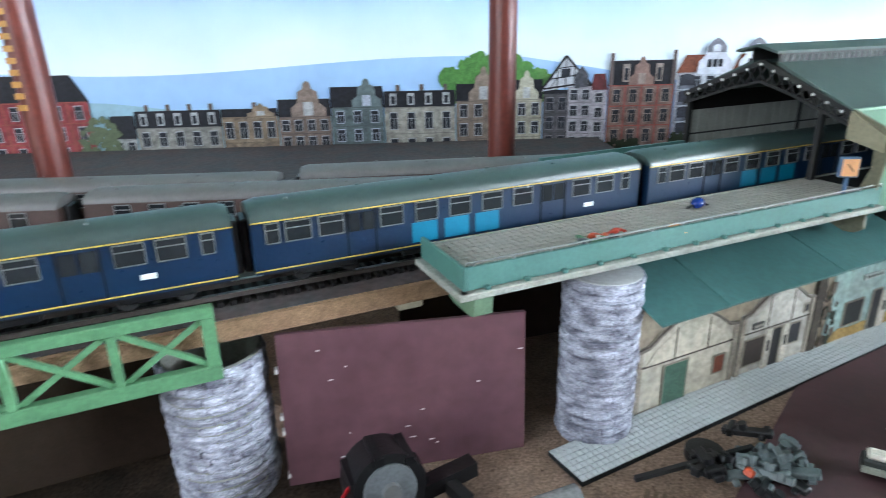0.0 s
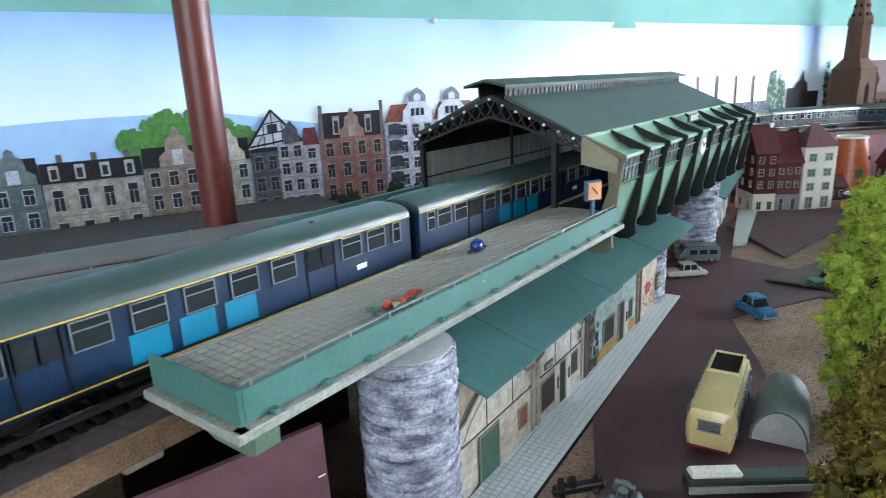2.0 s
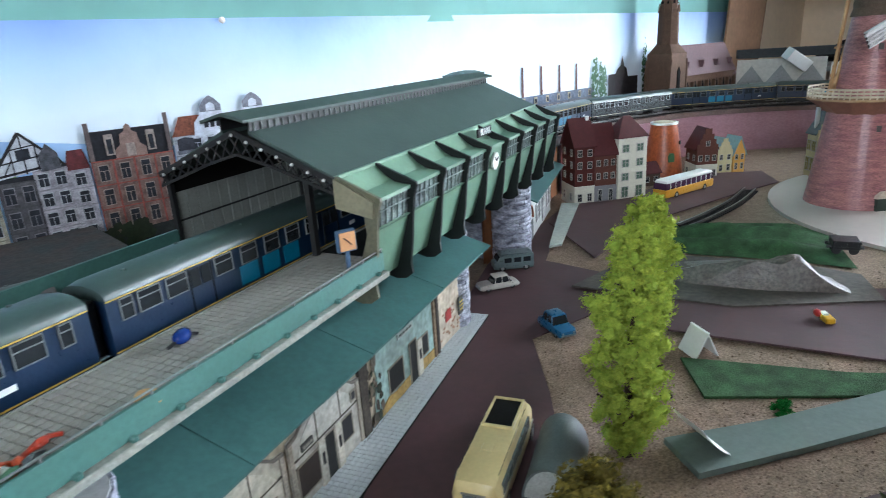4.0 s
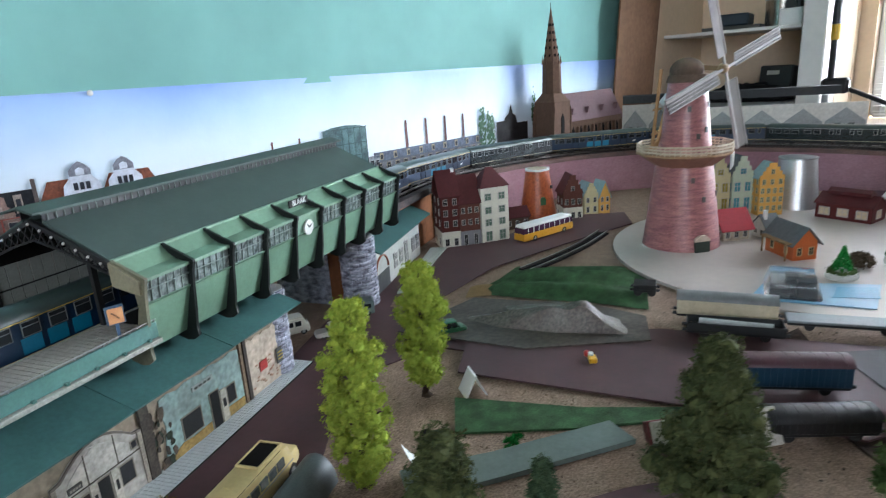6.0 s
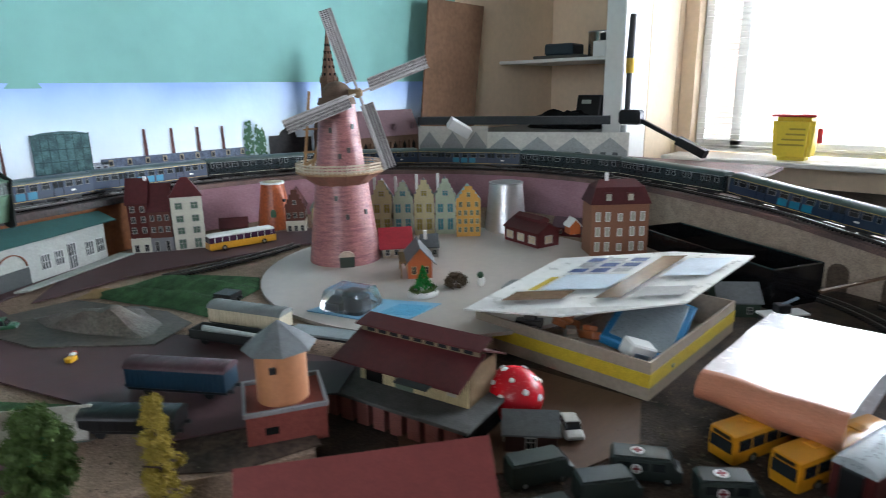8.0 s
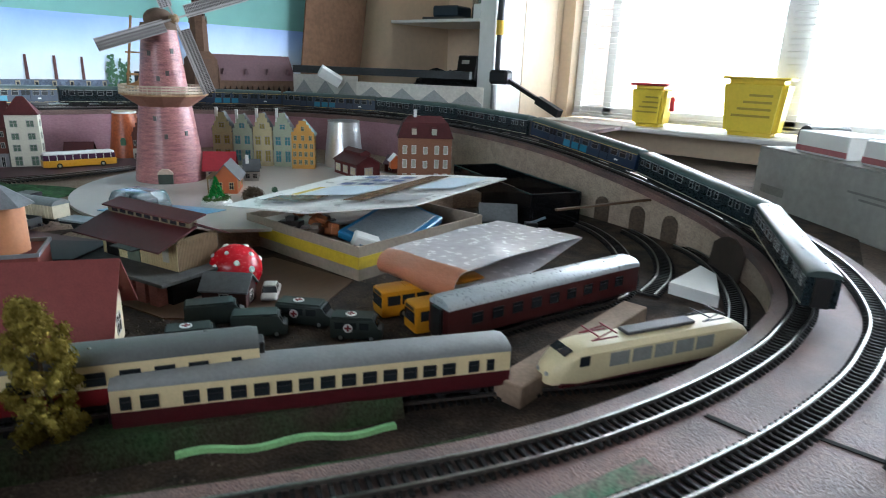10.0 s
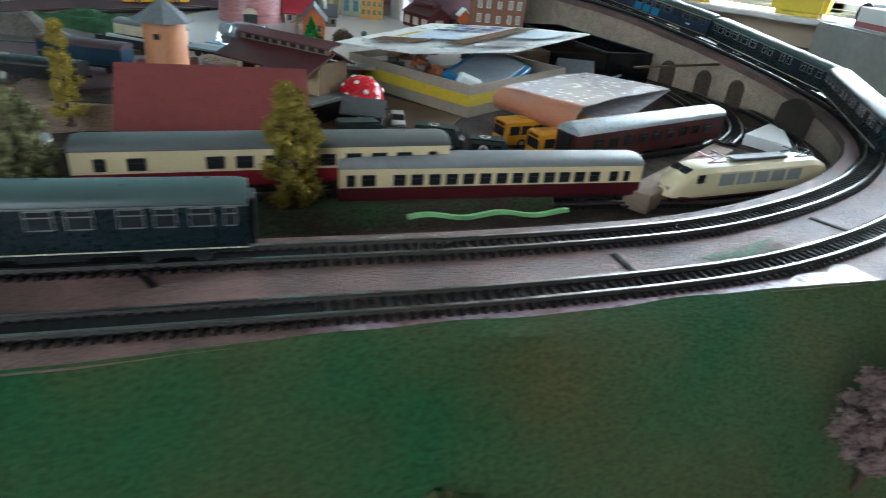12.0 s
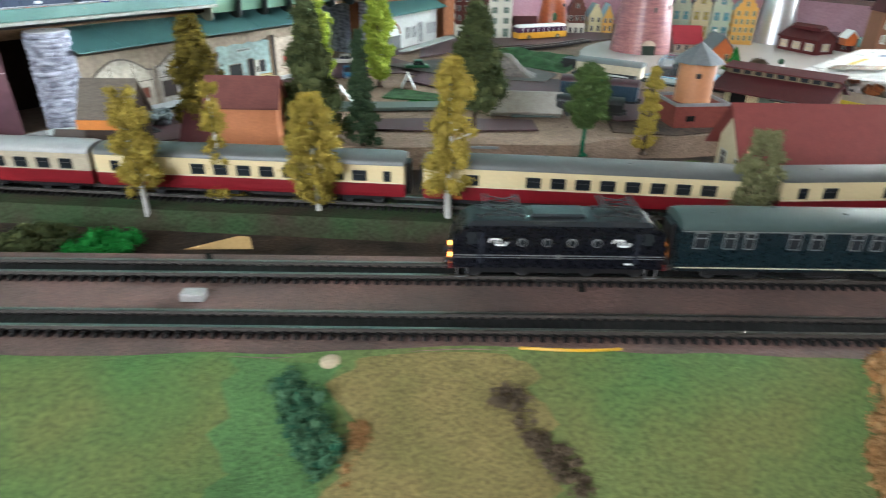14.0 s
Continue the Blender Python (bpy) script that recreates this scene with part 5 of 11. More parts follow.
for ln, lab in ((ROWA, "yard track half buried in dark earth"), (ROWB, "yard track beside the track bed"), (T1, "curved yard track with bright rails"), (T2, "curved yard track with bright rails"), (T3, "short curved yard track with bright rails")):
    track("railway_track", ln, ROWA.near(0.31, 0.61) if ln is ROWA else 0.01, ln.length() - 0.01, lab)
sj = ROWA.near(0.714, 0.282)
tee.matrix_world = ROWA.ride(sj + 0.006 + LT / 2, 0.105)
for off in (1.5, -0.5):
    copy_thing(tee, ROWA.ride(sj + (0.012 + LT) * (off if off > 0 else off) + 0.006 * (1 if off > 0 else -1), 0.105))
short = coach(0.165, mat("coach_pale", (0.50, 0.44, 0.33), 0.4), mat("roof_bright_grey", (0.36, 0.37, 0.37), 0.35, var=0.12, scale=60), "short red and cream coach with a pale silver roof", evenly(6, -0.07, 0.07, 0.012), sz=(0.0255, 0.0345), lower=TEERED, group="express coaches", frame_mat=BLACK, vents=0)
short.matrix_world = ROWA.ride(sj - 0.012 - LT - 0.006 - 0.0825, 0.05)
tee2.matrix_world = ROWB.ride(ROWB.near(1.262, -0.118), 0.105)
maroon = coach(0.285, mat("coach_maroon2", (0.075, 0.014, 0.013), 0.4, var=0.15, scale=60), mat("roof_silver", (0.46, 0.50, 0.52), 0.3, metal=0.3, var=0.1, scale=50), "maroon coach with a silvery roof and dark vents", evenly(9, -0.12, 0.12, 0.013), sz=(0.022, 0.033), group="", frame_mat=BLACK, vents=8, roof_top=0.052)
maroon.matrix_world = T1.ride(T1.near(1.545, -0.141), 0.1)

# cream streamlined electric locomotive
cl = thing("electric_locomotive", ROWB.ride(ROWB.near(1.506, -0.285), 0.07), "cream streamlined electric locomotive with a maroon skirt", "locomotive")
bm = B()
rings = []
for x, wy, zt in ((-0.118, 0.007, 0.020), (-0.114, 0.012, 0.026), (-0.105, 0.0150, 0.033), (-0.092, 0.0165, 0.0385), (-0.08, 0.0168, 0.040), (0.08, 0.0168, 0.040), (0.092, 0.0165, 0.0385), (0.105, 0.0150, 0.033), (0.114, 0.012, 0.026), (0.118, 0.007, 0.020)):
    rings.append([bm.verts.new((x, y * wy, z)) for y, z in ((-0.92, 0.0075), (-1.0, 0.014), (-1.0, zt - 0.006), (-0.75, zt - 0.0015), (0, zt), (0.75, zt - 0.0015), (1.0, zt - 0.006), (1.0, 0.014), (0.92, 0.0075))])
for a, b in zip(rings, rings[1:]):
    for q in range(8):
        bm.faces.new((a[q], a[q + 1], b[q + 1], b[q]))
    bm.faces.new((a[8], a[0], b[0], b[8]))
bm.faces.new(rings[0][::-1])
bm.faces.new(rings[-1])
part("body", bm, CREAM, cl, "", True)
part("skirt", box(B(), -0.108, 0.108, -0.0150, 0.0150, 0.0045, 0.0095, 0.001), mat("coach_maroon", (0, 0, 0)), cl, "maroon skirt")
for sgn in (-1, 1):
    a, c = min(sgn * 0.0166, sgn * 0.0173), max(sgn * 0.0166, sgn * 0.0173)
    for k in range(5):
        part("side_grille", box(B(), -0.060 + k * 0.025, -0.039 + k * 0.025, a, c, 0.019, 0.032), mat("grille_grey", (0.30, 0.31, 0.29), 0.5), cl, "grey side grille")
    part("cab_window", box(B(), -0.092, -0.082, a - 0.0004, c - 0.0002, 0.024, 0.033), WINDOWDARK, cl)
for y in (-0.006, 0.006):
    o = part("windscreen", box(B(), -0.0045, 0.0045, y - 0.0052, y + 0.0052, -0.0008, 0.0008), WINDOWDARK, cl, "dark windscreen")
    o.matrix_local = pose(-0.1005, 0, 0.0352) @ pose(0, 0, 0, 0, -26, 0)
    part("headlight", cyl(B(), 0.002, 0.002, 0.002, 10, Matrix.Translation((-0.1165, y, 0.017)) @ pose(0, 0, 0, 0, -90, 0)), SILVER, cl)
part("roof_walk", box(B(), -0.035, 0.045, -0.007, 0.007, 0.0402, 0.0435, 0.0006), mat("roof_dark_grey", (0.09, 0.09, 0.09), 0.6), cl, "dark roof equipment")
for x, m in ((-0.062, TEERED), (0.066, mat("panto_dark", (0, 0, 0)))):
    pf = B()
    for yy in (-0.009, 0.009):
        bar(pf, (x - 0.014, yy, 0.0425), (x + 0.014, yy, 0.0425), 0.0011)
        bar(pf, (x - 0.012, yy, 0.0425), (x + 0.010, yy * 0.7, 0.0475), 0.0009)
    for xx in (-0.010, 0.010):
        bar(pf, (x + xx, -0.012, 0.0475), (x + xx, 0.012, 0.0475), 0.0012)
    part("pantograph", pf, m, cl, "folded pantograph")
# ---- the printed backdrop: a flat poster of a townscape ----
PY = 1.3165
poster = thing("backdrop_poster", None, "printed paper backdrop of a town street, blue hills and a pale sky", "backdrop", "", "structure")


def sky_print():
    m = bpy.data.materials.new("printed_sky")
    m.use_nodes = True
    t = m.node_tree
    b = t.nodes["Principled BSDF"]
    b.inputs["Roughness"].default_value = 0.45
    tc = t.nodes.new("ShaderNodeTexCoord")
    sx = t.nodes.new("ShaderNodeSeparateXYZ")
    nz = t.nodes.new("ShaderNodeTexNoise")
    nz.inputs["Scale"].default_value, nz.inputs["Detail"].default_value = 5, 5
    t.links.new(tc.outputs["Object"], sx.inputs[0])
    t.links.new(tc.outputs["Object"], nz.inputs[0])
    ad = t.nodes.new("ShaderNodeMath")
    ad.operation = "MULTIPLY_ADD"
    ad.inputs[1].default_value, ad.inputs[2].default_value = 0.09, -0.045
    t.links.new(nz.outputs["Fac"], ad.inputs[0])
    a2 = t.nodes.new("ShaderNodeMath")
    t.links.new(sx.outputs["Z"], a2.inputs[0])
    t.links.new(ad.outputs[0], a2.inputs[1])
    mr = t.nodes.new("ShaderNodeMapRange")
    mr.inputs[1].default_value, mr.inputs[2].default_value = 0.13, 0.345
    t.links.new(a2.outputs[0], mr.inputs[0])
    cr = t.nodes.new("ShaderNodeValToRGB")
    e = cr.color_ramp.elements
    e[0].position, e[0].color = 0.0, (0.90, 0.95, 0.97, 1)
    e[1].position, e[1].color = 1.0, (0.22, 0.36, 0.72, 1)
    k = e.new(0.45)
    k.color = (0.69, 0.82, 0.94, 1)
    k = e.new(0.75)
    k.color = (0.41, 0.59, 0.88, 1)
    t.links.new(mr.outputs[0], cr.inputs[0])
    t.links.new(cr.outputs[0], b.inputs["Base Color"])
    bp = t.nodes.new("ShaderNodeBump")
    bp.inputs["Strength"].default_value, bp.inputs["Distance"].default_value = 0.25, 0.02
    t.links.new(nz.outputs["Fac"], bp.inputs["Height"])
    t.links.new(bp.outputs[0], b.inputs["Normal"])
    return m


sky_sheet = B()
poly(sky_sheet, [(-1.28, PY, -0.03), (2.50, PY, -0.03), (2.50, PY, 0.333), (-1.28, PY, 0.340)])
part("printed_sheet", sky_sheet, sky_print(), poster, "pale blue printed sky")


def flat(name, pts, depth, material, parent=None, label=""):
    """A printed patch of the poster; depth counts the layers of print."""
    b = B()
    poly(b, [(x, PY - 0.0006 * depth, z) for x, z in pts])
    return part(name, b, material, parent or poster, label)


def printed(name, c, var=0.2, scale=90):
    return mat("print_" + name, (0.92 * c[0] ** 1.08, 0.98 * c[1] ** 1.08, min(0.9, 1.10 * c[2] ** 1.08)), 0.6, var=min(0.5, var * 1.6), scale=scale, bump=0, mix=0.8)


hill = [(-1.28, 0.06)]
for i in range(60):
    x = -1.28 + i * 0.0415
    hill.append((x, 0.211 + 0.009 * math.sin(x * 7.0 - 1.16) - 0.11 * max(0.0, x - 0.5)))
hill.append((1.2, 0.06))
flat("printed_hill", hill, 1, printed("hill_blue", (0.46, 0.63, 0.80), 0.03, 8), None, "hazy blue hill")
hill2 = [(-1.28, 0.06)] + [(-1.28 + i * 0.03, 0.150 + 0.012 * math.sin(i * 0.21) + 0.004 * math.sin(i * 0.7)) for i in range(60)] + [(0.5, 0.06)]
flat("printed_hill", hill2, 2, printed("hill_green", (0.42, 0.58, 0.62), 0.1, 14), None, "grey green hill")
flat("printed_road", [(-1.28, -0.03), (1.25, -0.03), (1.25, 0.085), (0.75, 0.083), (0.3, 0.066), (-0.05, 0.058), (-0.3, 0.072), (-1.28, 0.07)], 9, printed("verge", (0.055, 0.062, 0.055), 0.4, 30), None, "dark verge below the street")


def leafy(name, cx, cz, rx, rz, n, depth, c, seed):
    rng = random.Random(seed)
    b = B()
    for k in range(n):
        a, r = rng.random() * math.tau, math.sqrt(rng.random())
        x, z = cx + rx * r * math.cos(a), cz + rz * r * math.sin(a)
        q = rng.uniform(0.006, 0.014) * (rx / 0.07) ** 0.5
        nn = 7
        poly(b, [(x + q * rng.uniform(0.6, 1.1) * math.cos(u * math.tau / nn), PY - 0.0006 * depth - 0.0000015 * k, z + q * rng.uniform(0.6, 1.1) * math.sin(u * math.tau / nn)) for u in range(nn)])
    return part(name, b, mat("print_leaf_%d" % seed, c, 0.6, var=0.45, scale=170, bump=0), poster, "printed tree")


leafy("printed_tree", 0.455, 0.180, 0.072, 0.038, 150, 3, (0.12, 0.30, 0.08), 3)
leafy("printed_tree", 0.515, 0.172, 0.040, 0.024, 60, 3, (0.14, 0.30, 0.09), 4)
leafy("printed_tree", -0.125, 0.105, 0.030, 0.038, 70, 8, (0.16, 0.20, 0.12), 5)


def printed_house(x0, x1, zb, ze, zr, wall, roof, floors, cols, gables=(), hip=0.0, trim=(0.62, 0.60, 0.56), pane=(0.05, 0.055, 0.065), bands=False, dormers=0, chimneys=0, timber=False):
    key = "%d_%d" % (int(x0 * 1000), int(zr * 1000))
    h = flat("printed_house", [(x0, zb), (x1, zb), (x1, ze), (x0, ze)], 5, printed("wall" + key, wall, 0.25, 120), None, "printed town house facade")
    flat("printed_roof", [(x0 - 0.001, ze), (x1 + 0.001, ze), (x1 - hip, zr), (x0 + hip, zr)], 4, printed("roof" + key, roof, 0.25, 160), h)
    for gx, gw, gt in gables:
        step = [(gx - gw, ze - 0.002), (gx + gw, ze - 0.002), (gx + gw, ze + (gt - ze) * 0.25), (gx + gw * 0.62, ze + (gt - ze) * 0.4), (gx + gw * 0.55, ze + (gt - ze) * 0.7), (gx + gw * 0.25, ze + (gt - ze) * 0.78), (gx + gw * 0.18, gt - 0.003), (gx, gt), (gx - gw * 0.18, gt - 0.003), (gx - gw * 0.25, ze + (gt - ze) * 0.78), (gx - gw * 0.55, ze + (gt - ze) * 0.7), (gx - gw * 0.62, ze + (gt - ze) * 0.4), (gx - gw, ze + (gt - ze) * 0.25)]
        if timber:
            step = [(gx - gw, ze - 0.002), (gx + gw, ze - 0.002), (gx, gt)]
        g = flat("printed_gable", step, 6, printed("gable" + key, tuple(min(0.8, v * 1.12) for v in wall), 0.2, 140), h)
        fr = B()
        for s in (-1, 1):
            bar(fr, (gx + s * gw, PY - 0.0043, ze), (gx, PY - 0.0043, gt), 0.0016, 0.0002, (0, 1, 0))
        if timber:
            for q in (0.25, 0.5, 0.75):
                zz = ze + (gt - ze) * q
                bar(fr, (gx - gw * (1 - q), PY - 0.0043, zz), (gx + gw * (1 - q), PY - 0.0043, zz), 0.0013, 0.0002, (0, 1, 0))
            bar(fr, (gx, PY - 0.0043, ze), (gx, PY - 0.0043, gt), 0.0013, 0.0002, (0, 1, 0))
            part("printed_timber", fr, printed("timber", (0.04, 0.035, 0.035)), h)
        else:
            fr.free()
            wf = B()
            box(wf, gx - gw * 0.28, gx + gw * 0.28, PY - 0.0045, PY - 0.0044, ze + 0.002, ze + (gt - ze) * 0.42)
            part("printed_gable_window", wf, printed("trim" + key, trim), h)
    fr, pn = B(), B()
    fh = (ze - zb - 0.004) / floors
    cw = (x1 - x0) / cols
    for i in range(floors):
        for j in range(cols):
            cx = x0 + cw * (j + 0.5)
            w = min(cw * 0.28, 0.0052)
            z0 = zb + 0.004 + fh * i + fh * 0.18
            z1 = z0 + fh * 0.62
            box(fr, cx - w - 0.0009, cx + w + 0.0009, PY - 0.0043, PY - 0.0042, z0 - 0.0010, z1 + 0.0012)
            box(pn, cx - w, cx - 0.0004, PY - 0.0047, PY - 0.0046, z0, z1 * 0.65 + z0 * 0.35 - 0.0003)
            box(pn, cx + 0.0004, cx + w, PY - 0.0047, PY - 0.0046, z0, z1 * 0.65 + z0 * 0.35 - 0.0003)
            box(pn, cx - w, cx + w, PY - 0.0047, PY - 0.0046, z1 * 0.65 + z0 * 0.35 + 0.0004, z1)
    for k in range(dormers):
        cx = x0 + (x1 - x0) * (k + 0.5) / dormers
        zz = ze + (zr - ze) * 0.15
        box(fr, cx - 0.0052, cx + 0.0052, PY - 0.0040, PY - 0.0039, zz, zz + (zr - ze) * 0.72)
        box(pn, cx - 0.0030, cx + 0.0030, PY - 0.0047, PY - 0.0046, zz + 0.002, zz + (zr - ze) * 0.55)
    t = part("printed_window_trim", fr, printed("trim" + key, trim), h)
    t["kind"] = "stuff"
    t = part("printed_window_glass", pn, printed("pane", pane, 0.3), h)
    t["kind"] = "stuff"
    lines = B()
    for i in range(1, floors + 1):
        zz = zb + 0.004 + fh * i
        box(lines, x0, x1, PY - 0.0041, PY - 0.0040, zz - 0.0010, zz + 0.0006)
    if bands:
        for j in range(cols + 1):
            xx = x0 + cw * j
            box(lines, max(x0, xx - 0.0012), min(x1, xx + 0.0012), PY - 0.0041, PY - 0.0040, zb, ze)
    part("printed_cornice", lines, printed("cornice" + key, (0.45, 0.14, 0.10) if bands else tuple(v * 0.72 for v in wall)), h)
    if chimneys:
        ch = B()
        for k in range(chimneys):
            cx = x0 + (x1 - x0) * (k + 0.6) / chimneys
            box(ch, cx - 0.003, cx + 0.003, PY - 0.0022, PY - 0.0021, zr - 0.002, zr + 0.009)
        part("printed_chimney", ch, printed("chimney", (0.22, 0.17, 0.15)), h)


DKROOF = (0.035, 0.035, 0.042)
printed_house(-0.62, -0.33, 0.073, 0.155, 0.19, (0.42, 0.40, 0.37), DKROOF, 3, 8, dormers=5, hip=0.01)
printed_house(-0.32, -0.135, 0.073, 0.168, 0.206, (0.46, 0.10, 0.10), DKROOF, 3, 6, bands=True, hip=0.02, trim=(0.75, 0.70, 0.66))
printed_house(-0.110, -0.075, 0.062, 0.112, 0.146, (0.56, 0.55, 0.50), DKROOF, 2, 2)
printed_house(-0.073, 0.052, 0.058, 0.127, 0.152, (0.45, 0.42, 0.35), DKROOF, 2, 5, dormers=5, chimneys=4)
printed_house(0.054, 0.136, 0.060, 0.140, 0.152, (0.40, 0.30, 0.20), DKROOF, 2, 4, gables=((0.112, 0.020, 0.160),), chimneys=1)
printed_house(0.138, 0.215, 0.060, 0.138, 0.164, (0.36, 0.27, 0.21), DKROOF, 3, 4, gables=((0.183, 0.026, 0.190),))
printed_house(0.217, 0.294, 0.064, 0.150, 0.180, (0.22, 0.26, 0.24), DKROOF, 3, 3, gables=((0.270, 0.022, 0.192),), trim=(0.72, 0.73, 0.76))
printed_house(0.296, 0.402, 0.066, 0.148, 0.172, (0.50, 0.46, 0.37), DKROOF, 2, 4, dormers=4, chimneys=3)
printed_house(0.404, 0.470, 0.066, 0.155, 0.180, (0.36, 0.28, 0.21), DKROOF, 3, 3, gables=((0.445, 0.022, 0.205),))
printed_house(0.472, 0.534, 0.068, 0.155, 0.184, (0.55, 0.50, 0.37), DKROOF, 3, 3, gables=((0.510, 0.018, 0.198),))
# half-timbered villa: dark balconies, pink rendered bay, steep white gable
printed_house(0.536, 0.574, 0.072, 0.162, 0.168, (0.17, 0.155, 0.15), DKROOF, 3, 2, trim=(0.34, 0.31, 0.30), pane=(0.03, 0.03, 0.035))
printed_house(0.608, 0.633, 0.075, 0.166, 0.190, (0.64, 0.58, 0.57), (0.20, 0.05, 0.05), 4, 1, hip=0.004)
printed_house(0.573, 0.609, 0.074, 0.172, 0.184, (0.62, 0.555, 0.54), DKROOF, 4, 2, hip=0.006)
gable = flat("printed_gable", [(0.531, 0.166), (0.606, 0.176), (0.568, 0.216)], 7.2, printed("villa_gable", (0.70, 0.68, 0.66), 0.15, 140), None, "white half-timbered gable")
tb = B()
for p, q, wd in (((0.529, 0.164), (0.568, 0.217), 0.0034), ((0.608, 0.174), (0.568, 0.217), 0.0030), ((0.536, 0.170), (0.604, 0.178), 0.0026), ((0.545, 0.184), (0.594, 0.190), 0.0016), ((0.556, 0.199), (0.581, 0.202), 0.0014), ((0.568, 0.170), (0.568, 0.214), 0.0014), ((0.556, 0.170), (0.556, 0.198), 0.0013), ((0.581, 0.173), (0.581, 0.201), 0.0013), ((0.545, 0.170), (0.556, 0.188), 0.0011), ((0.593, 0.175), (0.581, 0.192), 0.0011)):
    bar(tb, (p[0], PY - 0.0049, p[1]), (q[0], PY - 0.0049, q[1]), wd, 0.0002, (0, 1, 0))
part("printed_timber", tb, printed("timber", (0.04, 0.035, 0.035)), gable)
flat("printed_gable_window", [(0.561, 0.186), (0.575, 0.187), (0.575, 0.199), (0.561, 0.198)], 8.4, printed("pane", (0.05, 0.055, 0.065), 0.3), gable)
flat("printed_turret", [(0.582, 0.170), (0.603, 0.172), (0.602, 0.190), (0.597, 0.196), (0.592, 0.202), (0.588, 0.196), (0.582, 0.189)], 8.8, printed("turret", (0.16, 0.155, 0.16), 0.3, 160), gable, "dark slated turret")
# brick house with stone dressings and tall end chimneys
printed_house(0.635, 0.735, 0.078, 0.172, 0.208, (0.36, 0.235, 0.185), DKROOF, 3, 4, gables=((0.684, 0.019, 0.214),), bands=True, dormers=2, trim=(0.52, 0.42, 0.34))
for x0, x1, z in ((0.635, 0.6405, 0.219), (0.7295, 0.735, 0.222)):
    flat("printed_chimney", [(x0, 0.170), (x1, 0.170), (x1, z), (x0, z)], 6.5, printed("chimney", (0.22, 0.17, 0.15)), None, "tall printed chimney")
# white stucco houses with curved gables, balconies and orange tiles
for x0, x1, gx, gt in ((0.738, 0.820, 0.794, 0.236), (0.822, 0.905, 0.856, 0.235)):
    printed_house(x0, x1, 0.084, 0.188, 0.214, (0.74, 0.735, 0.73), (0.36, 0.13, 0.07), 4, 4, trim=(0.58, 0.58, 0.60), hip=0.012)
    curve = [(gx - 0.027, 0.186), (gx + 0.027, 0.186), (gx + 0.025, 0.204), (gx + 0.016, 0.214), (gx + 0.014, 0.224), (gx + 0.008, 0.232), (gx, gt), (gx - 0.008, 0.232), (gx - 0.014, 0.224), (gx - 0.016, 0.214), (gx - 0.025, 0.204)]
    gb = flat("printed_gable", curve, 7.2, printed("stucco", (0.78, 0.775, 0.77), 0.12, 120), None, "white curved gable")
    flat("printed_gable_cap", [(gx - 0.015, 0.217), (gx + 0.015, 0.217), (gx + 0.015, 0.225), (gx + 0.008, 0.233), (gx, gt + 0.002), (gx - 0.008, 0.233), (gx - 0.015, 0.225)], 7.8, printed("cap_grey", (0.34, 0.33, 0.35), 0.2), gb, "grey capping of the gable")
    flat("printed_gable_window", [(gx - 0.006, 0.218), (gx + 0.006, 0.218), (gx + 0.006, 0.226), (gx, 0.229), (gx - 0.006, 0.226)], 8.4, printed("stucco", (0, 0, 0)), gb)
    for k in range(3):
        flat("printed_gable_window", [(gx - 0.012 + 0.0085 * k, 0.196), (gx - 0.006 + 0.0085 * k, 0.196), (gx - 0.006 + 0.0085 * k, 0.207), (gx - 0.012 + 0.0085 * k, 0.207)], 8.4, printed("pane", (0, 0, 0)), gb)
    for k in range(4):
        z = 0.094 + 0.024 * k
        bay = flat("printed_balcony", [(x0 + 0.004, z), (x0 + 0.026, z), (x0 + 0.026, z + 0.019), (x0 + 0.015, z + 0.021), (x0 + 0.004, z + 0.019)], 8.6, printed("balcony_shade", (0.085, 0.085, 0.10), 0.3), gb, "shaded balcony")
        flat("printed_rail", [(x0 + 0.002, z - 0.001), (x0 + 0.028, z - 0.001), (x0 + 0.028, z + 0.004), (x0 + 0.002, z + 0.004)], 9.2, printed("balcony_rail", (0.30, 0.30, 0.32), 0.3), bay)
printed_house(0.908, 1.08, 0.086, 0.170, 0.198, (0.38, 0.34, 0.30), (0.20, 0.09, 0.06), 3, 6, dormers=5)
printed_house(1.36, 1.72, 0.125, 0.152, 0.172, (0.30, 0.29, 0.30), (0.22, 0.25, 0.30), 1, 14, dormers=9, trim=(0.55, 0.45, 0.30))
printed_house(1.345, 1.375, 0.125, 0.160, 0.166, (0.66, 0.68, 0.66), (0.5, 0.5, 0.5), 2, 2)
flat("printed_house", [(1.78, 0.10), (1.915, 0.10), (1.915, 0.185), (1.868, 0.186), (1.862, 0.205), (1.850, 0.212), (1.842, 0.236), (1.832, 0.212), (1.818, 0.205), (1.812, 0.195), (1.78, 0.195)], 5, printed("dark_brick", (0.055, 0.045, 0.042), 0.3), None, "dark stepped gable house")
for i, x in enumerate((1.46, 1.523, 1.587, 1.651)):
    flat("printed_chimney", [(x - 0.0045, 0.15), (x + 0.0045, 0.15), (x + 0.003, 0.232 - 0.001 * i), (x - 0.003, 0.232 - 0.001 * i)], 3, printed("brick_stack", (0.20, 0.085, 0.075)), None, "tall printed brick chimney")
for x in (1.12, 1.18):
    flat("printed_chimney", [(x - 0.003, 0.15), (x + 0.003, 0.15), (x + 0.002, 0.225), (x - 0.002, 0.225)], 3, printed("brick_stack", (0.20, 0.085, 0.075)), None, "tall printed brick chimney")
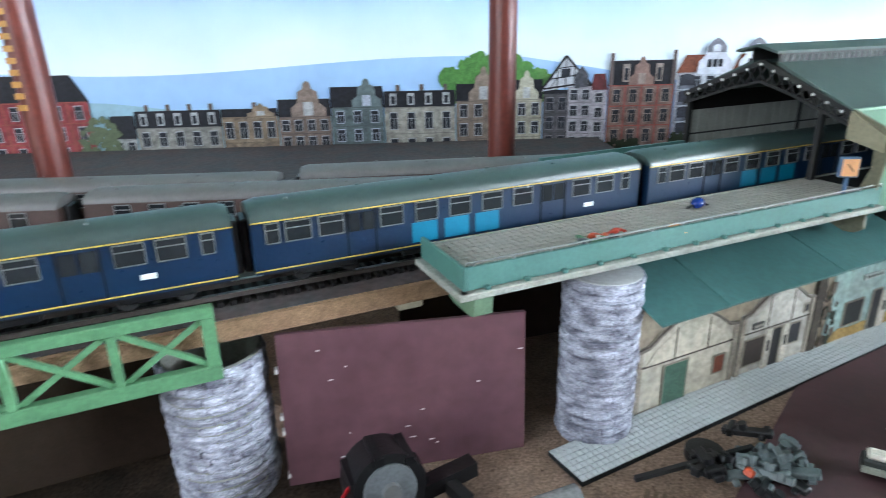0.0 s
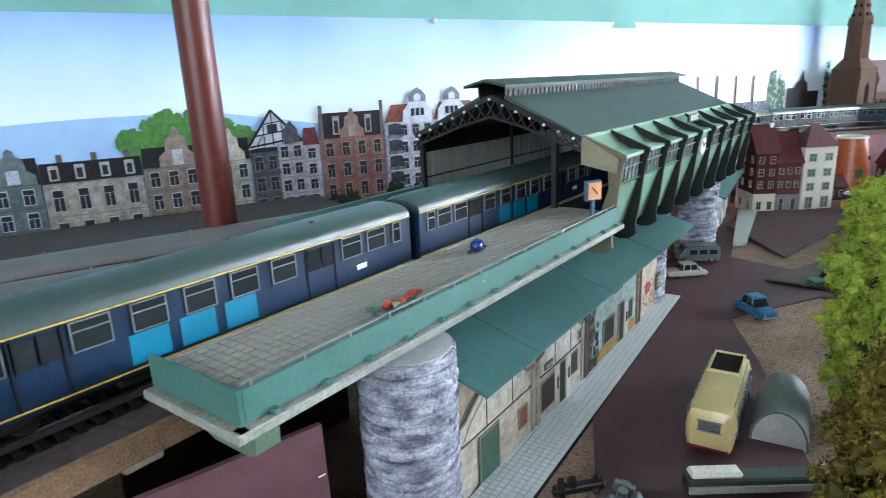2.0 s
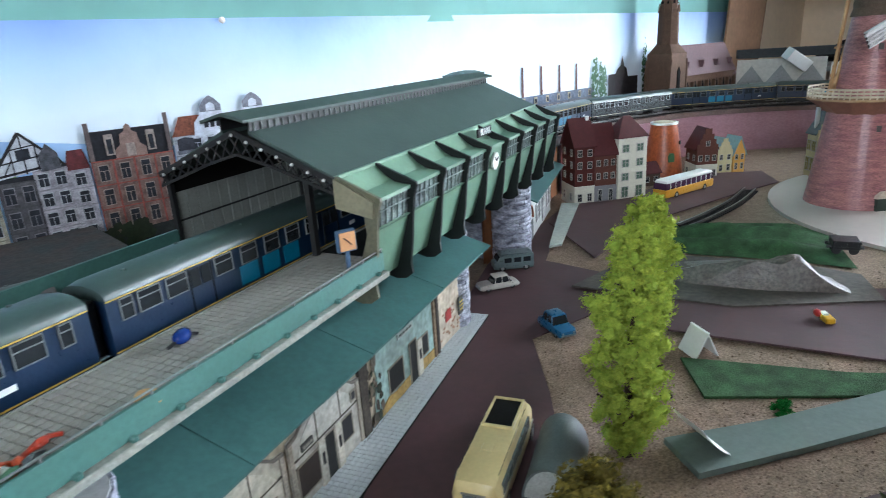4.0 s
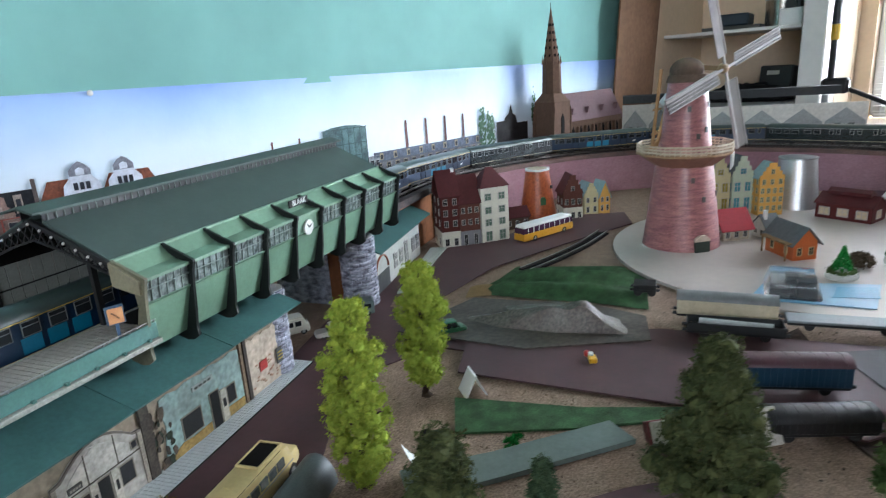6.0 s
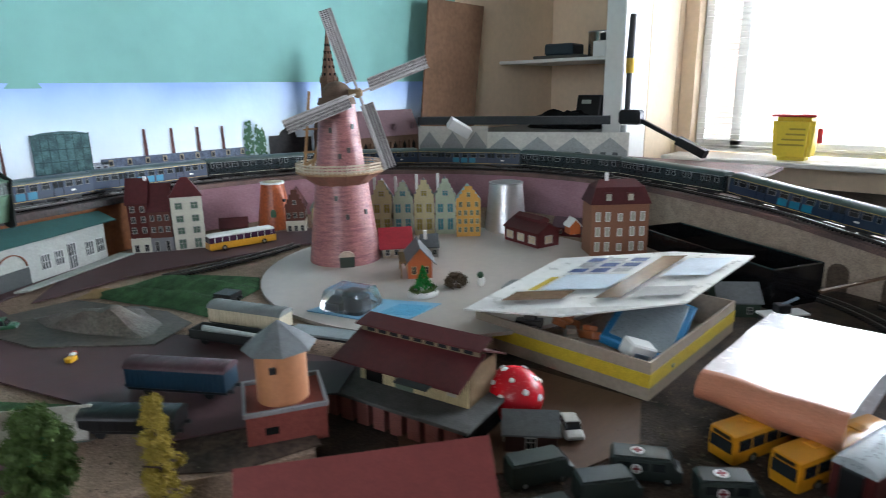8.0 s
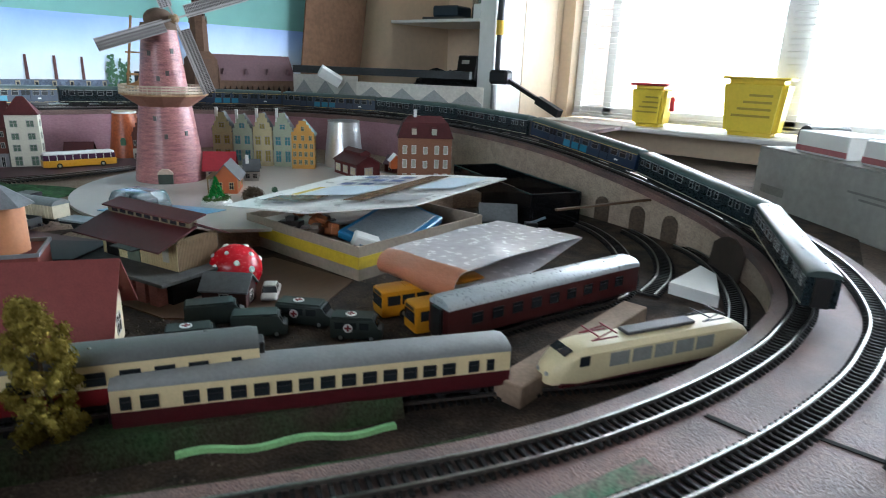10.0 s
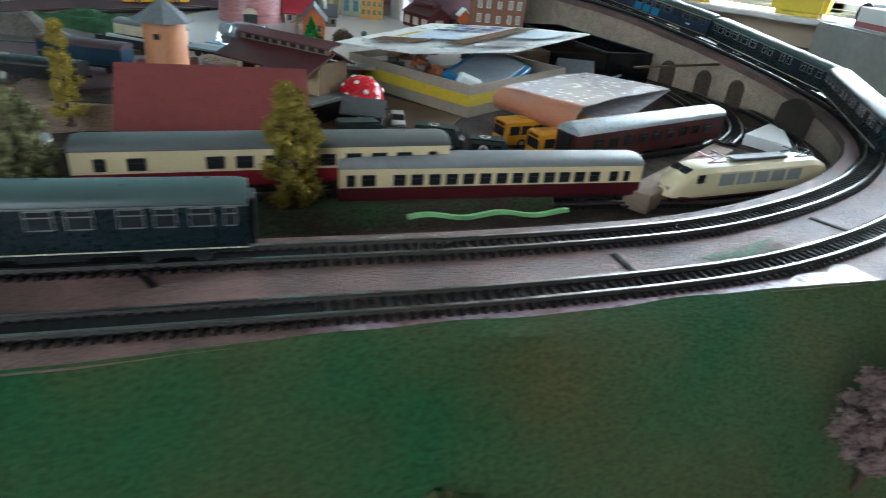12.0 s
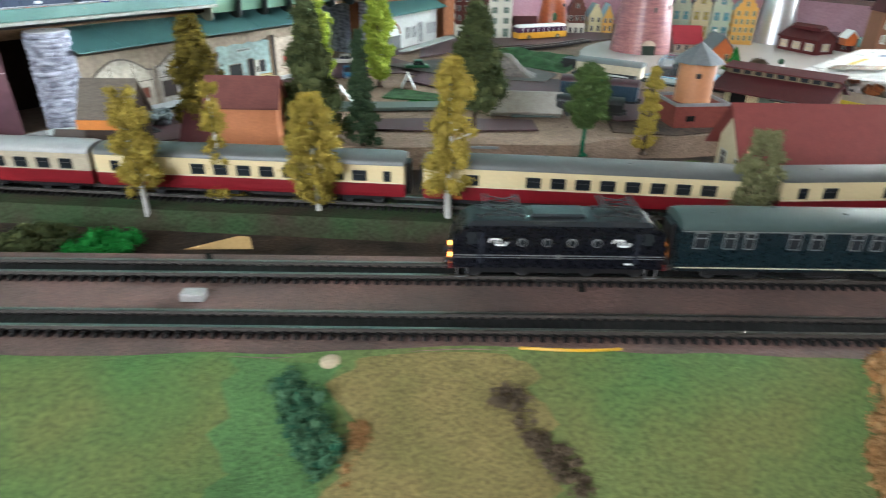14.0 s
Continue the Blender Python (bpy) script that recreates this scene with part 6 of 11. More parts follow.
flat("printed_gasometer", [(1.232, 0.10), (1.345, 0.10), (1.343, 0.231), (1.320, 0.236), (1.290, 0.238), (1.255, 0.236), (1.234, 0.231)], 5, printed("gas_green", (0.16, 0.27, 0.25), 0.3, 60), None, "printed green gasometer")
gm = B()
for k in range(8):
    bar(gm, (1.234 + k * 0.0156, PY - 0.0035, 0.10), (1.234 + k * 0.0156, PY - 0.0035, 0.233), 0.0014, 0.0002, (0, 1, 0))
for z in (0.125, 0.15, 0.175, 0.20, 0.231):
    bar(gm, (1.232, PY - 0.0035, z), (1.345, PY - 0.0035, z), 0.0016, 0.0002, (0, 1, 0))
part("printed_girder", gm, printed("gas_dark", (0.07, 0.13, 0.12)), poster)
for cx, zt, w, sd in ((1.722, 0.240, 0.012, 11), (1.748, 0.228, 0.010, 12), (1.762, 0.222, 0.009, 13), (1.945, 0.280, 0.010, 14)):
    leafy("printed_poplar", cx, (zt + 0.12) / 2, w, (zt - 0.12) / 2, 90, 6, (0.06, 0.17, 0.08), sd)
rng = random.Random(5)
for k in range(26):
    x = -0.3 + k * 0.045 + rng.uniform(-0.015, 0.015)
    leafy("printed_bush", x, 0.070 + 0.010 * max(0, x), rng.uniform(0.018, 0.032), rng.uniform(0.012, 0.022), 30, 10, (0.028, 0.042, 0.020), 40 + k % 3)
tk = thing("drawing_pin", pose(0.832, 1.313, 0.333), "white drawing pin in the top of the backdrop", "pin", "pins in the backdrop")
part("pin_head", ball(B(), 0.0045, Matrix.Diagonal((1, 0.5, 1, 1)), 2), WHITE, tk, "", True)
copy_thing(tk, pose(0.47, 1.313, 0.338))
# ---- card and plastic buildings ----
def house(name, m, w, d, h, rh, wall, roof, rows, label, category="house", gable="front", win=(0.007, 0.009), frame=mat("frame_dull_white", (0.46, 0.44, 0.40), 0.5), pane=WINDOWDARK, overhang=0.003, stepped=False, hip=False, group="", side_cols=2, thick=0.0015, base=None, chimney=None):
    """x runs along the front, y into the depth. rows: (z, number of windows, height) for the front."""
    th = thing(name, m, label, category, group)
    if gable == "front" and not hip:
        if stepped:
            n = 4
            pts = [(0, 0), (w, 0), (w, h)]
            for k in range(n):
                f = (k + 1) / (n + 0.6)
                pts += [(w - w / 2 * k / n * 0.9, h + rh * (k + 0.55) / n), (w - w / 2 * (k + 1) / n * 0.9, h + rh * (k + 0.55) / n)]
            for k in reversed(range(n)):
                pts += [(w / 2 * (k + 1) / n * 0.9, h + rh * (k + 0.55) / n), (w / 2 * k / n * 0.9, h + rh * (k + 0.55) / n)]
            pts += [(0, h)]
            body = prism(B(), pts, 0, thick, "y")
            part("front_wall", body, wall, th)
            part("wall", prism(B(), [(0.0005, 0), (w - 0.0005, 0), (w - 0.0005, h), (w / 2, h + rh * 0.85), (0.0005, h)], thick, d, "y"), wall, th)
        else:
            part("wall", prism(B(), [(0, 0), (w, 0), (w, h), (w / 2, h + rh), (0, h)], 0, d, "y"), wall, th)
        y0 = thick if stepped else -overhang
        rr = rh * 0.86 if stepped else rh
        for sg in (0, 1):
            x0 = -overhang if sg == 0 else w + overhang
            zz = h - overhang * rr / (w / 2)
            a = [(x0, zz), (w / 2, h + rr), (w / 2, h + rr + thick * 1.4), (x0, zz + thick * 1.2)]
            part("roof_slope", prism(B(), a, y0, d + overhang, "y"), roof, th)
    elif hip:
        part("wall", box(B(), 0, w, 0, d, 0, h), wall, th)
        b = B()
        o = overhang
        base_v = [b.verts.new(p) for p in ((-o, -o, h), (w + o, -o, h), (w + o, d + o, h), (-o, d + o, h))]
        if w > d:
            r = [b.verts.new((d / 2, d / 2, h + rh)), b.verts.new((w - d / 2, d / 2, h + rh))]
        else:
            r = [b.verts.new((w / 2, w / 2, h + rh)), b.verts.new((w / 2, d - w / 2, h + rh))]
        b.faces.new(base_v[::-1])
        if w > d:
            b.faces.new((base_v[0], base_v[1], r[1], r[0]))
            b.faces.new((base_v[2], base_v[3], r[0], r[1]))
            b.faces.new((base_v[1], base_v[2], r[1]))
            b.faces.new((base_v[3], base_v[0], r[0]))
        else:
            b.faces.new((base_v[0], base_v[1], r[0]))
            b.faces.new((base_v[1], base_v[2], r[1], r[0]))
            b.faces.new((base_v[2], base_v[3], r[1]))
            b.faces.new((base_v[3], base_v[0], r[0], r[1]))
        part("roof", b, roof, th)
    else:
        part("wall", prism(B(), [(0, 0), (d, 0), (d, h), (d / 2, h + rh), (0, h)], 0, w, "x"), wall, th)
        for sg in (0, 1):
            y0 = -overhang if sg == 0 else d + overhang
            zz = h - overhang * rh / (d / 2)
            a = [(y0, zz), (d / 2, h + rh), (d / 2, h + rh + thick * 1.4), (y0, zz + thick * 1.2)]
            part("roof_slope", prism(B(), a, -overhang, w + overhang, "x"), roof, th)
    if base:
        part("base_course", box(B(), -0.0006, w + 0.0006, -0.0006, d + 0.0006, 0, base[0]), base[1], th)
    ww, wh = win

    def opening(x, z, hh, side):
        def bx(b, u0, u1, v0, v1, o0, o1):
            if side == "front":
                box(b, u0, u1, -o1, -o0, v0, v1)
            elif side == "right":
                box(b, w + o0, w + o1, u0, u1, v0, v1)
            else:
                box(b, -o1, -o0, u0, u1, v0, v1)
        e = 0.0006 if base and z < base[0] else 0.0
        p = part("window", bx_mesh(bx, x - ww / 2, x + ww / 2, z, z + hh, e, e + 0.0005), pane, th)
        fr = B()
        t = max(0.0007, ww * 0.1)
        bx(fr, x - ww / 2 - t, x - ww / 2, z - t, z + hh + t, e, e + 0.0010)
        bx(fr, x + ww / 2, x + ww / 2 + t, z - t, z + hh + t, e, e + 0.0010)
        bx(fr, x - ww / 2, x + ww / 2, z - t, z, e, e + 0.0010)
        bx(fr, x - ww / 2, x + ww / 2, z + hh, z + hh + t, e, e + 0.0010)
        bx(fr, x - t * 0.35, x + t * 0.35, z, z + hh, e, e + 0.0008)
        bx(fr, x - ww / 2, x + ww / 2, z + hh * 0.58, z + hh * 0.58 + t * 0.6, e, e + 0.0008)
        part("window_frame", fr, frame, p)

    for z, n, hh in rows:
        for k in range(n):
            opening(w * (k + 0.5) / n, z, hh or wh, "front")
        for k in range(side_cols):
            if h > z + (hh or wh):
                opening(d * (k + 0.5) / side_cols, z, hh or wh, "right")
                opening(d * (k + 0.5) / side_cols, z, hh or wh, "left")
    if chimney:
        cx, cy, ct = chimney
        part("chimney", box(B(), cx - 0.003, cx + 0.003, cy - 0.003, cy + 0.003, h, ct, 0.0004), WHITE if name != "hut" else BLACK, th)
    return th


def bx_mesh(bx, *a):
    b = B()
    bx(b, *a)
    return b


BRICKRED = mat("brick_dark_red", (0.13, 0.040, 0.034), 0.75, var=0.3, scale=220, aniso=(1, 1, 3))
BRICKBR = mat("brick_brown", (0.16, 0.07, 0.052), 0.75, var=0.3, scale=220, aniso=(1, 1, 3))
BRICKHOTEL = mat("brick_hotel", (0.33, 0.17, 0.11), 0.75, var=0.2, scale=200, aniso=(1, 1, 3))
REDROOF = mat("roof_dark_red", (0.105, 0.022, 0.024), 0.55, var=0.25, scale=160)
BRIGHTROOF = mat("roof_bright_red", (0.36, 0.035, 0.05), 0.55, var=0.2, scale=160)
GREYROOF = mat("roof_slate_grey", (0.17, 0.18, 0.185), 0.6, var=0.25, scale=160)
OFFWHITE = mat("render_offwhite", (0.66, 0.64, 0.54), 0.65, var=0.12, scale=60)
GREENPANE = mat("green_panes", (0.12, 0.19, 0.14), 0.3, var=0.3, scale=120, bump=0)
TEALPANE = mat("teal_panes", (0.06, 0.26, 0.30), 0.3, var=0.3, scale=120, bump=0)
YELPANE = mat("yellow_panes", (0.32, 0.26, 0.03), 0.4, var=0.3, scale=120, bump=0)
OCHRE = mat("ochre_facade", (0.66, 0.38, 0.10), 0.6, var=0.12, scale=80)
PALEGREEN = mat("pale_green_facade", (0.44, 0.50, 0.38), 0.65, var=0.15, scale=80)
PALEYEL = mat("pale_yellow_facade", (0.56, 0.50, 0.30), 0.65, var=0.15, scale=80)
ORANGEW = mat("orange_facade", (0.52, 0.14, 0.035), 0.5, var=0.15, scale=60)
BARNRED = mat("barn_red", (0.12, 0.022, 0.022), 0.6, var=0.25, scale=120)
SHOPGREY = mat("shop_grey", (0.25, 0.25, 0.26), 0.6, var=0.15, scale=80)

# row of two brown houses and a white corner house
house("town_house", pose(1.320, 1.086, 0, 0, 0, -33), 0.036, 0.062, 0.106, 0.042, BRICKRED, REDROOF, [(0.008, 2, 0.013), (0.045, 2, 0.011), (0.066, 2, 0.011), (0.087, 2, 0.011)], "narrow dark red brick town house with a steep red roof", gable="side", base=(0.035, OFFWHITE), chimney=(0.033, 0.03, 0.152))
house("town_house", pose(1.3505, 1.0660, 0, 0, 0, -33), 0.040, 0.058, 0.090, 0.046, BRICKBR, REDROOF, [(0.006, 2, 0.020), (0.045, 3, 0.010), (0.068, 3, 0.010)], "brown brick town house with a grey shop front", gable="side", base=(0.033, SHOPGREY), win=(0.006, 0.010))
house("town_house", pose(1.386, 1.042, 0, 0, 0, -25), 0.058, 0.045, 0.112, 0.036, OFFWHITE, REDROOF, [(0.008, 2, 0.018), (0.038, 2, 0.012), (0.062, 2, 0.012), (0.088, 2, 0.012)], "off-white corner house with a red pyramid roof", hip=True, win=(0.012, 0.012), pane=GREENPANE, side_cols=1)
# low dark hut behind, orange mill stump, stepped gable house, small yellow house
house("hut", pose(1.50, 1.075, 0, 0, 0, -30), 0.055, 0.04, 0.026, 0.016, mat("hut_brown", (0.12, 0.08, 0.06), 0.8), REDROOF, [(0.008, 3, 0.010)], "low brown hut with a dark red roof", gable="side", side_cols=1)
ms = thing("mill_stump", pose(1.648, 1.096, 0), "orange plastic windmill stump with a pale open rim", "windmill")
part("tower", cyl(B(), 0.041, 0.026, 0.104, 28), mat("stump_orange", (0.50, 0.135, 0.04), 0.4, var=0.35, scale=30, second=(0.30, 0.07, 0.03)), ms, "", True)
part("rim", cyl(B(), 0.0275, 0.0275, 0.004, 28, Matrix.Translation((0, 0, 0.1035))), WHITE, ms, "pale rim")
part("inside", cyl(B(), 0.022, 0.022, 0.0012, 24, Matrix.Translation((0, 0, 0.1074))), mat("stump_top", (0.55, 0.47, 0.34), 0.6), ms, "pale top plate")
dr = prism(B(), [(-0.006, 0.030), (0.006, 0.030), (0.006, 0.043), (0.003, 0.048), (-0.003, 0.048), (-0.006, 0.043)], -0.0385, -0.0345, "y")
o = part("door", dr, mat("door_green", (0.06, 0.16, 0.07), 0.5), ms, "green arched door")
o.matrix_local = pose(0, 0, 0, 0, 0, -36)
o = part("porthole", cyl(B(), 0.0042, 0.0042, 0.004, 14, Matrix.Translation((0, -0.0305, 0.066)) @ pose(0, 0, 0, 90, 0, 0)), DARK, ms)
o.matrix_local = pose(0, 0, 0, 0, 0, 15)
house("gable_house", pose(1.624, 1.012, 0, 0, 0, -40), 0.042, 0.05, 0.062, 0.042, BRICKBR, REDROOF, [(0.006, 3, 0.012), (0.036, 3, 0.011), (0.066, 1, 0.009)], "brick house with a stepped gable and white ground floor", stepped=True, base=(0.029, OFFWHITE), win=(0.0065, 0.01))
house("cottage", pose(1.684, 0.997, 0, 0, 0, -32), 0.034, 0.045, 0.046, 0.030, PALEYEL, mat("roof_pale_teal", (0.30, 0.42, 0.42), 0.6), [(0.008, 2, 0.012), (0.030, 2, 0.010)], "small pale yellow house with a light turquoise roof", stepped=True, win=(0.006, 0.01))
house("cottage", pose(1.716, 0.978, 0, 0, 0, -32), 0.026, 0.04, 0.042, 0.030, OCHRE, mat("roof_pale_teal", (0, 0, 0)), [(0.008, 2, 0.012), (0.028, 2, 0.010)], "narrow ochre house with a light turquoise roof", win=(0.005, 0.01))

# canal houses behind the windmill
cx, cy = 1.828, 0.682
house("canal_house", pose(cx, cy, 0.005, 0, 0, -45), 0.050, 0.035, 0.078, 0.033, OCHRE, mat("roof_teal_grey", (0.30, 0.42, 0.42), 0.6), [(0.010, 4, 0.010), (0.028, 4, 0.010), (0.046, 4, 0.010), (0.064, 3, 0.010), (0.085, 1, 0.009)], "ochre canal house with a bell gable and green windows", stepped=True, win=(0.0062, 0.01), frame=mat("frame_cream", (0.6, 0.5, 0.3), 0.6), pane=GREENPANE, group="canal houses")
for k, (wm, pm, lab, hh) in enumerate(((PALEGREEN, TEALPANE, "pale green canal house with turquoise windows", 0.086), (PALEYEL, YELPANE, "grey yellow canal house with yellow windows", 0.084), (PALEGREEN, TEALPANE, "pale canal house with turquoise windows and a chimney", 0.080), (PALEYEL, YELPANE, "pale cream canal house with yellow windows", 0.084))):
    house("canal_house", pose(cx + 0.016 - 0.030 * (k + 1), cy + 0.014 + 0.034 * (k + 1), 0.004, 0, 0, -45), 0.042, 0.035, hh, 0.040, wm, GREYROOF, [(0.012, 2, 0.024), (0.050, 2, 0.018), (0.086, 1, 0.010)], lab, stepped=True, win=(0.011, 0.02), pane=pm, group="canal houses", chimney=(0.006, 0.02, hh + 0.045))

# silver cup used as a tank
cup = thing("metal_cup", pose(1.952, 0.648, 0.004), "upturned silver metal cup standing as a tank", "cup")
part("shell", cyl(B(), 0.046, 0.036, 0.104, 36), mat("brushed_tin", (0.62, 0.63, 0.64), 0.32, metal=0.85, var=0.1, scale=30, aniso=(1, 1, 6)), cup, "", True)
part("rim", cyl(B(), 0.0372, 0.0372, 0.0026, 36, Matrix.Translation((0, 0, 0.1035))), SILVER, cup, "bright rim")
part("inside", cyl(B(), 0.033, 0.033, 0.0008, 30, Matrix.Translation((0, 0, 0.1055))), mat("tin_inside", (0.25, 0.26, 0.27), 0.4, metal=0.6), cup)

# engine shed with clerestory
shed = house("engine_shed", pose(1.874, 0.590, 0.005, 0, 0, -103), 0.100, 0.056, 0.030, 0.016, BARNRED, REDROOF, [(0.008, 3, 0.013)], "dark red engine shed with cream windows and a roof vent", "shed", gable="side", win=(0.017, 0.013), pane=mat("pane_cream", (0.60, 0.52, 0.36), 0.5), side_cols=1)
part("roof_vent", prism(B(), [(0.016, 0.046), (0.040, 0.046), (0.040, 0.052), (0.028, 0.058), (0.016, 0.052)], 0.012, 0.088, "x"), REDROOF, shed, "raised roof vent")
house("hut", pose(1.985, 0.545, 0.0, 0, 0, -75), 0.06, 0.04, 0.02, 0.016, BARNRED, mat("roof_purple", (0.16, 0.09, 0.11), 0.6), [(0.006, 2, 0.008)], "low dark shed with a purple grey roof", gable="side", side_cols=1)
house("hut", pose(1.955, 0.455, 0.0, 0, 0, -65), 0.045, 0.04, 0.022, 0.014, mat("brick_orange", (0.40, 0.20, 0.11), 0.7, scale=160), mat("roof_teal_dark", (0.13, 0.22, 0.21), 0.6), [(0.005, 2, 0.010)], "small orange brick shed with a green roof", gable="side", side_cols=1)
house("cottage", pose(1.93, 0.470, 0.022, 0, 0, -35), 0.022, 0.026, 0.018, 0.012, ORANGEW, WHITE, [], "tiny orange house with a shiny white roof", side_cols=0)

# tall hotel with mansard roof
hm = pose(1.868, 0.388, 0.003, 0, 0, -44)
hot = thing("hotel", hm, "tall brown brick hotel with a dark red mansard roof", "hotel")
W, D, H = 0.106, 0.060, 0.098
part("wall", box(B(), 0, W, 0, D, 0, H), BRICKHOTEL, hot)
man = B()
lo = [man.verts.new(p) for p in ((-0.003, -0.003, H), (W + 0.003, -0.003, H), (W + 0.003, D + 0.003, H), (-0.003, D + 0.003, H))]
mi = [man.verts.new(p) for p in ((0.008, 0.008, H + 0.030), (W - 0.008, 0.008, H + 0.030), (W - 0.008, D - 0.008, H + 0.030), (0.008, D - 0.008, H + 0.030))]
tp = [man.verts.new(p) for p in ((0.020, D / 2, H + 0.042), (W - 0.020, D / 2, H + 0.042))]
for k in range(4):
    man.faces.new((lo[k], lo[(k + 1) % 4], mi[(k + 1) % 4], mi[k]))
man.faces.new((mi[0], mi[1], tp[1], tp[0]))
man.faces.new((mi[1], mi[2], tp[1]))
man.faces.new((mi[2], mi[3], tp[0], tp[1]))
man.faces.new((mi[3], mi[0], tp[0]))
part("mansard_roof", man, REDROOF, hot, "dark red mansard roof")
part("chimney", box(B(), 0.030, 0.036, 0.025, 0.031, H + 0.035, H + 0.054), WHITE, hot, "white chimney")
PALEWIN = mat("window_pale", (0.50, 0.50, 0.42), 0.35, var=0.2, scale=100, bump=0)
for z in (0.012, 0.040, 0.068):
    for x in (0.012, 0.030, 0.053, 0.076, 0.094):
        hh = 0.015 if x != 0.053 else 0.012
        wp = part("window", box(B(), x - 0.0035, x + 0.0035, -0.0006, -0.0001, z, z + hh), PALEWIN, hot)
        part("window_frame", bx_mesh(lambda b, *a: [box(b, x - 0.0045, x - 0.0035, -0.0012, 0, z - 0.001, z + hh + 0.001), box(b, x + 0.0035, x + 0.0045, -0.0012, 0, z - 0.001, z + hh + 0.001), box(b, x - 0.0035, x + 0.0035, -0.0012, 0, z + hh, z + hh + 0.001), box(b, x - 0.004, x + 0.004, -0.0014, 0, z - 0.0014, z)]), WHITE, wp)
    for y in (0.012, 0.030, 0.048):
        wp = part("window", box(B(), W + 0.0001, W + 0.0006, y - 0.0035, y + 0.0035, z, z + 0.015), PALEWIN, hot)
        part("window_frame", box(box(B(), W, W + 0.0012, y - 0.0045, y - 0.0035, z - 0.001, z + 0.016), W, W + 0.0012, y + 0.0035, y + 0.0045, z - 0.001, z + 0.016), WHITE, wp)
for x in (0.030, 0.070):
    dm = part("dormer", box(B(), x - 0.0065, x + 0.0065, -0.001, 0.014, H + 0.005, H + 0.021, 0.0006), REDROOF, hot)
    part("dormer_window", box(B(), x - 0.0048, x + 0.0048, -0.0016, -0.0011, H + 0.007, H + 0.019), PALEWIN, dm, "white dormer window")

# half-timbered house, orange house
house("half_timbered_house", pose(1.612, 0.672, 0.005, 0, 0, -38), 0.050, 0.048, 0.026, 0.026, mat("timber_print", (0.50, 0.43, 0.33), 0.7, var=0.6, scale=110, second=(0.08, 0.05, 0.04)), BRIGHTROOF, [(0.006, 3, 0.010)], "small half-timbered house with a bright red roof", gable="side", overhang=0.007)
house("cottage", pose(1.663, 0.618, 0.005, 0, 0, -38), 0.028, 0.035, 0.022, 0.018, mat("wall_pale", (0.55, 0.53, 0.48), 0.7), GREYROOF, [(0.006, 2, 0.008)], "small pale house with a grey roof", gable="side", chimney=(0.006, 0.012, 0.05))
oh = house("cottage", pose(1.555, 0.545, 0.005, 0, 0, -40), 0.040, 0.070, 0.030, 0.022, ORANGEW, GREYROOF, [(0.008, 2, 0.012)], "orange gabled house with a grey roof and timber porch", gable="front", overhang=0.006, win=(0.007, 0.010), frame=mat("frame_cream", (0, 0, 0)))
part("porch", box(box(box(B(), -0.012, -0.010, 0.002, 0.004, 0, 0.028), -0.012, -0.010, 0.062, 0.064, 0, 0.028), -0.013, 0.0, 0.0, 0.068, 0.027, 0.029), mat("porch_wood", (0.30, 0.20, 0.11), 0.8), oh, "timber porch")

# ---- windmill ----
mill = thing("windmill", pose(1.572, 0.732, 0.004), "tall pink brick windmill with a gallery and four lattice sails", "windmill")
part("tower", cyl(B(), 0.066, 0.047, 0.150, 40), BRICKPINK, mill, "pink brick printed tower", True)
part("upper_tower", cyl(B(), 0.046, 0.031, 0.135, 40, Matrix.Translation((0, 0, 0.150))), BRICKPINK, mill, "pink brick printed upper tower", True)
part("gallery_cone", cyl(B(), 0.047, 0.078, 0.022, 12, Matrix.Translation((0, 0, 0.142))), mat("gallery_brown", (0.34, 0.17, 0.12), 0.6), mill, "flared timber gallery support")
part("gallery_deck", cyl(B(), 0.080, 0.080, 0.003, 12, Matrix.Translation((0, 0, 0.164))), mat("gallery_wood", (0.42, 0.28, 0.17), 0.7), mill, "twelve sided gallery deck")
for k in range(12):
    a, b2 = k * math.tau / 12, (k + 1) * math.tau / 12
    fr = B()
    for z in (0.171, 0.176, 0.181):
        bar(fr, (0.079 * math.cos(a), 0.079 * math.sin(a), z), (0.079 * math.cos(b2), 0.079 * math.sin(b2), z), 0.0014, 0.0028)
    for q in range(5):
        p = Vector((0.079 * math.cos(a), 0.079 * math.sin(a), 0)).lerp(Vector((0.079 * math.cos(b2), 0.079 * math.sin(b2), 0)), q / 5)
        bar(fr, (p.x, p.y, 0.166), (p.x, p.y, 0.182), 0.0014)
    part("gallery_rail", fr, mat("rail_cream", (0.60, 0.50, 0.38), 0.6), mill, "pale slatted rail")
cap = B()
for i in range(9):
    pass
capm = Matrix.Translation((0, 0, 0.282))
cyl(cap, 0.034, 0.031, 0.012, 20, capm)
ball(cap, 0.030, Matrix.Translation((0.004, 0.004, 0.300)) @ Matrix.Rotation(radians(45), 4, "Z") @ Matrix.Diagonal((1.25, 0.85, 0.72, 1)), 3)
part("cap", cap, mat("cap_thatch", (0.17, 0.12, 0.09), 0.8, var=0.3, scale=120), mill, "brown thatched cap", True)
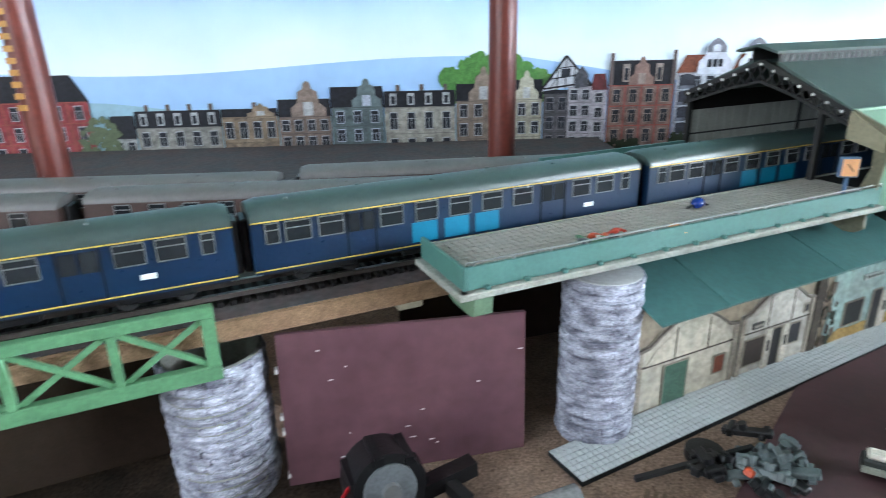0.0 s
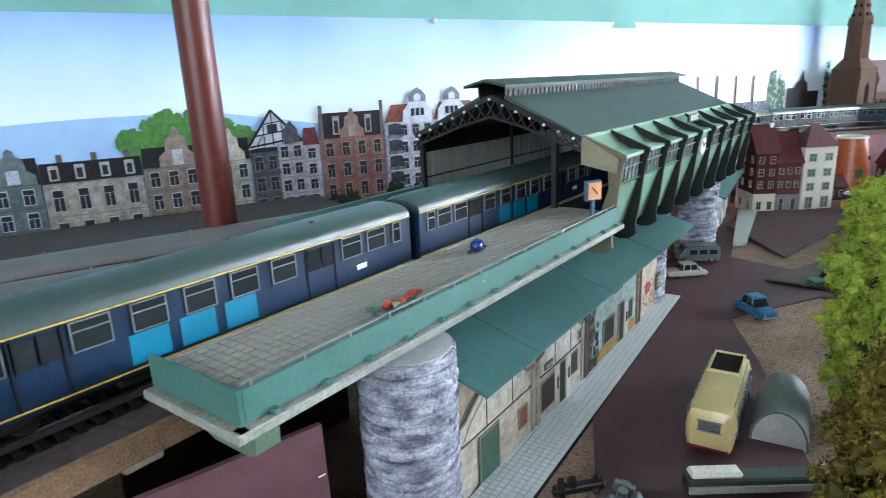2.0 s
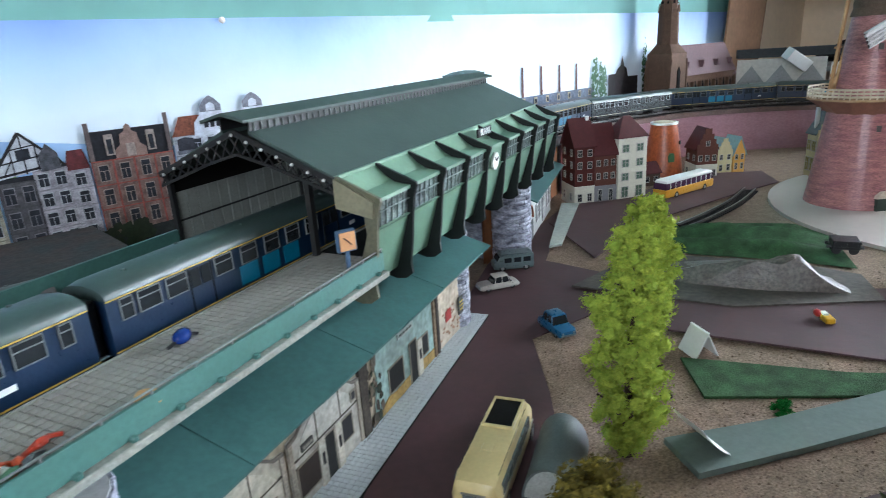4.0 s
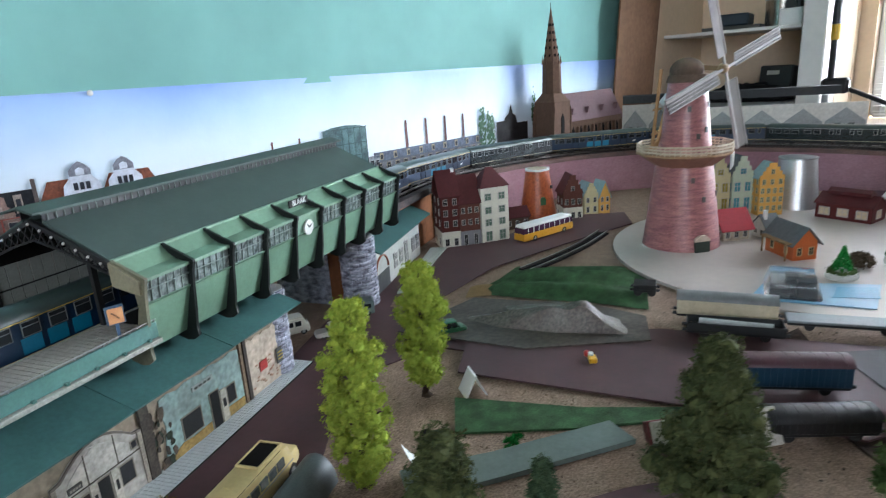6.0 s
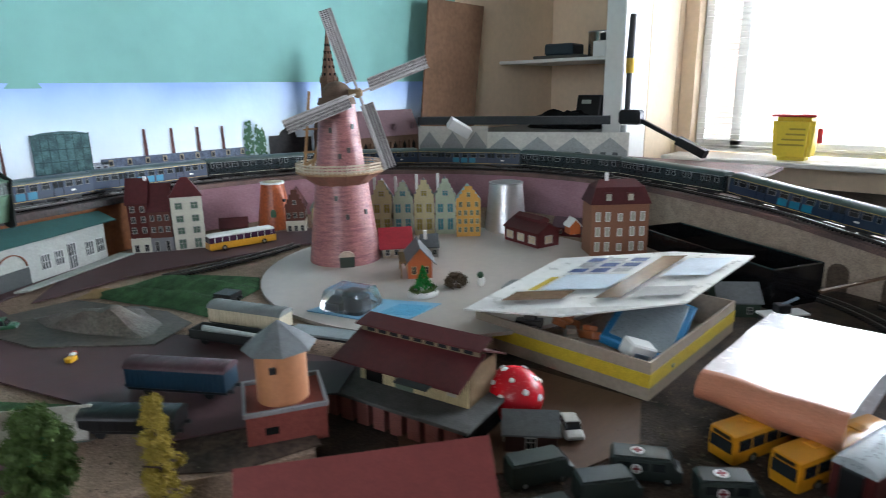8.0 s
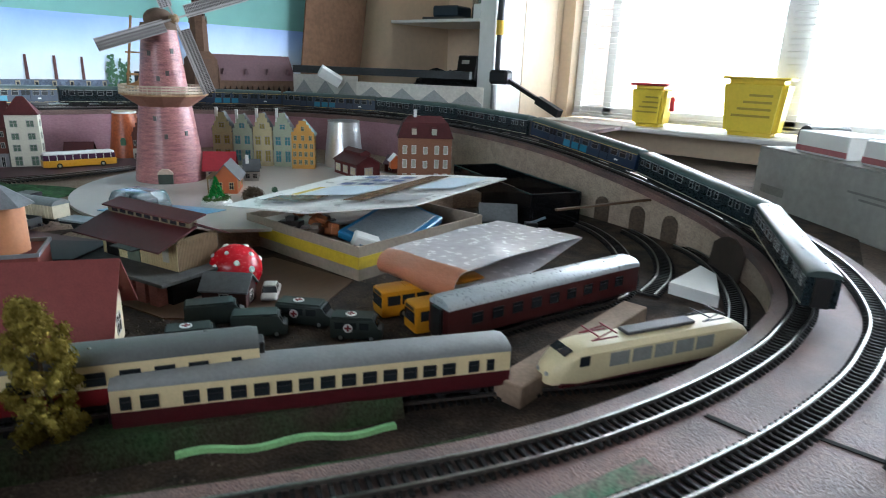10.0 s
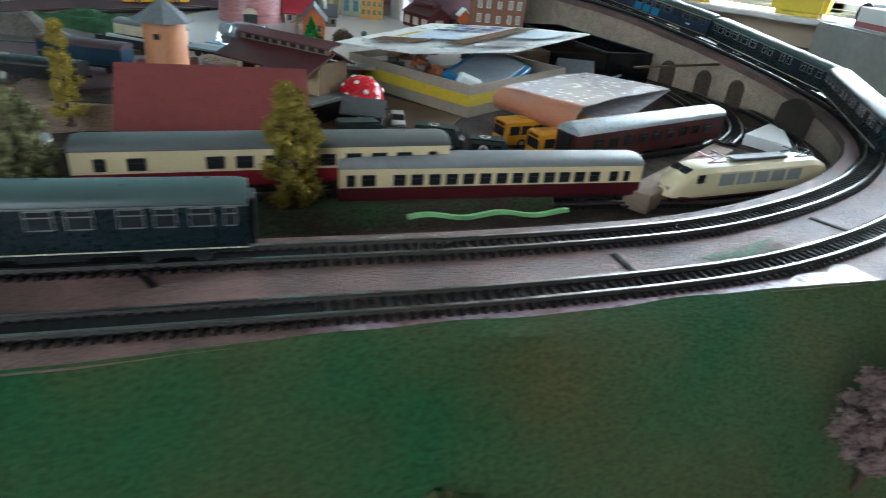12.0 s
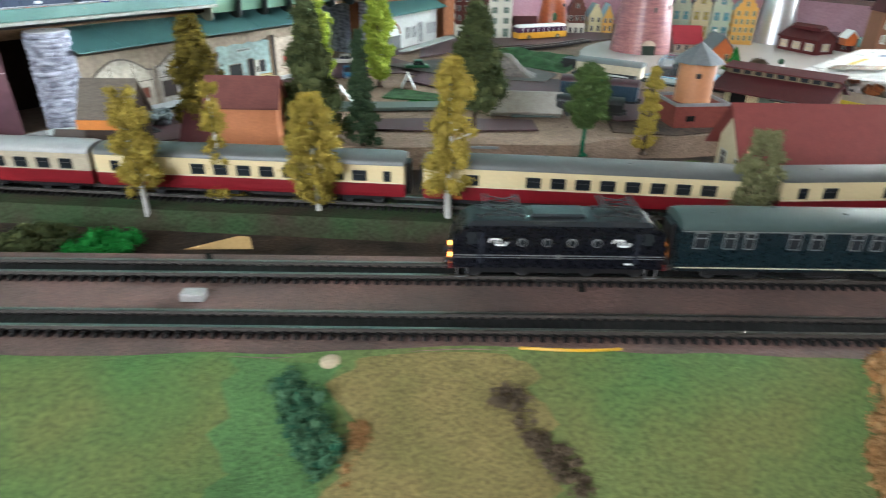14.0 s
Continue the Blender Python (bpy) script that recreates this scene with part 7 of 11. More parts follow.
# sails: the hub faces the viewer of the long side
HUB = Vector((1.575, 0.676, 0.305)) - Vector((1.572, 0.732, 0.004))
face = pose(*HUB, 0, 0, -18)
wood = mat("sail_grey", (0.50, 0.47, 0.46), 0.6, var=0.3, scale=120)
hub = part("hub", ball(B(), 0.009, face, 2), mat("hub_wood", (0.34, 0.24, 0.14), 0.6), mill, "wooden hub")
part("axle", bar(B(), HUB, HUB + Vector((0.016, 0.05, 0.004)), 0.008), mat("hub_wood", (0, 0, 0)), mill)
for k in range(4):
    rot = face @ pose(0, 0, 0, 0, -19 - 90 * k, 0)
    st = B()
    bar(st, (0, -0.004, 0), (0, -0.004, 0.140), 0.0035, 0.0030, (0, 1, 0))
    for q in range(40):
        z = 0.022 + q * 0.00295
        bar(st, (-0.017, -0.004 - 0.004, z), (0.004, -0.004, z), 0.0011, 0.0009, (0, 1, 0))
    for x in (-0.017, -0.011, -0.006, 0.004):
        bar(st, (x, -0.004 + x * 0.24, 0.022), (x, -0.004 + x * 0.24, 0.140), 0.0013, 0.0013, (0, 1, 0))
    bar(st, (0.0042, -0.0045, 0.022), (0.0042, -0.0045, 0.140), 0.0016, 0.005, (0, 1, 0))
    sb = part("sail", st, wood, mill, "grey lattice sail with a pale leading board")
    sb.matrix_local = rot
    cl = B()
    poly(cl, [(-0.017, -0.0066, 0.022), (0.003, -0.0028, 0.022), (0.003, -0.0028, 0.140), (-0.017, -0.0066, 0.140)])
    c = part("sail_cloth", cl, mat("sail_net", (0.07, 0.06, 0.06), 0.7, var=0.4, scale=300), sb)
tail = B()
for sgn in (-1, 1):
    bar(tail, (0.026 * sgn - 0.01, 0.03, 0.305), (-0.045 + 0.008 * sgn, 0.035, 0.172), 0.004)
bar(tail, (-0.052, 0.035, 0.20), (-0.03, 0.036, 0.20), 0.004)
bar(tail, (-0.050, 0.035, 0.24), (-0.02, 0.036, 0.24), 0.003)
bar(tail, (-0.056, 0.035, 0.176), (-0.02, 0.036, 0.19), 0.005)
part("tail_pole", tail, mat("tail_wood", (0.50, 0.30, 0.15), 0.6), mill, "light wooden tail pole")
mdoor = part("door", box(B(), -0.013, 0.013, -0.0685, -0.062, 0.0, 0.020), mat("mill_door", (0.05, 0.065, 0.05), 0.6), mill, "dark green door")
part("door_hood", prism(B(), [(-0.014, 0.020), (0.014, 0.020), (0.012, 0.025), (0.005, 0.030), (-0.005, 0.030), (-0.012, 0.025)], -0.0685, -0.060, "y"), mat("hood_pale", (0.62, 0.50, 0.40), 0.6), mdoor, "pale arched hood")
mdoor.matrix_local = pose(0, 0, 0, 0, 0, -36)
for az, z in ((-30, 0.085), (-50, 0.118), (10, 0.09), (-15, 0.20), (-60, 0.235), (5, 0.24), (-38, 0.19)):
    r = 0.066 - (0.019 * z / 0.15) if z < 0.15 else 0.046 - 0.015 * (z - 0.15) / 0.135
    o = part("window", box(B(), -0.003, 0.003, -r - 0.001, -r + 0.004, z, z + 0.009), mat("mill_window", (0.10, 0.09, 0.08), 0.4), mill)
    o.matrix_local = pose(0, 0, 0, 0, 0, az)

# ---- church behind the track ----
structure("ground_corner_shelf", prism(B(), [(1.5, 1.312), (2.72, 1.312), (2.72, 0.3), (2.36, 0.28), (2.33, 0.62), (2.29, 0.90), (2.16, 1.10), (1.95, 1.25), (1.74, 1.295)], 0.080, 0.090, "z"), BED, "raised board behind the track in the corner")
ch = thing("church", pose(1.945, 1.252, 0.090, 0, 0, -4), "brown sandstone church with a slender lattice spire", "church")
SANDST = mat("sandstone_brown", (0.155, 0.095, 0.065), 0.75, var=0.25, scale=100)
SPIRE = mat("spire_stone", (0.19, 0.115, 0.08), 0.75, var=0.3, scale=140)
CROOF = mat("church_roof", (0.17, 0.10, 0.11), 0.6, var=0.2, scale=150)
part("tower", box(B(), -0.034, 0.034, -0.034, 0.034, 0, 0.145, 0.001), SANDST, ch)
part("upper_tower", cyl(B(), 0.026, 0.024, 0.080, 8, Matrix.Translation((0, 0, 0.165))), SANDST, ch)
part("tower_shoulder", cyl(B(), 0.045, 0.026, 0.022, 4, Matrix.Translation((0, 0, 0.145)) @ pose(0, 0, 0, 0, 0, 45)), SANDST, ch)
part("spire", cyl(B(), 0.022, 0.001, 0.135, 8, Matrix.Translation((0, 0, 0.245))), SPIRE, ch, "slender openwork spire")
for k in range(8):
    a = k * math.tau / 8
    part("pinnacle", cyl(B(), 0.003, 0.0004, 0.022, 5, Matrix.Translation((0.024 * math.cos(a), 0.024 * math.sin(a), 0.240))), SANDST, ch)
    for q in range(5):
        z = 0.262 + q * 0.019
        r = 0.022 * (1 - (z - 0.245) / 0.135) + 0.0002
        o = part("spire_opening", box(B(), -0.0022, 0.0022, -r - 0.0006, -r + 0.002, z - 0.003, z + 0.004), NIGHT, ch)
        o.matrix_local = pose(0, 0, 0, 0, 0, 22.5 + 45 * k)
part("finial", cyl(B(), 0.0008, 0.0008, 0.014, 6, Matrix.Translation((0, 0, 0.378))), DARK, ch)
for s in (-1, 1):
    for y in (-0.036, 0.03):
        part("buttress", prism(B(), [(0, 0), (0.008, 0), (0.004, 0.10), (0, 0.13)], y, y + 0.007, "y"), SANDST, ch).matrix_local = pose(0.034, 0, 0) if s > 0 else pose(-0.034, 0, 0) @ Matrix.Diagonal((-1, 1, 1, 1))
dr = part("portal", prism(B(), [(-0.014, 0), (0.014, 0), (0.014, 0.026), (0.008, 0.038), (0, 0.043), (-0.008, 0.038), (-0.014, 0.026)], -0.0352, -0.0338, "y"), NIGHT, ch, "dark pointed portal")
part("tower_window", prism(B(), [(-0.007, 0.06), (0.007, 0.06), (0.007, 0.10), (0, 0.112), (-0.007, 0.10)], -0.0352, -0.0338, "y"), NIGHT, ch)
part("nave", box(B(), 0.034, 0.30, -0.028, 0.042, 0, 0.088), SANDST, ch)
part("nave_roof", prism(B(), [(-0.033, 0.086), (0.007, 0.160), (0.047, 0.086)], 0.030, 0.295, "x"), CROOF, ch, "purple brown tiled roof")
part("apse", cyl(B(), 0.036, 0.036, 0.075, 8, Matrix.Translation((0.30, 0.007, 0))), SANDST, ch)
part("apse_roof", cyl(B(), 0.040, 0.004, 0.045, 8, Matrix.Translation((0.30, 0.007, 0.075))), CROOF, ch)
for k in range(7):
    x = 0.055 + k * 0.036
    part("nave_window", prism(B(), [(x - 0.006, 0.014), (x + 0.006, 0.014), (x + 0.006, 0.058), (x, 0.070), (x - 0.006, 0.058)], -0.0292, -0.0278, "y"), NIGHT, ch, "dark pointed window")
    part("buttress", box(B(), x + 0.015, x + 0.021, -0.036, -0.028, 0, 0.07), SANDST, ch)
    if k % 2 == 0:
        part("roof_dormer", prism(B(), [(x - 0.006, 0.104), (x + 0.006, 0.104), (x, 0.120)], -0.030, -0.006, "y"), CROOF, ch)

# ---- yard buildings ----
wt = thing("water_tower", pose(1.170, 0.312, -0.004, 0, 0, -28), "orange round water tower on a red brick base", "water tower")
part("base", box(B(), -0.036, 0.036, -0.033, 0.033, 0, 0.034, 0.0006), mat("brick_base", (0.25, 0.075, 0.06), 0.7, var=0.25, scale=180), wt, "red brick base")
part("base_rim", box(box(box(box(B(), -0.038, 0.038, -0.035, -0.032, 0.034, 0.038), -0.038, 0.038, 0.032, 0.035, 0.034, 0.038), -0.038, -0.035, -0.032, 0.032, 0.034, 0.038), 0.035, 0.038, -0.032, 0.032, 0.034, 0.038), SHOPGREY, wt, "grey parapet")
part("tank", cyl(B(), 0.024, 0.0235, 0.052, 28, Matrix.Translation((0, 0, 0.034))), mat("tank_orange", (0.50, 0.24, 0.12), 0.5, var=0.1, scale=40), wt, "orange brown tank", True)
part("roof", cyl(B(), 0.035, 0.0015, 0.024, 8, Matrix.Translation((0, 0, 0.086))), GREYROOF, wt, "grey hexagonal roof")
part("hatch", box(B(), -0.012, -0.006, -0.0255, -0.0225, 0.068, 0.074), DARK, wt)
part("base_window", box(B(), -0.020, -0.008, -0.0340, -0.0328, 0.014, 0.021), NIGHT, wt)

dep = thing("goods_depot", pose(1.3006, 0.3390, -0.012, 0, 0, -79) @ Matrix.Diagonal((1.05, 1.02, 0.95, 1)), "cream and brown goods depot with a dark red roof", "depot")
DL = 0.135
part("loading_platform", box(B(), -0.020, DL + 0.020, -0.062, 0.048, 0.010, 0.0145, 0.0006), mat("plat_grey", (0.13, 0.13, 0.125), 0.8, var=0.3, scale=90), dep, "dark grey loading platform")
for k in range(8):
    part("brick_pier", box(B(), -0.016 + k * 0.0205, -0.002 + k * 0.0205, -0.058, -0.046, -0.020, 0.010), mat("pier_pink_brick", (0.36, 0.16, 0.14), 0.8, var=0.35, scale=260, aniso=(1, 1, 3)), dep, "pink brick pier")
part("platform_core", box(B(), -0.014, DL + 0.014, -0.045, 0.044, -0.020, 0.010), NIGHT, dep)
part("wall", box(B(), 0.004, DL, -0.024, 0.034, 0.014, 0.050), mat("board_cream", (0.20, 0.16, 0.10), 0.6, var=0.25, scale=260, aniso=(8, 1, 0.4)), dep, "cream boarded wall")
part("roof_slope", prism(B(), [(-0.052, 0.046), (0.0, 0.066), (0.0, 0.068), (-0.052, 0.048)], -0.010, DL + 0.006, "x"), REDROOF, dep, "dark red felt roof")
part("roof_slope", prism(B(), [(0.046, 0.048), (0.0, 0.070), (0.0, 0.072), (0.046, 0.050)], -0.010, DL + 0.006, "x"), REDROOF, dep)
part("clerestory", box(B(), -0.006, DL + 0.002, -0.006, 0.004, 0.064, 0.074), mat("board_cream", (0, 0, 0)), dep, "cream clerestory strip")
part("clerestory_roof", prism(B(), [(-0.011, 0.0735), (0.014, 0.079), (0.014, 0.081), (-0.011, 0.0755)], -0.010, DL + 0.006, "x"), REDROOF, dep)
for k in range(9):
    part("clerestory_window", box(B(), 0.002 + k * 0.0148, 0.012 + k * 0.0148, -0.0066, -0.0059, 0.067, 0.0725), WINDOWDARK, dep)
for k in range(33):
    part("board", box(B(), 0.0045 + k * 0.0040, 0.0075 + k * 0.0040, -0.0246, -0.0240, 0.0150, 0.0495), mat("board_pale", (0.62, 0.53, 0.31), 0.6, var=0.15, scale=120), dep)
for x0, x1, c in ((0.012, 0.034, NIGHT), (0.050, 0.072, mat("depot_door", (0.13, 0.17, 0.13), 0.6)), (0.112, 0.122, PALEWIN)):
    part("door", box(B(), x0, x1, -0.0254, -0.0247, 0.015 if c is not PALEWIN else 0.024, 0.044), c, dep)
for k in range(28):
    part("board", box(B(), DL + 0.0001, DL + 0.0008, -0.023 + k * 0.0020, -0.0219 + k * 0.0020, 0.015, 0.056), mat("board_brown", (0.28, 0.20, 0.12), 0.7), dep)
part("canopy", box(B(), 0.075, 0.112, -0.062, -0.046, 0.046, 0.0475), DARK, dep, "small dark canopy")

house("station_house", pose(1.040, 0.145, -0.020, 0, 0, -35), 0.152, 0.075, 0.044, 0.043, mat("wall_cream2", (0.60, 0.52, 0.36), 0.65, var=0.15, scale=60), mat("roof_brick_red", (0.22, 0.055, 0.05), 0.55, var=0.15, scale=100), [(0.012, 6, 0.017)], "long low cream house with a large brick red roof", gable="side", overhang=0.012, win=(0.013, 0.017), side_cols=2)
house("hut", pose(1.306, 0.152, -0.030, 0, 0, -52), 0.050, 0.034, 0.022, 0.014, mat("hut_darkred", (0.075, 0.038, 0.034), 0.8, scale=160), GREYROOF, [(0.006, 1, 0.011)], "small dark brown hut with a grey roof", gable="side", side_cols=1, win=(0.009, 0.011))
mu = thing("toadstool", pose(1.374, 0.192, -0.0365) @ Matrix.Scale(1.24, 4), "red toadstool with white spots", "ornament")
part("stem", cyl(B(), 0.017, 0.016, 0.022, 20), WHITE, mu)
part("cap", ball(B(), 0.0265, Matrix.Translation((0, 0, 0.022)) @ Matrix.Diagonal((1, 1, 0.95, 1)), 3), mat("toadstool_red", (0.55, 0.012, 0.025), 0.25, var=0.1, scale=60), mu, "glossy red cap", True)
rng = random.Random(8)
for k in range(15):
    a, e = k * 2.4, math.asin(0.05 + 0.93 * (k + 0.5) / 15)
    n = Vector((math.cos(a) * math.cos(e), math.sin(a) * math.cos(e), math.sin(e)))
    o = part("spot", cyl(B(), 0.0022 + 0.0006 * (k % 3), 0.0020, 0.0012, 12), WHITE, mu)
    o.matrix_local = Matrix.Translation(Vector((0, 0, 0.022)) + Vector((n.x, n.y, n.z * 0.95)) * 0.0262) @ n.to_track_quat("Z", "Y").to_matrix().to_4x4()
house("house", pose(0.555, 0.545, -0.030, 0, 0, -38), 0.066, 0.045, 0.044, 0.028, mat("wall_orange_tan", (0.52, 0.25, 0.13), 0.6, var=0.12, scale=50), REDROOF, [], "orange house with a dark red roof beside the trains", gable="side", side_cols=0, base=(0.012, mat("base_red", (0.36, 0.05, 0.04), 0.6)))
house("house", pose(0.425, 0.605, -0.030, 0, 0, -34), 0.075, 0.045, 0.026, 0.026, mat("wall_ochre_strip", (0.62, 0.28, 0.06), 0.6), mat("roof_grey_brown", (0.15, 0.125, 0.11), 0.7, scale=160), [], "low house with a grey brown roof and orange wall", gable="side", side_cols=0)
# ---- model trees ----
def leaf_mat(name, c, c2):
    if name in MATS:
        return MATS[name]
    m = mat(name, c, 0.9, var=0.35, scale=180, bump=0.8, fine=5)
    t = m.node_tree
    b = t.nodes["Principled BSDF"]
    src = b.inputs["Base Color"].links[0].from_socket
    g = t.nodes.new("ShaderNodeNewGeometry")
    mx = t.nodes.new("ShaderNodeMix")
    mx.data_type = "RGBA"
    mx.inputs[7].default_value = (*c2, 1)
    rr = t.nodes.new("ShaderNodeMapRange")
    rr.inputs[4].default_value = 0.8
    t.links.new(g.outputs["Random Per Island"], rr.inputs[0])
    t.links.new(rr.outputs[0], mx.inputs[0])
    t.links.new(src, mx.inputs[6])
    t.links.new(mx.outputs[2], b.inputs["Base Color"])
    return m


LEAF = {
    "lime": leaf_mat("leaf_lime", (0.44, 0.50, 0.075), (0.25, 0.36, 0.045)),
    "spring": leaf_mat("leaf_spring", (0.17, 0.34, 0.035), (0.30, 0.42, 0.05)),
    "dark": leaf_mat("leaf_dark", (0.055, 0.075, 0.030), (0.10, 0.11, 0.04)),
    "pine": leaf_mat("leaf_pine", (0.045, 0.08, 0.045), (0.08, 0.12, 0.055)),
    "olive": leaf_mat("leaf_olive", (0.22, 0.17, 0.025), (0.30, 0.24, 0.05)),
    "olive_dark": leaf_mat("leaf_olive_dark", (0.10, 0.085, 0.02), (0.25, 0.19, 0.03)),
    "yellow": leaf_mat("leaf_yellow", (0.42, 0.33, 0.06), (0.30, 0.22, 0.05)),
    "grey": leaf_mat("leaf_grey", (0.23, 0.22, 0.11), (0.15, 0.15, 0.07)),
    "mid": leaf_mat("leaf_mid", (0.10, 0.16, 0.045), (0.07, 0.10, 0.035)),
    "green": leaf_mat("leaf_green", (0.015, 0.20, 0.03), (0.03, 0.26, 0.05)),
    "pine_dark": leaf_mat("leaf_pine_dark", (0.006, 0.055, 0.032), (0.010, 0.075, 0.04)),
    "teal": leaf_mat("leaf_teal", (0.02, 0.10, 0.055), (0.09, 0.17, 0.09)),
    "pink": leaf_mat("leaf_pink", (0.26, 0.18, 0.17), (0.17, 0.11, 0.10)),
    "rust": leaf_mat("leaf_rust", (0.34, 0.17, 0.065), (0.42, 0.26, 0.12)),
    "brown": leaf_mat("leaf_brown", (0.15, 0.11, 0.07), (0.09, 0.065, 0.045)),
}


def clump(bm, c, r, rng, n=0):
    """A small crumpled tuft of flock: a rough lump with loose flakes on it."""
    s = bmesh.ops.create_icosphere(bm, subdivisions=1, radius=r * 0.72, matrix=Matrix.Translation(c) @ Euler((rng.random() * 6, rng.random() * 6, 0)).to_matrix().to_4x4() @ Matrix.Diagonal((rng.uniform(0.8, 1.2), rng.uniform(0.8, 1.2), rng.uniform(0.7, 1.0), 1)))
    for v in s["verts"]:
        v.co += (v.co - c) * rng.uniform(-0.3, 0.3)
    u, new_vert, new_face = rng.uniform, bm.verts.new, bm.faces.new
    grain = 0.0024 * (r / 0.008) ** 0.4
    for k in range(n * 6):
        z, a = u(-1, 1), u(0, math.tau)
        s = math.sqrt(1 - z * z) * r
        f = u(0.60, 1.2)
        x, y, z = c.x + s * f * math.cos(a), c.y + s * f * math.sin(a), c.z + z * r * f
        q = grain * u(0.4, 1.0)
        new_face([new_vert((x + u(-q, q), y + u(-q, q), z + u(-q, q))) for _ in range(3)])


def envelope(kind, f):
    """The crown's half width at a height fraction f."""
    if kind == "column":
        return min(1.0, 3.6 * f + 0.28) * (1.0 if f < 0.72 else max(0.3, 1 - 2.3 * (f - 0.72)))
    if kind == "cone":
        return 1.02 - 0.88 * f
    if kind == "round":
        return math.sqrt(max(0.05, 1 - (2 * f - 1) ** 2))
    if kind == "birch":
        return (0.74 + 0.26 * math.sin(f * 19)) * (1.0 - 0.50 * f)
    return 1.0


def tree(x, y, z, h, r, kind, leaf, label, n=150, trunk=(0.10, 0.07, 0.05), bare=0.12, flakes=14, lean=0.0, size=0.30, seed=1, name="model_tree", lie=None):
    th = thing(name, pose(x, y, z, *(lie or (lean * 0.6, lean, seed * 37))), label, "tree", "model trees")
    rng = random.Random(seed)
    tb = B()
    pts = [Vector((rng.uniform(-1, 1) * 0.06 * r, rng.uniform(-1, 1) * 0.06 * r, h * k / 6 * 0.95)) for k in range(7)]
    for k, (a, b) in enumerate(zip(pts, pts[1:])):
        q = (b - a)
        m = Matrix.Translation(a) @ q.to_track_quat("Z", "Y").to_matrix().to_4x4()
        r0 = max(0.0006, 0.0030 * (1 - k / 6.5) * (h / 0.12))
        cyl(tb, r0, r0 * 0.86, q.length, 7, m)
    for k in range(9):
        f = rng.uniform(bare, 0.85)
        a = rng.random() * math.tau
        e = envelope(kind, (f - bare) / (1 - bare)) * r * 0.7
        bar(tb, (0, 0, h * f * 0.95), (e * math.cos(a), e * math.sin(a), h * f * 0.95 + e * 0.5), 0.0011)
    cyl(tb, 0.0065, 0.0030, 0.003, 8)
    part("trunk", tb, mat("trunk_%.2f" % trunk[0], trunk, 0.8, var=0.3, scale=160), th)
    cb = B()
    n = int(n * 1.7)
    for k in range(n):
        f = (k + rng.random()) / n
        e = envelope(kind, f)
        a = rng.random() * math.tau
        e *= 0.84 + 0.26 * math.sin(f * 21 + seed + 2 * math.sin(a * 2 + seed))
        rad = r * e * (0.35 + 0.65 * math.sqrt(rng.random())) * 0.86
        c = Vector((rad * math.cos(a), rad * math.sin(a), h * (bare + (1 - bare) * f)))
        if kind == "birch" and math.sin(f * 21 + seed) < -0.75:
            continue
        clump(cb, c, r * size * 0.68 * rng.uniform(0.55, 1.15) * (0.75 + 0.35 * e), rng, flakes)
    part("crown", cb, LEAF[leaf], th)
    return th


WT = (0.62, 0.60, 0.56)
tree(0.775, 0.660, 0, 0.163, 0.030, "column", "lime", "tall lime green flock tree on the sandy ground", 230, seed=1, bare=0.03)
tree(0.912, 0.724, 0, 0.147, 0.030, "column", "lime", "lime green flock tree beside the purple road", 200, seed=2, bare=0.10)
tree(0.690, 0.478, -0.02, 0.180, 0.048, "cone", "dark", "dark brown green conifer near the yard", 230, seed=3, bare=0.22)
tree(0.878, 0.417, -0.006, 0.163, 0.053, "cone", "dark", "large dark green conifer with a bare trunk", 260, seed=4, bare=0.30, size=0.26)
tree(0.928, 0.071, -0.030, 0.113, 0.025, "column", "grey", "grey green rounded bush tree before the red coaches", 130, seed=5, bare=0.05)
tree(1.0995, -0.027, -0.030, 0.119, 0.025, "column", "olive", "olive yellow columnar tree before the coaches", 170, seed=6, bare=0.04, lean=4)
tree(0.972, 0.316, -0.014, 0.108, 0.027, "column", "mid", "dark green columnar tree with a green trunk", 210, trunk=(0.01, 0.16, 0.08), seed=7, bare=0.34)
tree(1.040, 0.278, -0.014, 0.104, 0.022, "birch", "yellow", "narrow yellow tree beside the water tower", 150, seed=8, bare=0.10)
tree(0.723, 0.246, -0.030, 0.168, 0.034, "birch", "yellow", "tall yellow birch with a white trunk and gaps", 120, WT, seed=9, bare=0.30, flakes=20, size=0.34)
tree(0.487, 0.419, -0.030, 0.130, 0.029, "birch", "yellow", "slender yellow birch with a white trunk", 110, WT, seed=10, bare=0.32, flakes=20, size=0.36)
tree(0.557, 0.400, -0.030, 0.132, 0.019, "birch", "yellow", "thin yellow birch with a white trunk", 90, WT, seed=11, bare=0.12, flakes=20, size=0.40)
tree(0.625, 0.328, -0.030, 0.128, 0.030, "column", "yellow", "broad olive yellow tree with a pale trunk", 150, WT, seed=12, bare=0.22, flakes=18)
tree(0.585, 0.562, -0.030, 0.172, 0.029, "column", "olive_dark", "dense dark olive tree behind the coaches", 230, seed=13, bare=0.16)
tree(0.740, 0.455, -0.020, 0.150, 0.026, "cone", "pine", "dark blue green pine on the slope", 160, seed=14, bare=0.18)
tree(1.392, -0.506, -0.055, 0.066, 0.025, "birch", "yellow", "yellow brown bush beside the yard lamp", 60, seed=15, bare=0.12, size=0.36)
tree(1.404, -0.586, -0.085, 0.135, 0.026, "birch", "yellow", "yellow brown layered conifer at the corner of the board", 110, seed=16, bare=0.22, flakes=18)
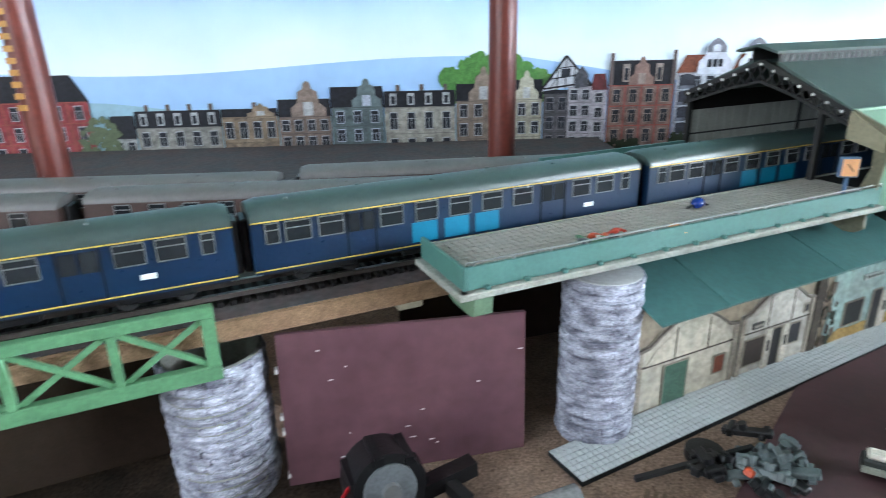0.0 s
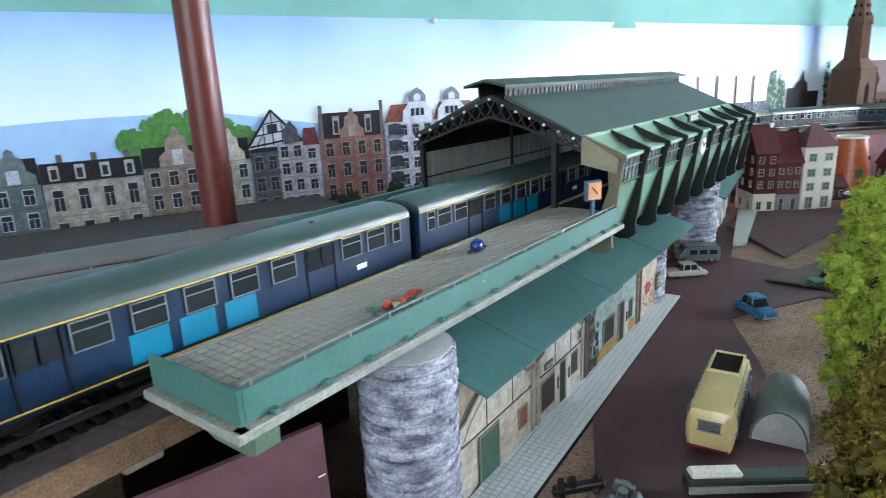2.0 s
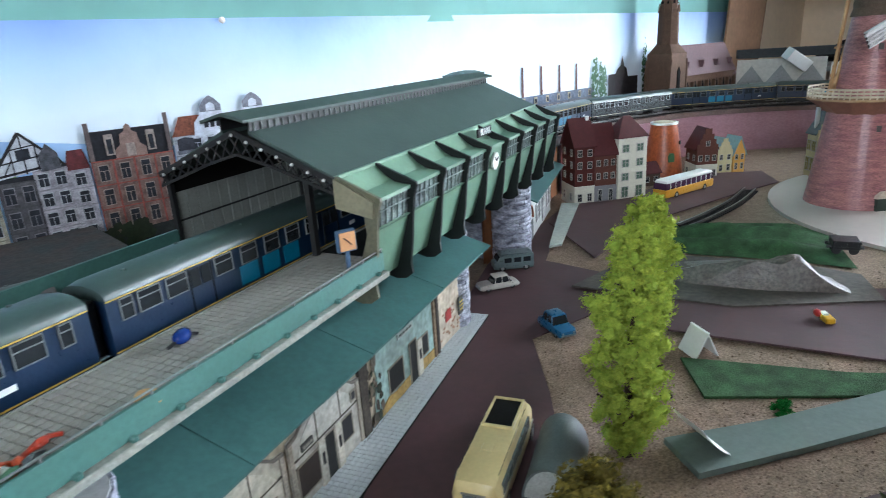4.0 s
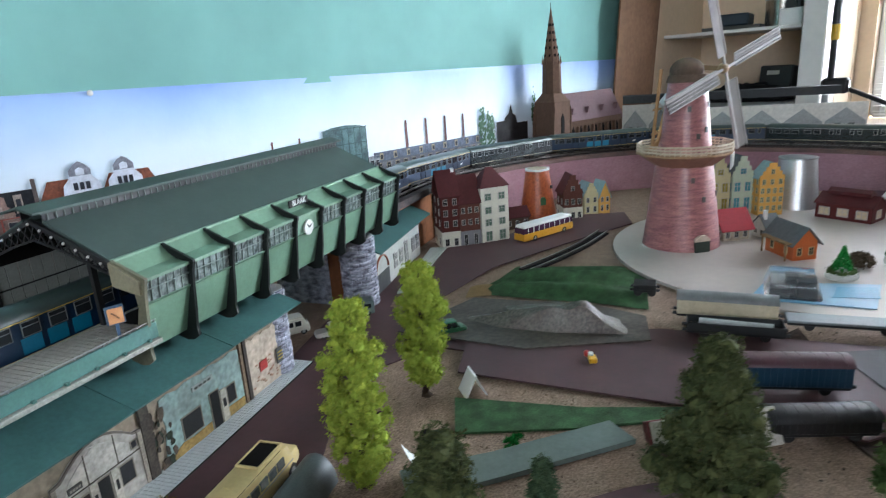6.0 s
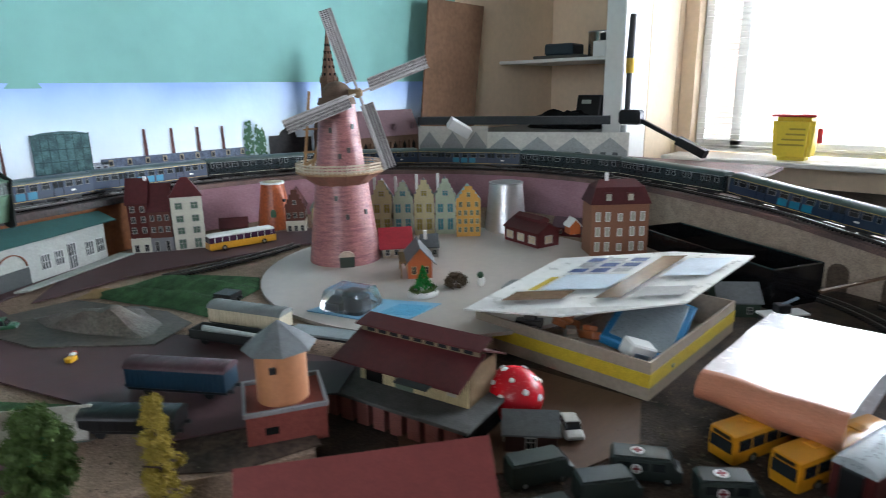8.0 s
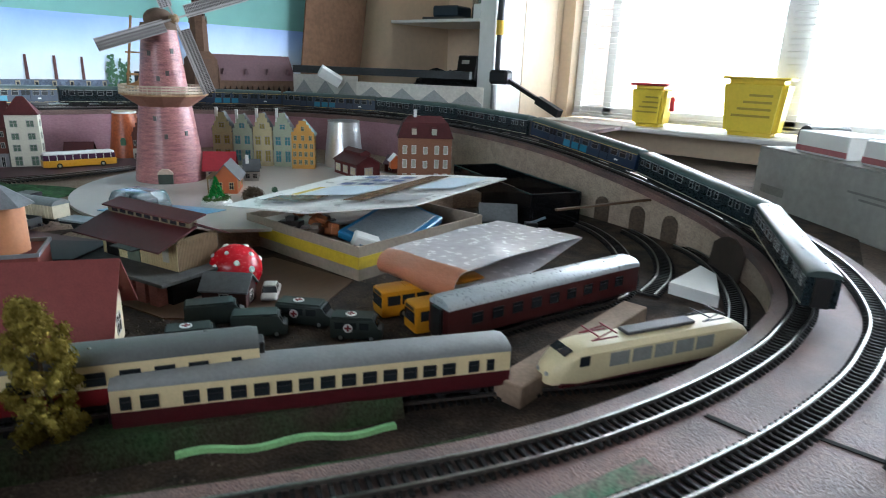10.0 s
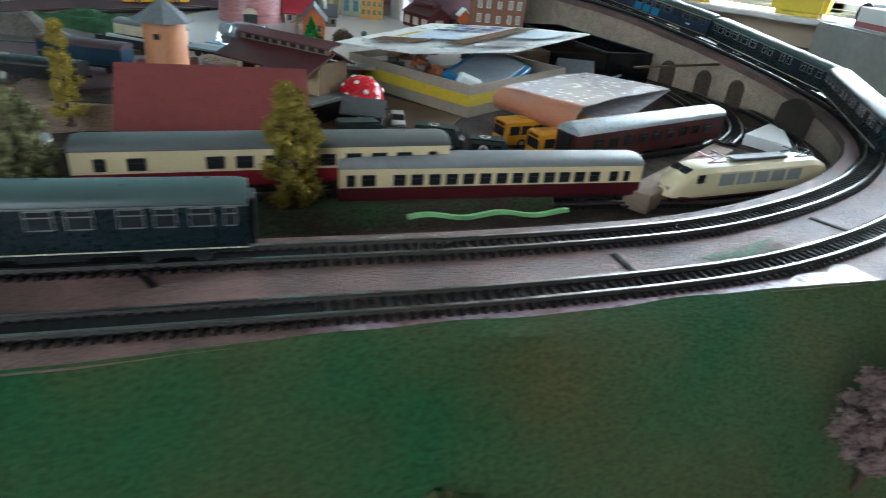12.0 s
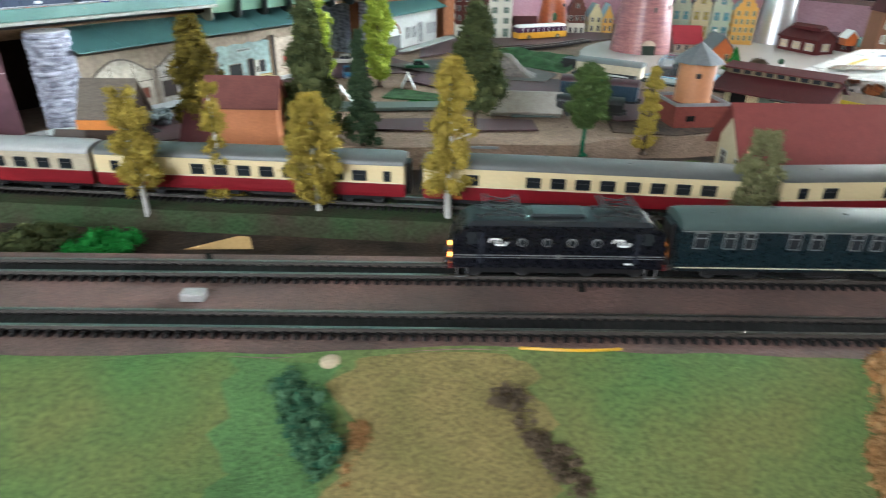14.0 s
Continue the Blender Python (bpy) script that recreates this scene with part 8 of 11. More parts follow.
tree(1.400, -0.580, -0.085, 0.120, 0.030, "cone", "pine_dark", "dark blue green conifer lying on the slope", 150, seed=17, bare=0.05, lie=(-68, 0, 28), size=0.22)
tree(1.172, -0.462, -0.075, 0.096, 0.029, "round", "pink", "greyish pink bush on the grass slope", 150, seed=18, bare=0.30)
tree(1.345, -0.470, -0.022, 0.020, 0.022, "round", "brown", "low brown bush at the edge of the track bed", 60, seed=19, bare=0.05, size=0.24)
# bushes and hedges on the grass slope and behind the bed


def slope_point(x, u):
    q = x + 0.566 * u
    s = RING.near(q, (0.462 - 0.566 * q) / 0.824)
    c, sd = RING.at(s), RING.side(s)
    j = (u - 0.094) / 0.014
    p = c + sd * u
    return Vector((p.x, p.y, c.z - 0.0056 - 0.0105 * j))


def hedge(x, u0, u1, r, leaf, label, seed, n=60, drift=0.0, ends=None):
    n = n * 4
    rng = random.Random(seed)

    def along(f):
        return ends[0].lerp(ends[1], f) if ends else slope_point(x + drift * f, u0 + (u1 - u0) * f)

    foot = along(0.0)
    th = thing("hedge", Matrix.Translation(foot), label, "hedge")
    groups = [B() for _ in range(4)]
    for k in range(n):
        f = k / (n - 1)
        p = along(f) - foot
        p += Vector((rng.uniform(-r, r) * 0.7, rng.uniform(-r, r) * 0.7, rng.uniform(0.0, r * 0.8)))
        clump(groups[min(3, int(f * 4))], p, r * rng.uniform(0.2, 0.45), rng, 8)
    for bm in groups:
        part("foliage", bm, LEAF[leaf], th)
    for k in range(5):
        a = along(k / 4) - foot
        part("stem", bar(B(), a - Vector((0, 0, 0.004)), a + Vector((rng.uniform(-r, r) * 0.3, rng.uniform(-r, r) * 0.3, r * 0.7)), 0.0012), mat("hedge_stem", (0.10, 0.07, 0.05), 0.8), th)
    return th


hedge(0.791, 0.098, 0.178, 0.0100, "rust", "rust brown hedge running down the grass slope", 31, 110, -0.066)
hedge(0.597, 0.114, 0.155, 0.0095, "brown", "grey brown hedge on the grass slope", 32, 60, 0.010)
hedge(0.498, 0.112, 0.146, 0.013, "teal", "blue green bush on the grass slope", 33, 50, 0.0)
hedge(0.524, 0.130, 0.156, 0.006, "rust", "small rust brown bush on the grass slope", 34, 30, -0.022)
hedge(0.965, 0.172, 0.205, 0.016, "dark", "dark bush low on the grass slope", 35, 50, 0.03)
hedge(0, 0, 0, 0.026, "pine_dark", "dark green bushy hedge at the end of the slope", 36, 90, 0.0, (Vector((1.330, -0.440, -0.082)), Vector((1.318, -0.556, -0.090))))
hedge(0, 0, 0, 0.026, "dark", "dark low bush below the green hedge", 37, 60, 0.0, (Vector((1.285, -0.480, -0.091)), Vector((1.275, -0.560, -0.092))))
hedge(1.330, 0.115, 0.17, 0.014, "brown", "brown bush at the end of the slope", 38, 50, -0.02)
single("pale_stone", ball(B(), 0.0055, Matrix.Translation(slope_point(0.525, 0.0985)) @ Matrix.Diagonal((1.2, 1, 0.7, 1)), 2), mat("stone_cream", (0.55, 0.45, 0.32), 0.8), None, "small cream stone at the top of the slope", "stone")


def verge(x, y, z, r, leaf, label, seed, n=26, flatten=0.5):
    n = int(n * 2.2)
    rng = random.Random(seed)
    bm = B()
    for k in range(n):
        a, q = rng.random() * math.tau, math.sqrt(rng.random()) * r
        clump(bm, Vector((x + q * math.cos(a), y + q * math.sin(a) * 0.7, z + (r - q) * flatten * rng.random())), r * 0.17 * rng.uniform(0.7, 1.3), rng, 9)
    return single("shrub", bm, LEAF[leaf], None, label, "shrub", "shrubs")


verge(0.440, 0.372, -0.020, 0.032, "green", "bright green shrub behind the track bed", 51, 40)
verge(0.388, 0.410, -0.018, 0.036, "dark", "dark green shrub behind the track bed", 52, 40)
verge(0.350, 0.420, -0.020, 0.026, "mid", "green shrub behind the track bed", 53, 30)
verge(0.965, 0.318, -0.020, 0.016, "teal", "dark green shrub round a tree trunk", 54, 24)
verge(1.085, 0.235, -0.026, 0.016, "mid", "low green shrub by the water tower", 55)
verge(0.900, 0.600, 0.0, 0.012, "green", "low green tuft on the sand", 56, 14, 0.3)
verge(0.690, 0.560, 0.0, 0.016, "green", "bright green tuft beside the road", 57, 18, 0.3)
# ---- road vehicles ----
def paint(name, c, rough=0.3):
    return mat("paint_" + name, c, rough, var=0.08, scale=60, bump=0.05, coat=0.3)


def wheels(th, xs, y, r=0.0052, w=0.004):
    for x in xs:
        for s in (-1, 1):
            t = part("wheel", cyl(B(), r, r, w, 16, Matrix.Translation((x, s * y + w / 2, r)) @ pose(0, 0, 0, 90, 0, 0)), BLACK, th)
            part("hub_cap", cyl(B(), r * 0.5, r * 0.5, w * 1.12, 10, Matrix.Translation((x, s * y + w * 0.56, r)) @ pose(0, 0, 0, 90, 0, 0)), SILVER, t)


def loft(sections):
    """A rounded body from cross-sections (x, half width, z0, z1, shoulder)."""
    bm = B()
    rings = []
    for x, w, z0, z1, sh in sections:
        pr = [(-w * 0.92, z0), (-w, z0 + (z1 - z0) * 0.25), (-w, z0 + (z1 - z0) * 0.62), (-w * sh, z1 - (z1 - z0) * 0.06), (-w * sh * 0.8, z1), (w * sh * 0.8, z1), (w * sh, z1 - (z1 - z0) * 0.06), (w, z0 + (z1 - z0) * 0.62), (w, z0 + (z1 - z0) * 0.25), (w * 0.92, z0)]
        rings.append([bm.verts.new((x, a, b)) for a, b in pr])
    for a, b in zip(rings, rings[1:]):
        for j in range(10):
            bm.faces.new((a[j], a[(j + 1) % 10], b[(j + 1) % 10], b[j]))
    bm.faces.new(rings[0][::-1])
    bm.faces.new(rings[-1])
    return bm


def car(m, L, color, label, cabin=(0.30, 0.80), H=0.017, W=0.0098, category="car", wcol=None):
    th = thing("model_car", m, label, category, "model cars")
    h = L / 2
    low = H * 0.52
    part("body", loft([(-h, W * 0.82, 0.003, low * 0.8, 0.9), (-h * 0.9, W * 0.97, 0.002, low * 0.95, 0.92), (-h * 0.3, W, 0.002, low * 1.05, 0.92), (h * 0.5, W, 0.002, low * 1.03, 0.92), (h * 0.9, W * 0.96, 0.002, low * 0.9, 0.9), (h, W * 0.8, 0.003, low * 0.7, 0.9)]), color, th, "", True)
    x0, x1 = -h + L * cabin[0], -h + L * cabin[1]
    part("cabin_glass", loft([(x0, W * 0.86, low * 0.9, low * 1.05, 0.9), (x0 + L * 0.10, W * 0.86, low * 0.9, H * 0.96, 0.86), (x1 - L * 0.10, W * 0.86, low * 0.9, H * 0.96, 0.86), (x1, W * 0.86, low * 0.9, low * 1.05, 0.9)]), WINDOWDARK, th, "dark windows", True)
    part("cabin_roof", loft([(x0 + L * 0.07, W * 0.72, H * 0.9, H * 0.97, 0.9), (x0 + L * 0.12, W * 0.76, H * 0.9, H, 0.9), (x1 - L * 0.12, W * 0.76, H * 0.9, H, 0.9), (x1 - L * 0.08, W * 0.72, H * 0.9, H * 0.97, 0.9)]), color, th, "", True)
    for f in (0.36, 0.5, 0.64):
        xx = x0 + (x1 - x0) * (f - 0.36) / 0.28
        for s in (-1, 1):
            b = B()
            bar(b, (x0 + (x1 - x0) * (0.12 + 0.76 * (f - 0.36) / 0.28), s * W * 0.87, low), (x0 + (x1 - x0) * (0.2 + 0.6 * (f - 0.36) / 0.28), s * W * 0.76, H * 0.95), 0.0009)
            part("roof_pillar", b, color, th)
    part("bumper", box(B(), -h - 0.0006, -h + 0.001, -W * 0.8, W * 0.8, 0.003, 0.005), SILVER, th)
    part("bumper", box(B(), h - 0.001, h + 0.0006, -W * 0.8, W * 0.8, 0.003, 0.005), SILVER, th)
    for s in (-1, 1):
        part("headlight", ball(B(), 0.0013, Matrix.Translation((-h + 0.0004, s * W * 0.62, low * 0.62)), 1), SILVER, th)
    wheels(th, (-h * 0.62, h * 0.6), W - 0.0018, 0.0036, 0.0028)
    return th


# cream vintage bus
CB = paint("bus_cream", (0.62, 0.50, 0.24), 0.35)
vb = thing("vintage_bus", look((0.698, 0.712, 0.0), (0.698, 0.712, -1)) @ pose(0, 0, 0), "cream vintage bus with an open sunroof and rounded rear", "bus")
vb.matrix_world = pose(0.699, 0.712, 0.0018, 0, 0, 27)
part("body", loft([(-0.056, 0.0115, 0.005, 0.026, 0.85), (-0.053, 0.0145, 0.004, 0.031, 0.86), (-0.045, 0.0152, 0.004, 0.0335, 0.86), (0.030, 0.0152, 0.004, 0.0335, 0.86), (0.040, 0.0150, 0.004, 0.031, 0.84), (0.043, 0.0140, 0.004, 0.021, 0.9), (0.058, 0.0110, 0.005, 0.018, 0.85), (0.061, 0.0085, 0.006, 0.014, 0.85)]), CB, vb, "", True)
for s in (-1, 1):
    for k in range(6):
        x = -0.044 + k * 0.0125
        p = part("side_window", box(B(), x, x + 0.0105, s * 0.0148 - 0.0009, s * 0.0148 + 0.0009, 0.0185, 0.0265), WINDOWGREY, vb, "grey side window")
        part("roof_window", box(B(), x, x + 0.0105, s * 0.0122 - 0.0006, s * 0.0122 + 0.0006, 0.0300, 0.0322), WINDOWDARK, vb)
    part("waist_trim", box(B(), -0.05, 0.042, s * 0.0153 - 0.0003, s * 0.0153 + 0.0003, 0.0155, 0.0163), SILVER, vb)
part("rear_window", box(B(), -0.0568, -0.0548, -0.0068, 0.0068, 0.0185, 0.0245, 0.0006), WINDOWGREY, vb, "grey rear window with a bright frame")
part("rear_frame", box(box(B(), -0.0572, -0.0555, -0.0076, 0.0076, 0.0246, 0.0254), -0.0572, -0.0555, -0.0076, 0.0076, 0.0176, 0.0184), SILVER, vb)
part("sunroof_opening", box(B(), 0.002, 0.034, -0.0095, 0.0095, 0.0328, 0.0342), NIGHT, vb, "dark open sunroof")
part("sunroof_rim", box(box(box(box(B(), 0.0, 0.036, -0.0108, -0.0094, 0.0330, 0.0352), 0.0, 0.036, 0.0094, 0.0108, 0.0330, 0.0352), 0.0, 0.0018, -0.0094, 0.0094, 0.0330, 0.0352), 0.0342, 0.036, -0.0094, 0.0094, 0.0330, 0.0352), CB, vb)
part("roof_hatch", box(B(), -0.026, -0.018, -0.004, 0.004, 0.0333, 0.0345, 0.0005), CB, vb)
part("rear_lower_trim", box(B(), -0.0568, -0.0545, -0.012, 0.012, 0.0045, 0.0062), TEERED, vb, "red lower trim")
wheels(vb, (-0.033, 0.040), 0.0135, 0.0062, 0.0036)

# yellow and white touring coach
tc = thing("touring_coach", pose(1.492, 0.972, 0.0054, 0, 0, -9), "yellow touring coach with a white roof and purple windows", "bus")
YB = paint("coach_yellow", (0.62, 0.33, 0.03))
part("lower_body", loft([(-0.069, 0.0135, 0.004, 0.0165, 0.98), (-0.066, 0.0145, 0.003, 0.0175, 0.98), (0.066, 0.0145, 0.003, 0.0175, 0.98), (0.069, 0.0135, 0.004, 0.0165, 0.98)]), YB, tc, "", True)
part("window_band", loft([(-0.068, 0.0130, 0.0165, 0.0275, 0.95), (-0.064, 0.0140, 0.0165, 0.0285, 0.95), (0.065, 0.0140, 0.0165, 0.0285, 0.95), (0.067, 0.0132, 0.0165, 0.0275, 0.95)]), mat("glass_purple", (0.09, 0.04, 0.08), 0.15, bump=0), tc, "purple tinted window band")
part("roof", loft([(-0.066, 0.0125, 0.0275, 0.0315, 0.9), (-0.062, 0.0135, 0.0275, 0.0330, 0.9), (0.062, 0.0135, 0.0275, 0.0330, 0.9), (0.066, 0.0125, 0.0275, 0.0315, 0.9)]), WHITE, tc, "white roof", True)
for s in (-1, 1):
    for k in range(9):
        x = -0.058 + k * 0.0145
        part("window_pillar", box(B(), x, x + 0.001, s * 0.0141 - 0.0003, s * 0.0141 + 0.0003, 0.017, 0.0278), WHITE, tc)
wheels(tc, (-0.040, 0.042), 0.0128, 0.0056, 0.0036)

car(pose(0.948, 0.935, 0.002, 0, 0, -25), 0.050, paint("pearl", (0.50, 0.47, 0.42)), "pale beige saloon car parked under the station")
car(pose(0.898, 0.812, 0.002, 0, 0, 68), 0.046, paint("blue", (0.015, 0.12, 0.24)), "small blue car on the purple road", H=0.020)
car(pose(1.040, 0.812, 0.002, 0, 0, -28), 0.046, paint("green", (0.02, 0.13, 0.06)), "dark green saloon car beside the mound")
car(pose(1.379, 0.126, -0.028, 0, 0, 228), 0.046, paint("white", (0.55, 0.55, 0.50)), "white saloon car beside the dark hut")
car(pose(0.655, 0.520, -0.022, 0, 0, 160), 0.044, paint("blue2", (0.03, 0.10, 0.20)), "dark blue car near the trees", H=0.018)


def van(m, color, roofc, label, L=0.052, H=0.025, cross=False, category="van", windows=True):
    th = thing("model_van", m, label, category, "model vans")
    h = L / 2
    part("body", loft([(-h, 0.0100, 0.004, H * 0.55, 0.9), (-h * 0.86, 0.0112, 0.003, H * 0.62, 0.9), (-h * 0.68, 0.0115, 0.003, H * 0.97, 0.92), (h * 0.95, 0.0115, 0.003, H, 0.94), (h, 0.0105, 0.004, H * 0.96, 0.94)]), color, th, "", True)
    part("roof", box(B(), -h * 0.62, h * 0.94, -0.0100, 0.0100, H - 0.0004, H + 0.0010, 0.0004), roofc, th)
    if windows:
        for s in (-1, 1):
            for k in range(3):
                x = -h * 0.5 + k * h * 0.48
                part("side_window", box(B(), x, x + h * 0.36, s * 0.0113 - 0.0005, s * 0.0113 + 0.0005, H * 0.55, H * 0.82), WINDOWDARK, th)
    ws = part("windscreen", box(B(), -0.0006, 0.0006, -0.0088, 0.0088, -0.0035, 0.0035), WINDOWDARK, th)
    ws.matrix_local = pose(-h * 0.785, 0, H * 0.79) @ pose(0, 0, 0, 0, 22, 0)
    if cross:
        pl = part("white_disc", cyl(B(), 0.0058, 0.0058, 0.0006, 16, Matrix.Translation((h * 0.25, 0, H + 0.0010))), WHITE, th, "white disc")
        part("red_cross", box(box(B(), h * 0.25 - 0.0040, h * 0.25 + 0.0040, -0.0012, 0.0012, H + 0.0016, H + 0.0021), h * 0.25 - 0.0012, h * 0.25 + 0.0012, -0.0040, 0.0040, H + 0.0016, H + 0.0022), TEERED, pl, "red cross")
        for s in (-1, 1):
            sd = part("side_disc", cyl(B(), 0.0048, 0.0048, 0.0006, 16, Matrix.Translation((h * 0.3, s * 0.0116 + 0.0003, H * 0.6)) @ pose(0, 0, 0, 90, 0, 0)), WHITE, th)
            part("red_cross", box(box(B(), h * 0.3 - 0.0034, h * 0.3 + 0.0034, s * 0.0118 - 0.0004, s * 0.0118 + 0.0004, H * 0.6 - 0.001, H * 0.6 + 0.001), h * 0.3 - 0.001, h * 0.3 + 0.001, s * 0.0118 - 0.0005, s * 0.0118 + 0.0005, H * 0.6 - 0.0034, H * 0.6 + 0.0034), TEERED, sd)
    wheels(th, (-h * 0.6, h * 0.6), 0.0096, 0.0044, 0.0030)
    return th


ARMY = paint("army", (0.032, 0.044, 0.040), 0.6)
van(pose(1.010, 0.965, 0.002, 0, 0, -35), paint("greyblue", (0.13, 0.17, 0.17)), paint("greyblue", (0, 0, 0)), "grey blue van parked beside a pier", H=0.022)
van(pose(0.915, 0.985, 0.002, 0, 0, 160), paint("ivory", (0.60, 0.58, 0.50)), paint("ivory", (0, 0, 0)), "ivory caravan with dark windows", L=0.046, H=0.024, category="caravan")
van(pose(1.374, -0.030, -0.030, 0, 0, 128), ARMY, ARMY, "dark green army ambulance with a red cross", cross=True)
van(pose(1.360, 0.036, -0.030, 0, 0, 122), ARMY, ARMY, "dark green army ambulance with red crosses on roof and side", L=0.060, cross=True)
van(pose(1.294, 0.104, -0.030, 0, 0, 150), ARMY, ARMY, "dark green army lorry", L=0.06, windows=False, category="lorry")
van(pose(1.310, 0.046, -0.030, 0, 0, 142), ARMY, ARMY, "dark green army lorry with a flat roof", L=0.055, windows=False, category="lorry")
van(pose(1.246, 0.060, -0.030, 0, 0, 150), ARMY, ARMY, "dark army ambulance with a white disc", L=0.050, cross=True)


def city_bus(m, label):
    th = thing("city_bus", m, label, "bus", "orange buses")
    c = paint("bus_orange", (0.60, 0.27, 0.012), 0.35)
    L = 0.066
    part("body", loft([(-L, 0.0135, 0.004, 0.033, 0.97), (-L + 0.003, 0.0145, 0.003, 0.034, 0.97), (L - 0.003, 0.0145, 0.003, 0.034, 0.97), (L, 0.0135, 0.004, 0.033, 0.97)]), c, th, "", True)
    for s in (-1, 1):
        for k in range(7):
            x = -L + 0.006 + k * 0.0176
            part("side_window", box(B(), x, x + 0.0150, s * 0.0146 - 0.0004, s * 0.0146 + 0.0004, 0.0165, 0.0275), WINDOWDARK, th)
    part("windscreen", box(B(), -L - 0.0006, -L + 0.002, -0.0118, 0.0118, 0.014, 0.026), WINDOWDARK, th)
    part("destination_board", box(B(), -L - 0.0007, -L + 0.002, -0.0095, 0.0095, 0.0275, 0.0310), BLACK, th)
    for x in (-0.03, 0.03):
        part("roof_hatch", box(B(), x - 0.006, x + 0.006, -0.006, 0.006, 0.0338, 0.0352, 0.0005), c, th)
    wheels(th, (-0.040, 0.038), 0.0128, 0.0055, 0.0036)
    return th


cbus = city_bus(pose(1.482, -0.084, -0.030, 0, 0, -22), "orange yellow city bus with dark windows")
copy_thing(cbus, pose(1.488, -0.030, -0.030, 0, 0, -22))

# ---- goods wagons beside the purple road ----
def wagon(m, L, label, body=None, roofm=None, H=0.028, open_top=False, tank=False):
    th = thing("goods_wagon", m, label, "goods wagon", "goods wagons")
    h = L / 2
    part("underframe", box(B(), -h, h, -0.0125, 0.0125, 0.007, 0.0105, 0.0005), BLACK, th)
    for x in (-h * 0.62, h * 0.62):
        for y in (-0.0085, 0.0085):
            part("wheel", cyl(B(), 0.0056, 0.0056, 0.002, 14, Matrix.Translation((x, y + 0.001, 0.0056)) @ pose(0, 0, 0, 90, 0, 0)), DARK, th)
    for x in (-h - 0.005, h):
        for y in (-0.008, 0.008):
            part("buffer", cyl(B(), 0.002, 0.002, 0.005, 10, Matrix.Translation((x, y, 0.0095)) @ pose(0, 0, 0, 0, 90, 0)), BLACK, th)
    if open_top:
        b = B()
        for q in ((-h, h, -0.0135, -0.0125), (-h, h, 0.0125, 0.0135), (-h, -h + 0.001, -0.0125, 0.0125), (h - 0.001, h, -0.0125, 0.0125)):
            box(b, q[0], q[1], q[2], q[3], 0.0105, H)
        part("side_board", b, body, th)
    elif body:
        part("body", box(B(), -h, h, -0.0140, 0.0140, 0.0105, H, 0.0005), body, th)
        for k in range(int(L / 0.006)):
            for s in (-1, 1):
                part("batten", box(B(), -h + 0.003 + k * 0.006, -h + 0.0036 + k * 0.006, s * 0.0142 - 0.0004, s * 0.0142 + 0.0004, 0.011, H), body, th)
    if roofm:
        arc = [(0.0150 * math.cos(a), H - 0.0005 + 0.0075 * math.sin(a)) for a in [math.pi * k / 10 for k in range(11)]]
        rf = part("roof", prism(B(), arc, -h - 0.001, h + 0.001, "x"), roofm, th, "", True)
        for k in range(9):
            x = -h + L * (k + 0.5) / 9
            part("roof_rib", prism(B(), [(1.02 * a, H - 0.0005 + (b - H + 0.0005) * 1.06) for a, b in arc], x - 0.0006, x + 0.0006, "x"), roofm, rf)
    return th


wagon(pose(1.267, 0.545, 0.004, 0, 0, -68), 0.114, "cream covered goods wagon with a grey ribbed roof", mat("wagon_cream", (0.62, 0.55, 0.40), 0.5), mat("wagon_roof", (0.20, 0.21, 0.21), 0.5), H=0.030)
wagon(pose(1.225, 0.520, 0.004, 0, 0, -66), 0.105, "dark open wagon loaded with pale pipes", mat("wagon_grey", (0.025, 0.028, 0.028), 0.5), None, H=0.020, open_top=True)
single("pipe_load", cyl(B(), 0.004, 0.004, 0.08, 12, pose(1.240, 0.482, 0.020, 0, 88, 114)), mat("pipe_grey", (0.45, 0.47, 0.46), 0.4), None, "pale grey pipe lying in the open wagon", "pipe")
wagon(pose(1.315, 0.425, 0.004, 0, 0, -66), 0.125, "grey steel flat wagon beside the road", mat("wagon_steel", (0.26, 0.30, 0.31), 0.5), None, H=0.0135)
wagon(pose(1.300, 0.668, 0.004, 0, 0, -66), 0.030, "small black tender wagon", BLACK, None, H=0.018)
wagon(pose(1.128, 0.440, 0.004, 0, 0, -56), 0.112, "dark blue coach with a purple brown roof", mat("wagon_blue", (0.015, 0.05, 0.085), 0.35), mat("wagon_purple_roof", (0.085, 0.035, 0.045), 0.4), H=0.032)
wagon(pose(1.062, 0.395, 0.004, 0, 0, -50), 0.09, "black tank locomotive without its cab", BLACK, BLACK, H=0.022)
sheet("road_dark_patch", [(1.245, 0.42), (1.30, 0.36), (1.235, 0.315), (1.185, 0.365)], 0.003, mat("dark_card", (0.05, 0.035, 0.04), 0.6), "dark card platform")

